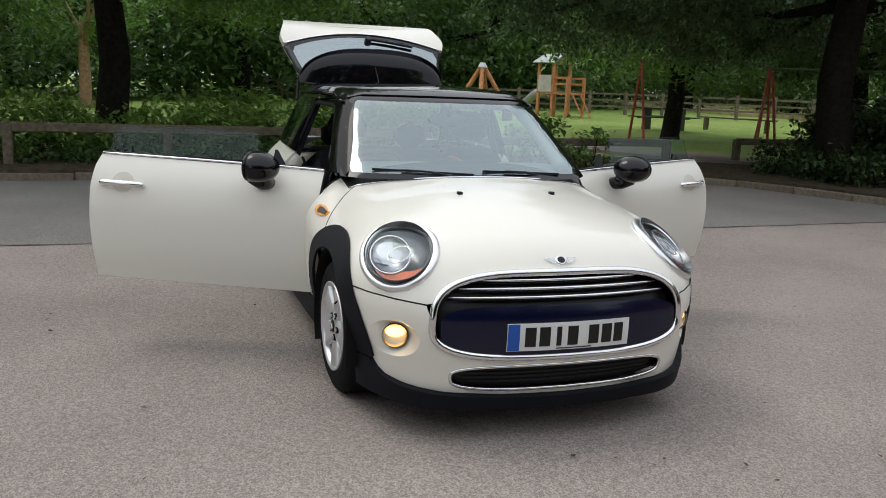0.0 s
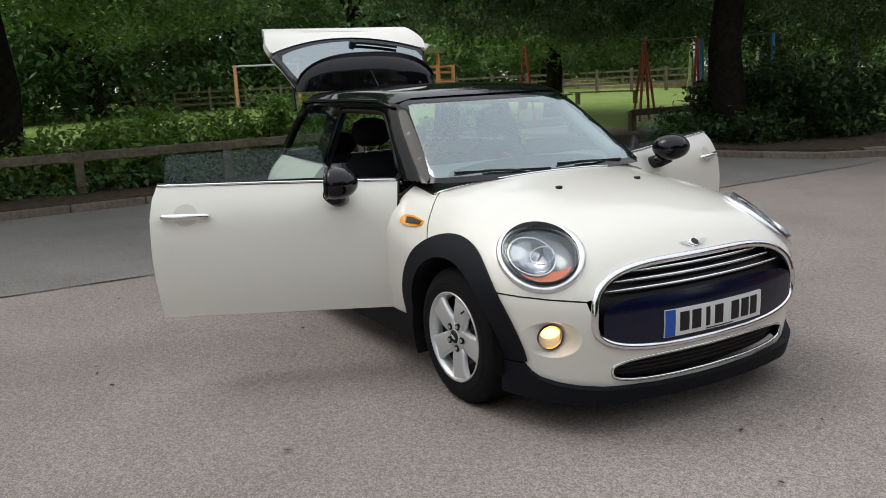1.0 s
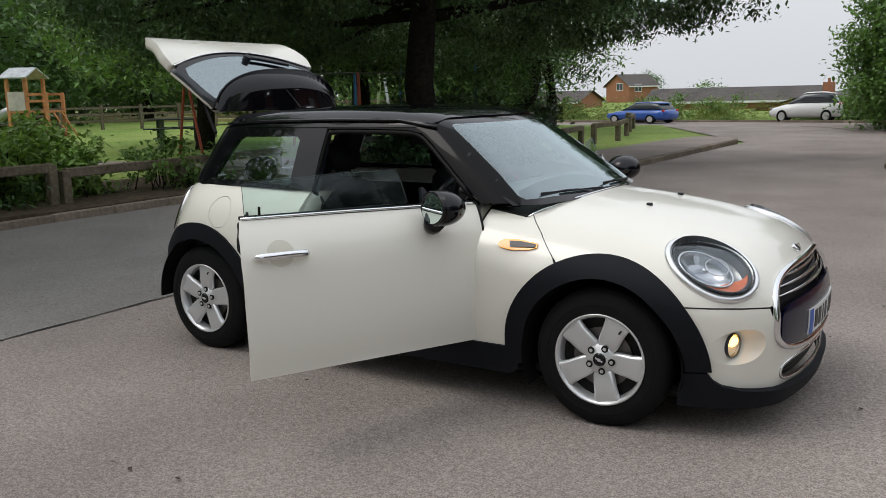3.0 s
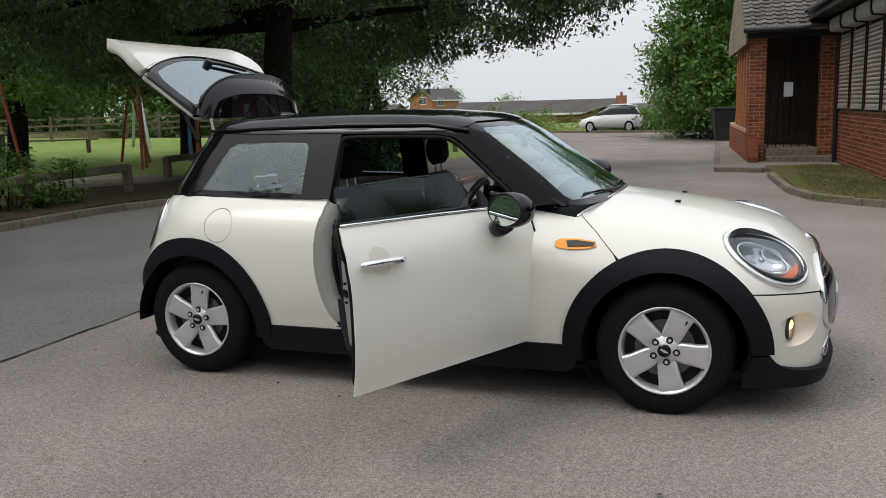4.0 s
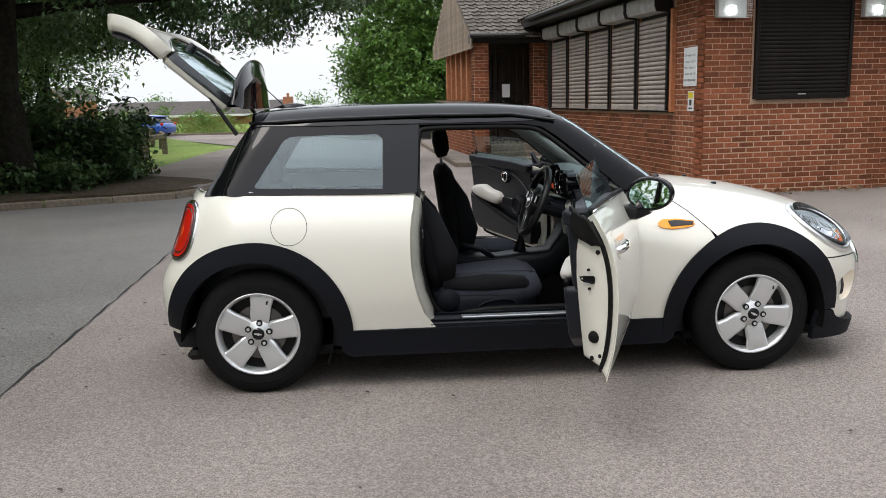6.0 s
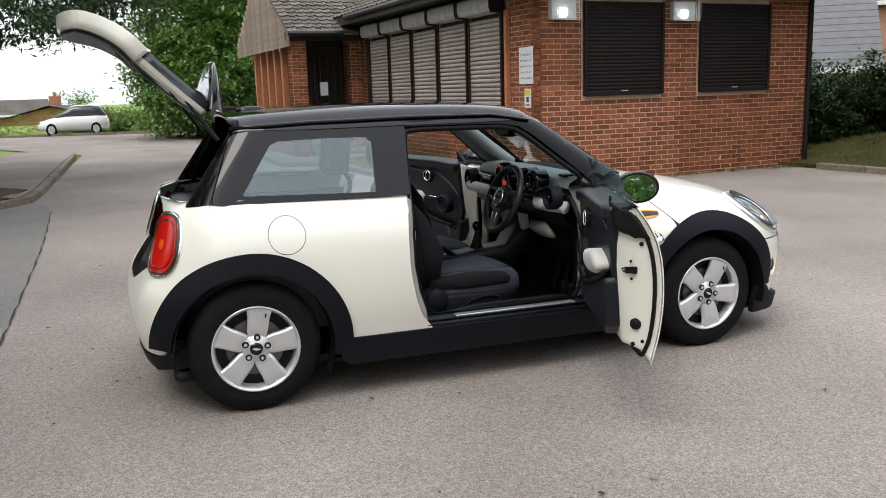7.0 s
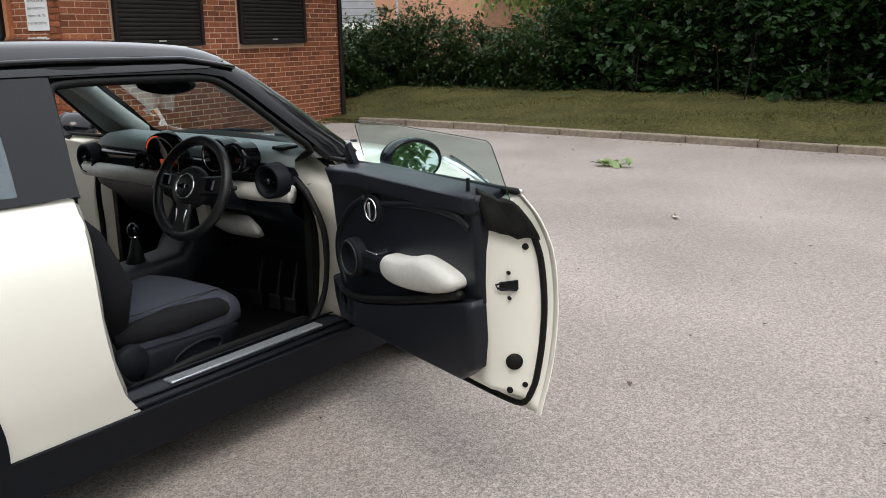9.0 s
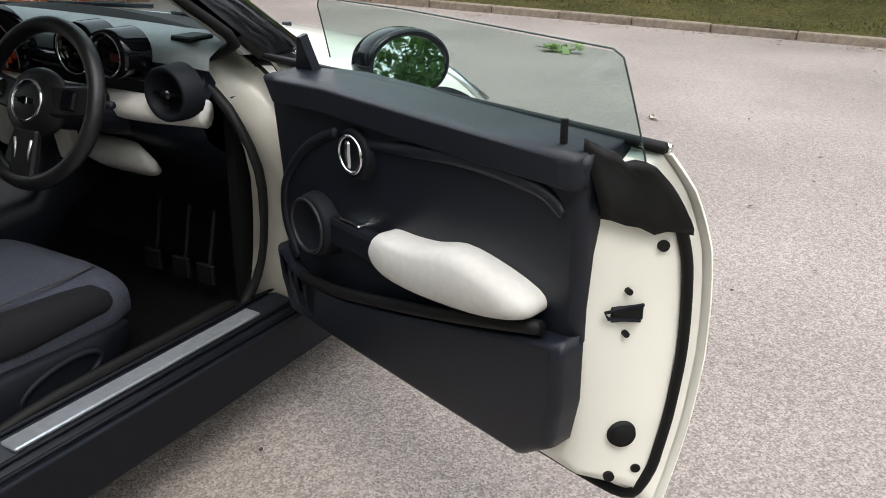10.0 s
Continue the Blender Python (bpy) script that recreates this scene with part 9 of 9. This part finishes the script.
bush("shrub", "dense overgrown shrub with broad leaves on the bank", (12.4, 1.0, 0.3), (15.0, 5.0, 3.6), MAPLE, 53, 22000, 0.125, narrow=0.9)
bush("shrub", "dense overgrown maple scrub on the bank", (12.0, -2.6, 0.3), (14.6, 1.4, 3.4), MAPLE, 54, 24000, 0.135, narrow=0.95)
bush("shrub", "dense overgrown maple scrub on the bank", (11.6, -7.5, 0.3), (14.6, -2.2, 3.6), MAPLE, 55, 22000, 0.135, narrow=0.95)
bush("shrub", "overhanging maple sprays at the bank's edge", (10.7, -3.6, 0.35), (12.0, -1.6, 1.8), leaf_material("maple_light", (0.06, 0.12, 0.03)), 56, 1600, 0.14, narrow=0.95)
tree("tree", "birch with drooping green sprays behind the hedge", (16.5, 7.2, 0.4), 0.16, 5, [((-2.6, -2.8, 2.3), (2.6, 2.8, 7)), ((-2.4, -2, 1.7), (1, 2, 4))], LEAF_BRIGHT, 57, 30000, 0.13, narrow=0.45, droop=1.0)
tree("tree", "tall maple over the bank", (15.2, 0.5, 0.4), 0.25, 4, [((-3.4, -4, 2.4), (3, 4.6, 8)), ((-4.4, -6, 2.2), (0, 0, 5))], MAPLE, 58, 28000, 0.14, narrow=0.95)
tree("tree", "tall maple over the bank", (16.5, -7, 0.4), 0.25, 4, [((-4.5, -5, 1.5), (3, 5, 8))], MAPLE, 59, 20000, 0.15, narrow=0.95)

# a torn leafy twig and litter on the tarmac
rl = np.random.default_rng(8)
tg_ = thing("fallen_twig", "torn green twig with crumpled leaves on the tarmac", "twig")
part("stem", tube([(6.80, 1.36, 0.01), (6.73, 1.30, 0.03), (6.68, 1.12, 0.02), (6.66, 0.92, 0.012)], 0.003, 5), BARK, tg_)
v, f = leaves(rl, [(6.69, 1.12, 0.045), (6.66, 0.88, 0.045), (6.71, 1.17, 0.045), (6.67, 1.04, 0.03)], (0.04, 0.045, 0.014), 26, 0.085, droop=0, flat=0.6, narrow=1.0)
v[:, 2] = np.maximum(v[:, 2], 0.008)
tagged(part("leaf", raw_mesh("leaf", v, f), leaf_material("torn_leaf", (0.20, 0.27, 0.12)), tg_), kind="stuff")
v, f = leaves(rl, [(4.5, -0.52, 0.012)], (0.022, 0.022, 0.002), 5, 0.05, droop=0, flat=0.1, narrow=0.8)
v[:, 2] = np.abs(v[:, 2]) + 0.006
tagged(part("paper_scrap", raw_mesh("paper_scrap", v, f), mat("pale_paper", (0.6, 0.56, 0.5), 0.8)), "small torn scrap of pale paper", "litter")
cs = np.stack([rl.uniform(-4, 9, 260), rl.uniform(-6, 6, 260), np.full(260, 0.008)], 1)
v, f = leaves(rl, cs, (0.4, 0.4, 0.001), 320, 0.028, droop=0, flat=0.25, narrow=0.6)
v[:, 2] = np.abs(v[:, 2]) * 0.5 + 0.006
tagged(part("ground_debris", raw_mesh("ground_debris", v, f), mat("dark_debris", (0.07, 0.05, 0.04), 0.9, island=0.5)), "small dark leaf scraps scattered on the tarmac", "debris", kind="stuff")
cs = np.stack([rl.uniform(8.6, 8.9, 200), rl.uniform(-6, 7, 200), np.full(200, 0.008)], 1)
v, f = leaves(rl, cs, (0.12, 0.2, 0.001), 700, 0.04, droop=0, flat=0.2, narrow=0.6)
v[:, 2] = np.abs(v[:, 2]) * 0.6 + 0.006
tagged(part("gutter_leaves", raw_mesh("gutter_leaves", v, f), mat("gutter_leaf", (0.15, 0.11, 0.06), 0.9, island=0.5)), "dry leaves gathered along the kerb", "leaves", kind="stuff")


def far_car(label, m, color, hatch=True):
    """A parked car seen far off: lofted body, glasshouse, wheels, lamps."""
    c = thing("parked_car", label, "car", m=m)
    pm = mat("far_car_paint", color, 0.3, coat=1.0)
    def hull(secs, mt, nm, parent):
        b = bmesh.new()
        rows = []
        for x, hw, z0, z1 in secs:
            row = []
            for k in range(16):
                a = 2 * math.pi * k / 16
                ca, sa = math.cos(a), math.sin(a)
                row.append(b.verts.new((x, hw * math.copysign(abs(ca) ** 0.45, ca), (z0 + z1) / 2 + (z1 - z0) / 2 * math.copysign(abs(sa) ** 0.5, sa))))
            rows.append(row)
        for p, q in zip(rows, rows[1:]):
            for k in range(16):
                b.faces.new((p[k], p[(k + 1) % 16], q[(k + 1) % 16], q[k]))
        b.faces.new(rows[0][::-1])
        b.faces.new(rows[-1])
        bmesh.ops.recalc_face_normals(b, faces=b.faces)
        return part(nm, b, mt, parent, smooth=True)
    body = hull([(-2.1, 0.7, 0.35, 0.85), (-2.0, 0.83, 0.25, 0.95), (-1.3, 0.87, 0.2, 0.98), (0.4, 0.88, 0.2, 0.96), (1.2, 0.87, 0.2, 0.88), (1.9, 0.8, 0.25, 0.72), (2.1, 0.65, 0.35, 0.6)], pm, "body", c)
    hull([(-1.95, 0.6, 0.9, 1.0), (-1.6, 0.68, 0.9, 1.38), (-1.0, 0.7, 0.9, 1.47), (0.0, 0.68, 0.9, 1.45), (0.55, 0.66, 0.9, 1.15), (1.0, 0.62, 0.9, 0.95)], FAR_GLASS, "glasshouse", c)
    hull([(-1.75, 0.5, 1.34, 1.4), (-1.0, 0.62, 1.40, 1.5), (-0.1, 0.6, 1.39, 1.48), (0.2, 0.5, 1.33, 1.38)], pm, "roof", c)
    for x in (-1.3, 1.3):
        for sg in (-1, 1):
            w = part("wheel", rod((x, sg * 0.7, 0.31), (x, sg * 0.89, 0.31), 0.31, seg=20), RUBBER, c)
            part("rim", rod((x, sg * 0.885, 0.31), (x, sg * 0.9, 0.31), 0.2, seg=14), SILVER, w)
    for sg in (-1, 1):
        part("tail_lamp", box(-2.08, sg * 0.62 - 0.1, 0.75, -2.0, sg * 0.62 + 0.1, 0.95, 0.02), RED_LENS, body)
        part("headlamp", box(1.9, sg * 0.6 - 0.12, 0.6, 2.03, sg * 0.6 + 0.12, 0.72, 0.02), REFLECT, body)
    return c


far_car("bright blue estate car parked at the road's end", pose(-11.6, 35.0, 0.0, 0, 0, 158) @ Matrix.Diagonal((0.84, 0.76, 0.66, 1)), (0.015, 0.09, 0.42))
far_car("small white hatchback parked by the far kerb", pose(-4.5, 35.9, 0.0, 0, 0, 182) @ Matrix.Diagonal((0.68, 0.86, 0.86, 1)), (0.75, 0.76, 0.76))

# short grass on the bank and on the patch beside the wall
def blades(name, label, x0, y0, x1, y1, count, seed, height, keep, tone=(0.095, 0.092, 0.03)):
    rb_ = np.random.default_rng(seed)
    c = np.stack([rb_.uniform(x0, x1, count * 3), rb_.uniform(y0, y1, count * 3)], 1)
    patch = np.sin(c[:, 0] * 2.1 + seed) * np.cos(c[:, 1] * 1.7) + 0.6 * np.sin(c[:, 0] * 5.3 + c[:, 1] * 4.1)
    c = c[(patch > rb_.uniform(-1.6, 1.2, len(c)))][:count]
    c = np.array([q for q in c.tolist() if keep(q[0], q[1])])
    z = np.array([ground_at(x, y) for x, y in c.tolist()])
    a = rb_.uniform(0, 2 * math.pi, len(c))
    h = height * rb_.uniform(0.5, 1.3, len(c))
    w = 0.012
    lean = rb_.normal(0, 0.5, (len(c), 2)) * h[:, None]
    p0 = np.stack([c[:, 0] - w * np.cos(a), c[:, 1] - w * np.sin(a), z - 0.01], 1)
    p1 = np.stack([c[:, 0] + w * np.cos(a), c[:, 1] + w * np.sin(a), z - 0.01], 1)
    p2 = np.stack([c[:, 0] + lean[:, 0], c[:, 1] + lean[:, 1], z + h], 1)
    v_ = np.stack([p0, p1, p2], 1).reshape(-1, 3)
    f_ = np.arange(len(v_)).reshape(-1, 3).tolist()
    tagged(part(name, raw_mesh(name, v_, f_), leaf_material(name + "_green", tone)), label, "grass", kind="stuff")


def ground_at(x, y):
    if x > 8.9:
        return 0.085 + bank(x, y) + 0.015 * math.sin(3 * x + 1.3 * y)
    return 0.085 + 0.03 * math.sin(x * 2) * math.cos(y * 1.6) + 0.02


blades("bank_grass", "thin worn grass on the bank below the hedge", 9.2, -6, 13, 9.5, 26000, 3, 0.022, lambda x, y: True)
blades("patch_grass", "thin mossy grass beside the brick wall", 2.1, 7.6, 3.9, 13.2, 6000, 4, 0.025, lambda x, y: x < 3.85 - 0.08 * (y - 7) and x > 2.4, (0.12, 0.14, 0.045))
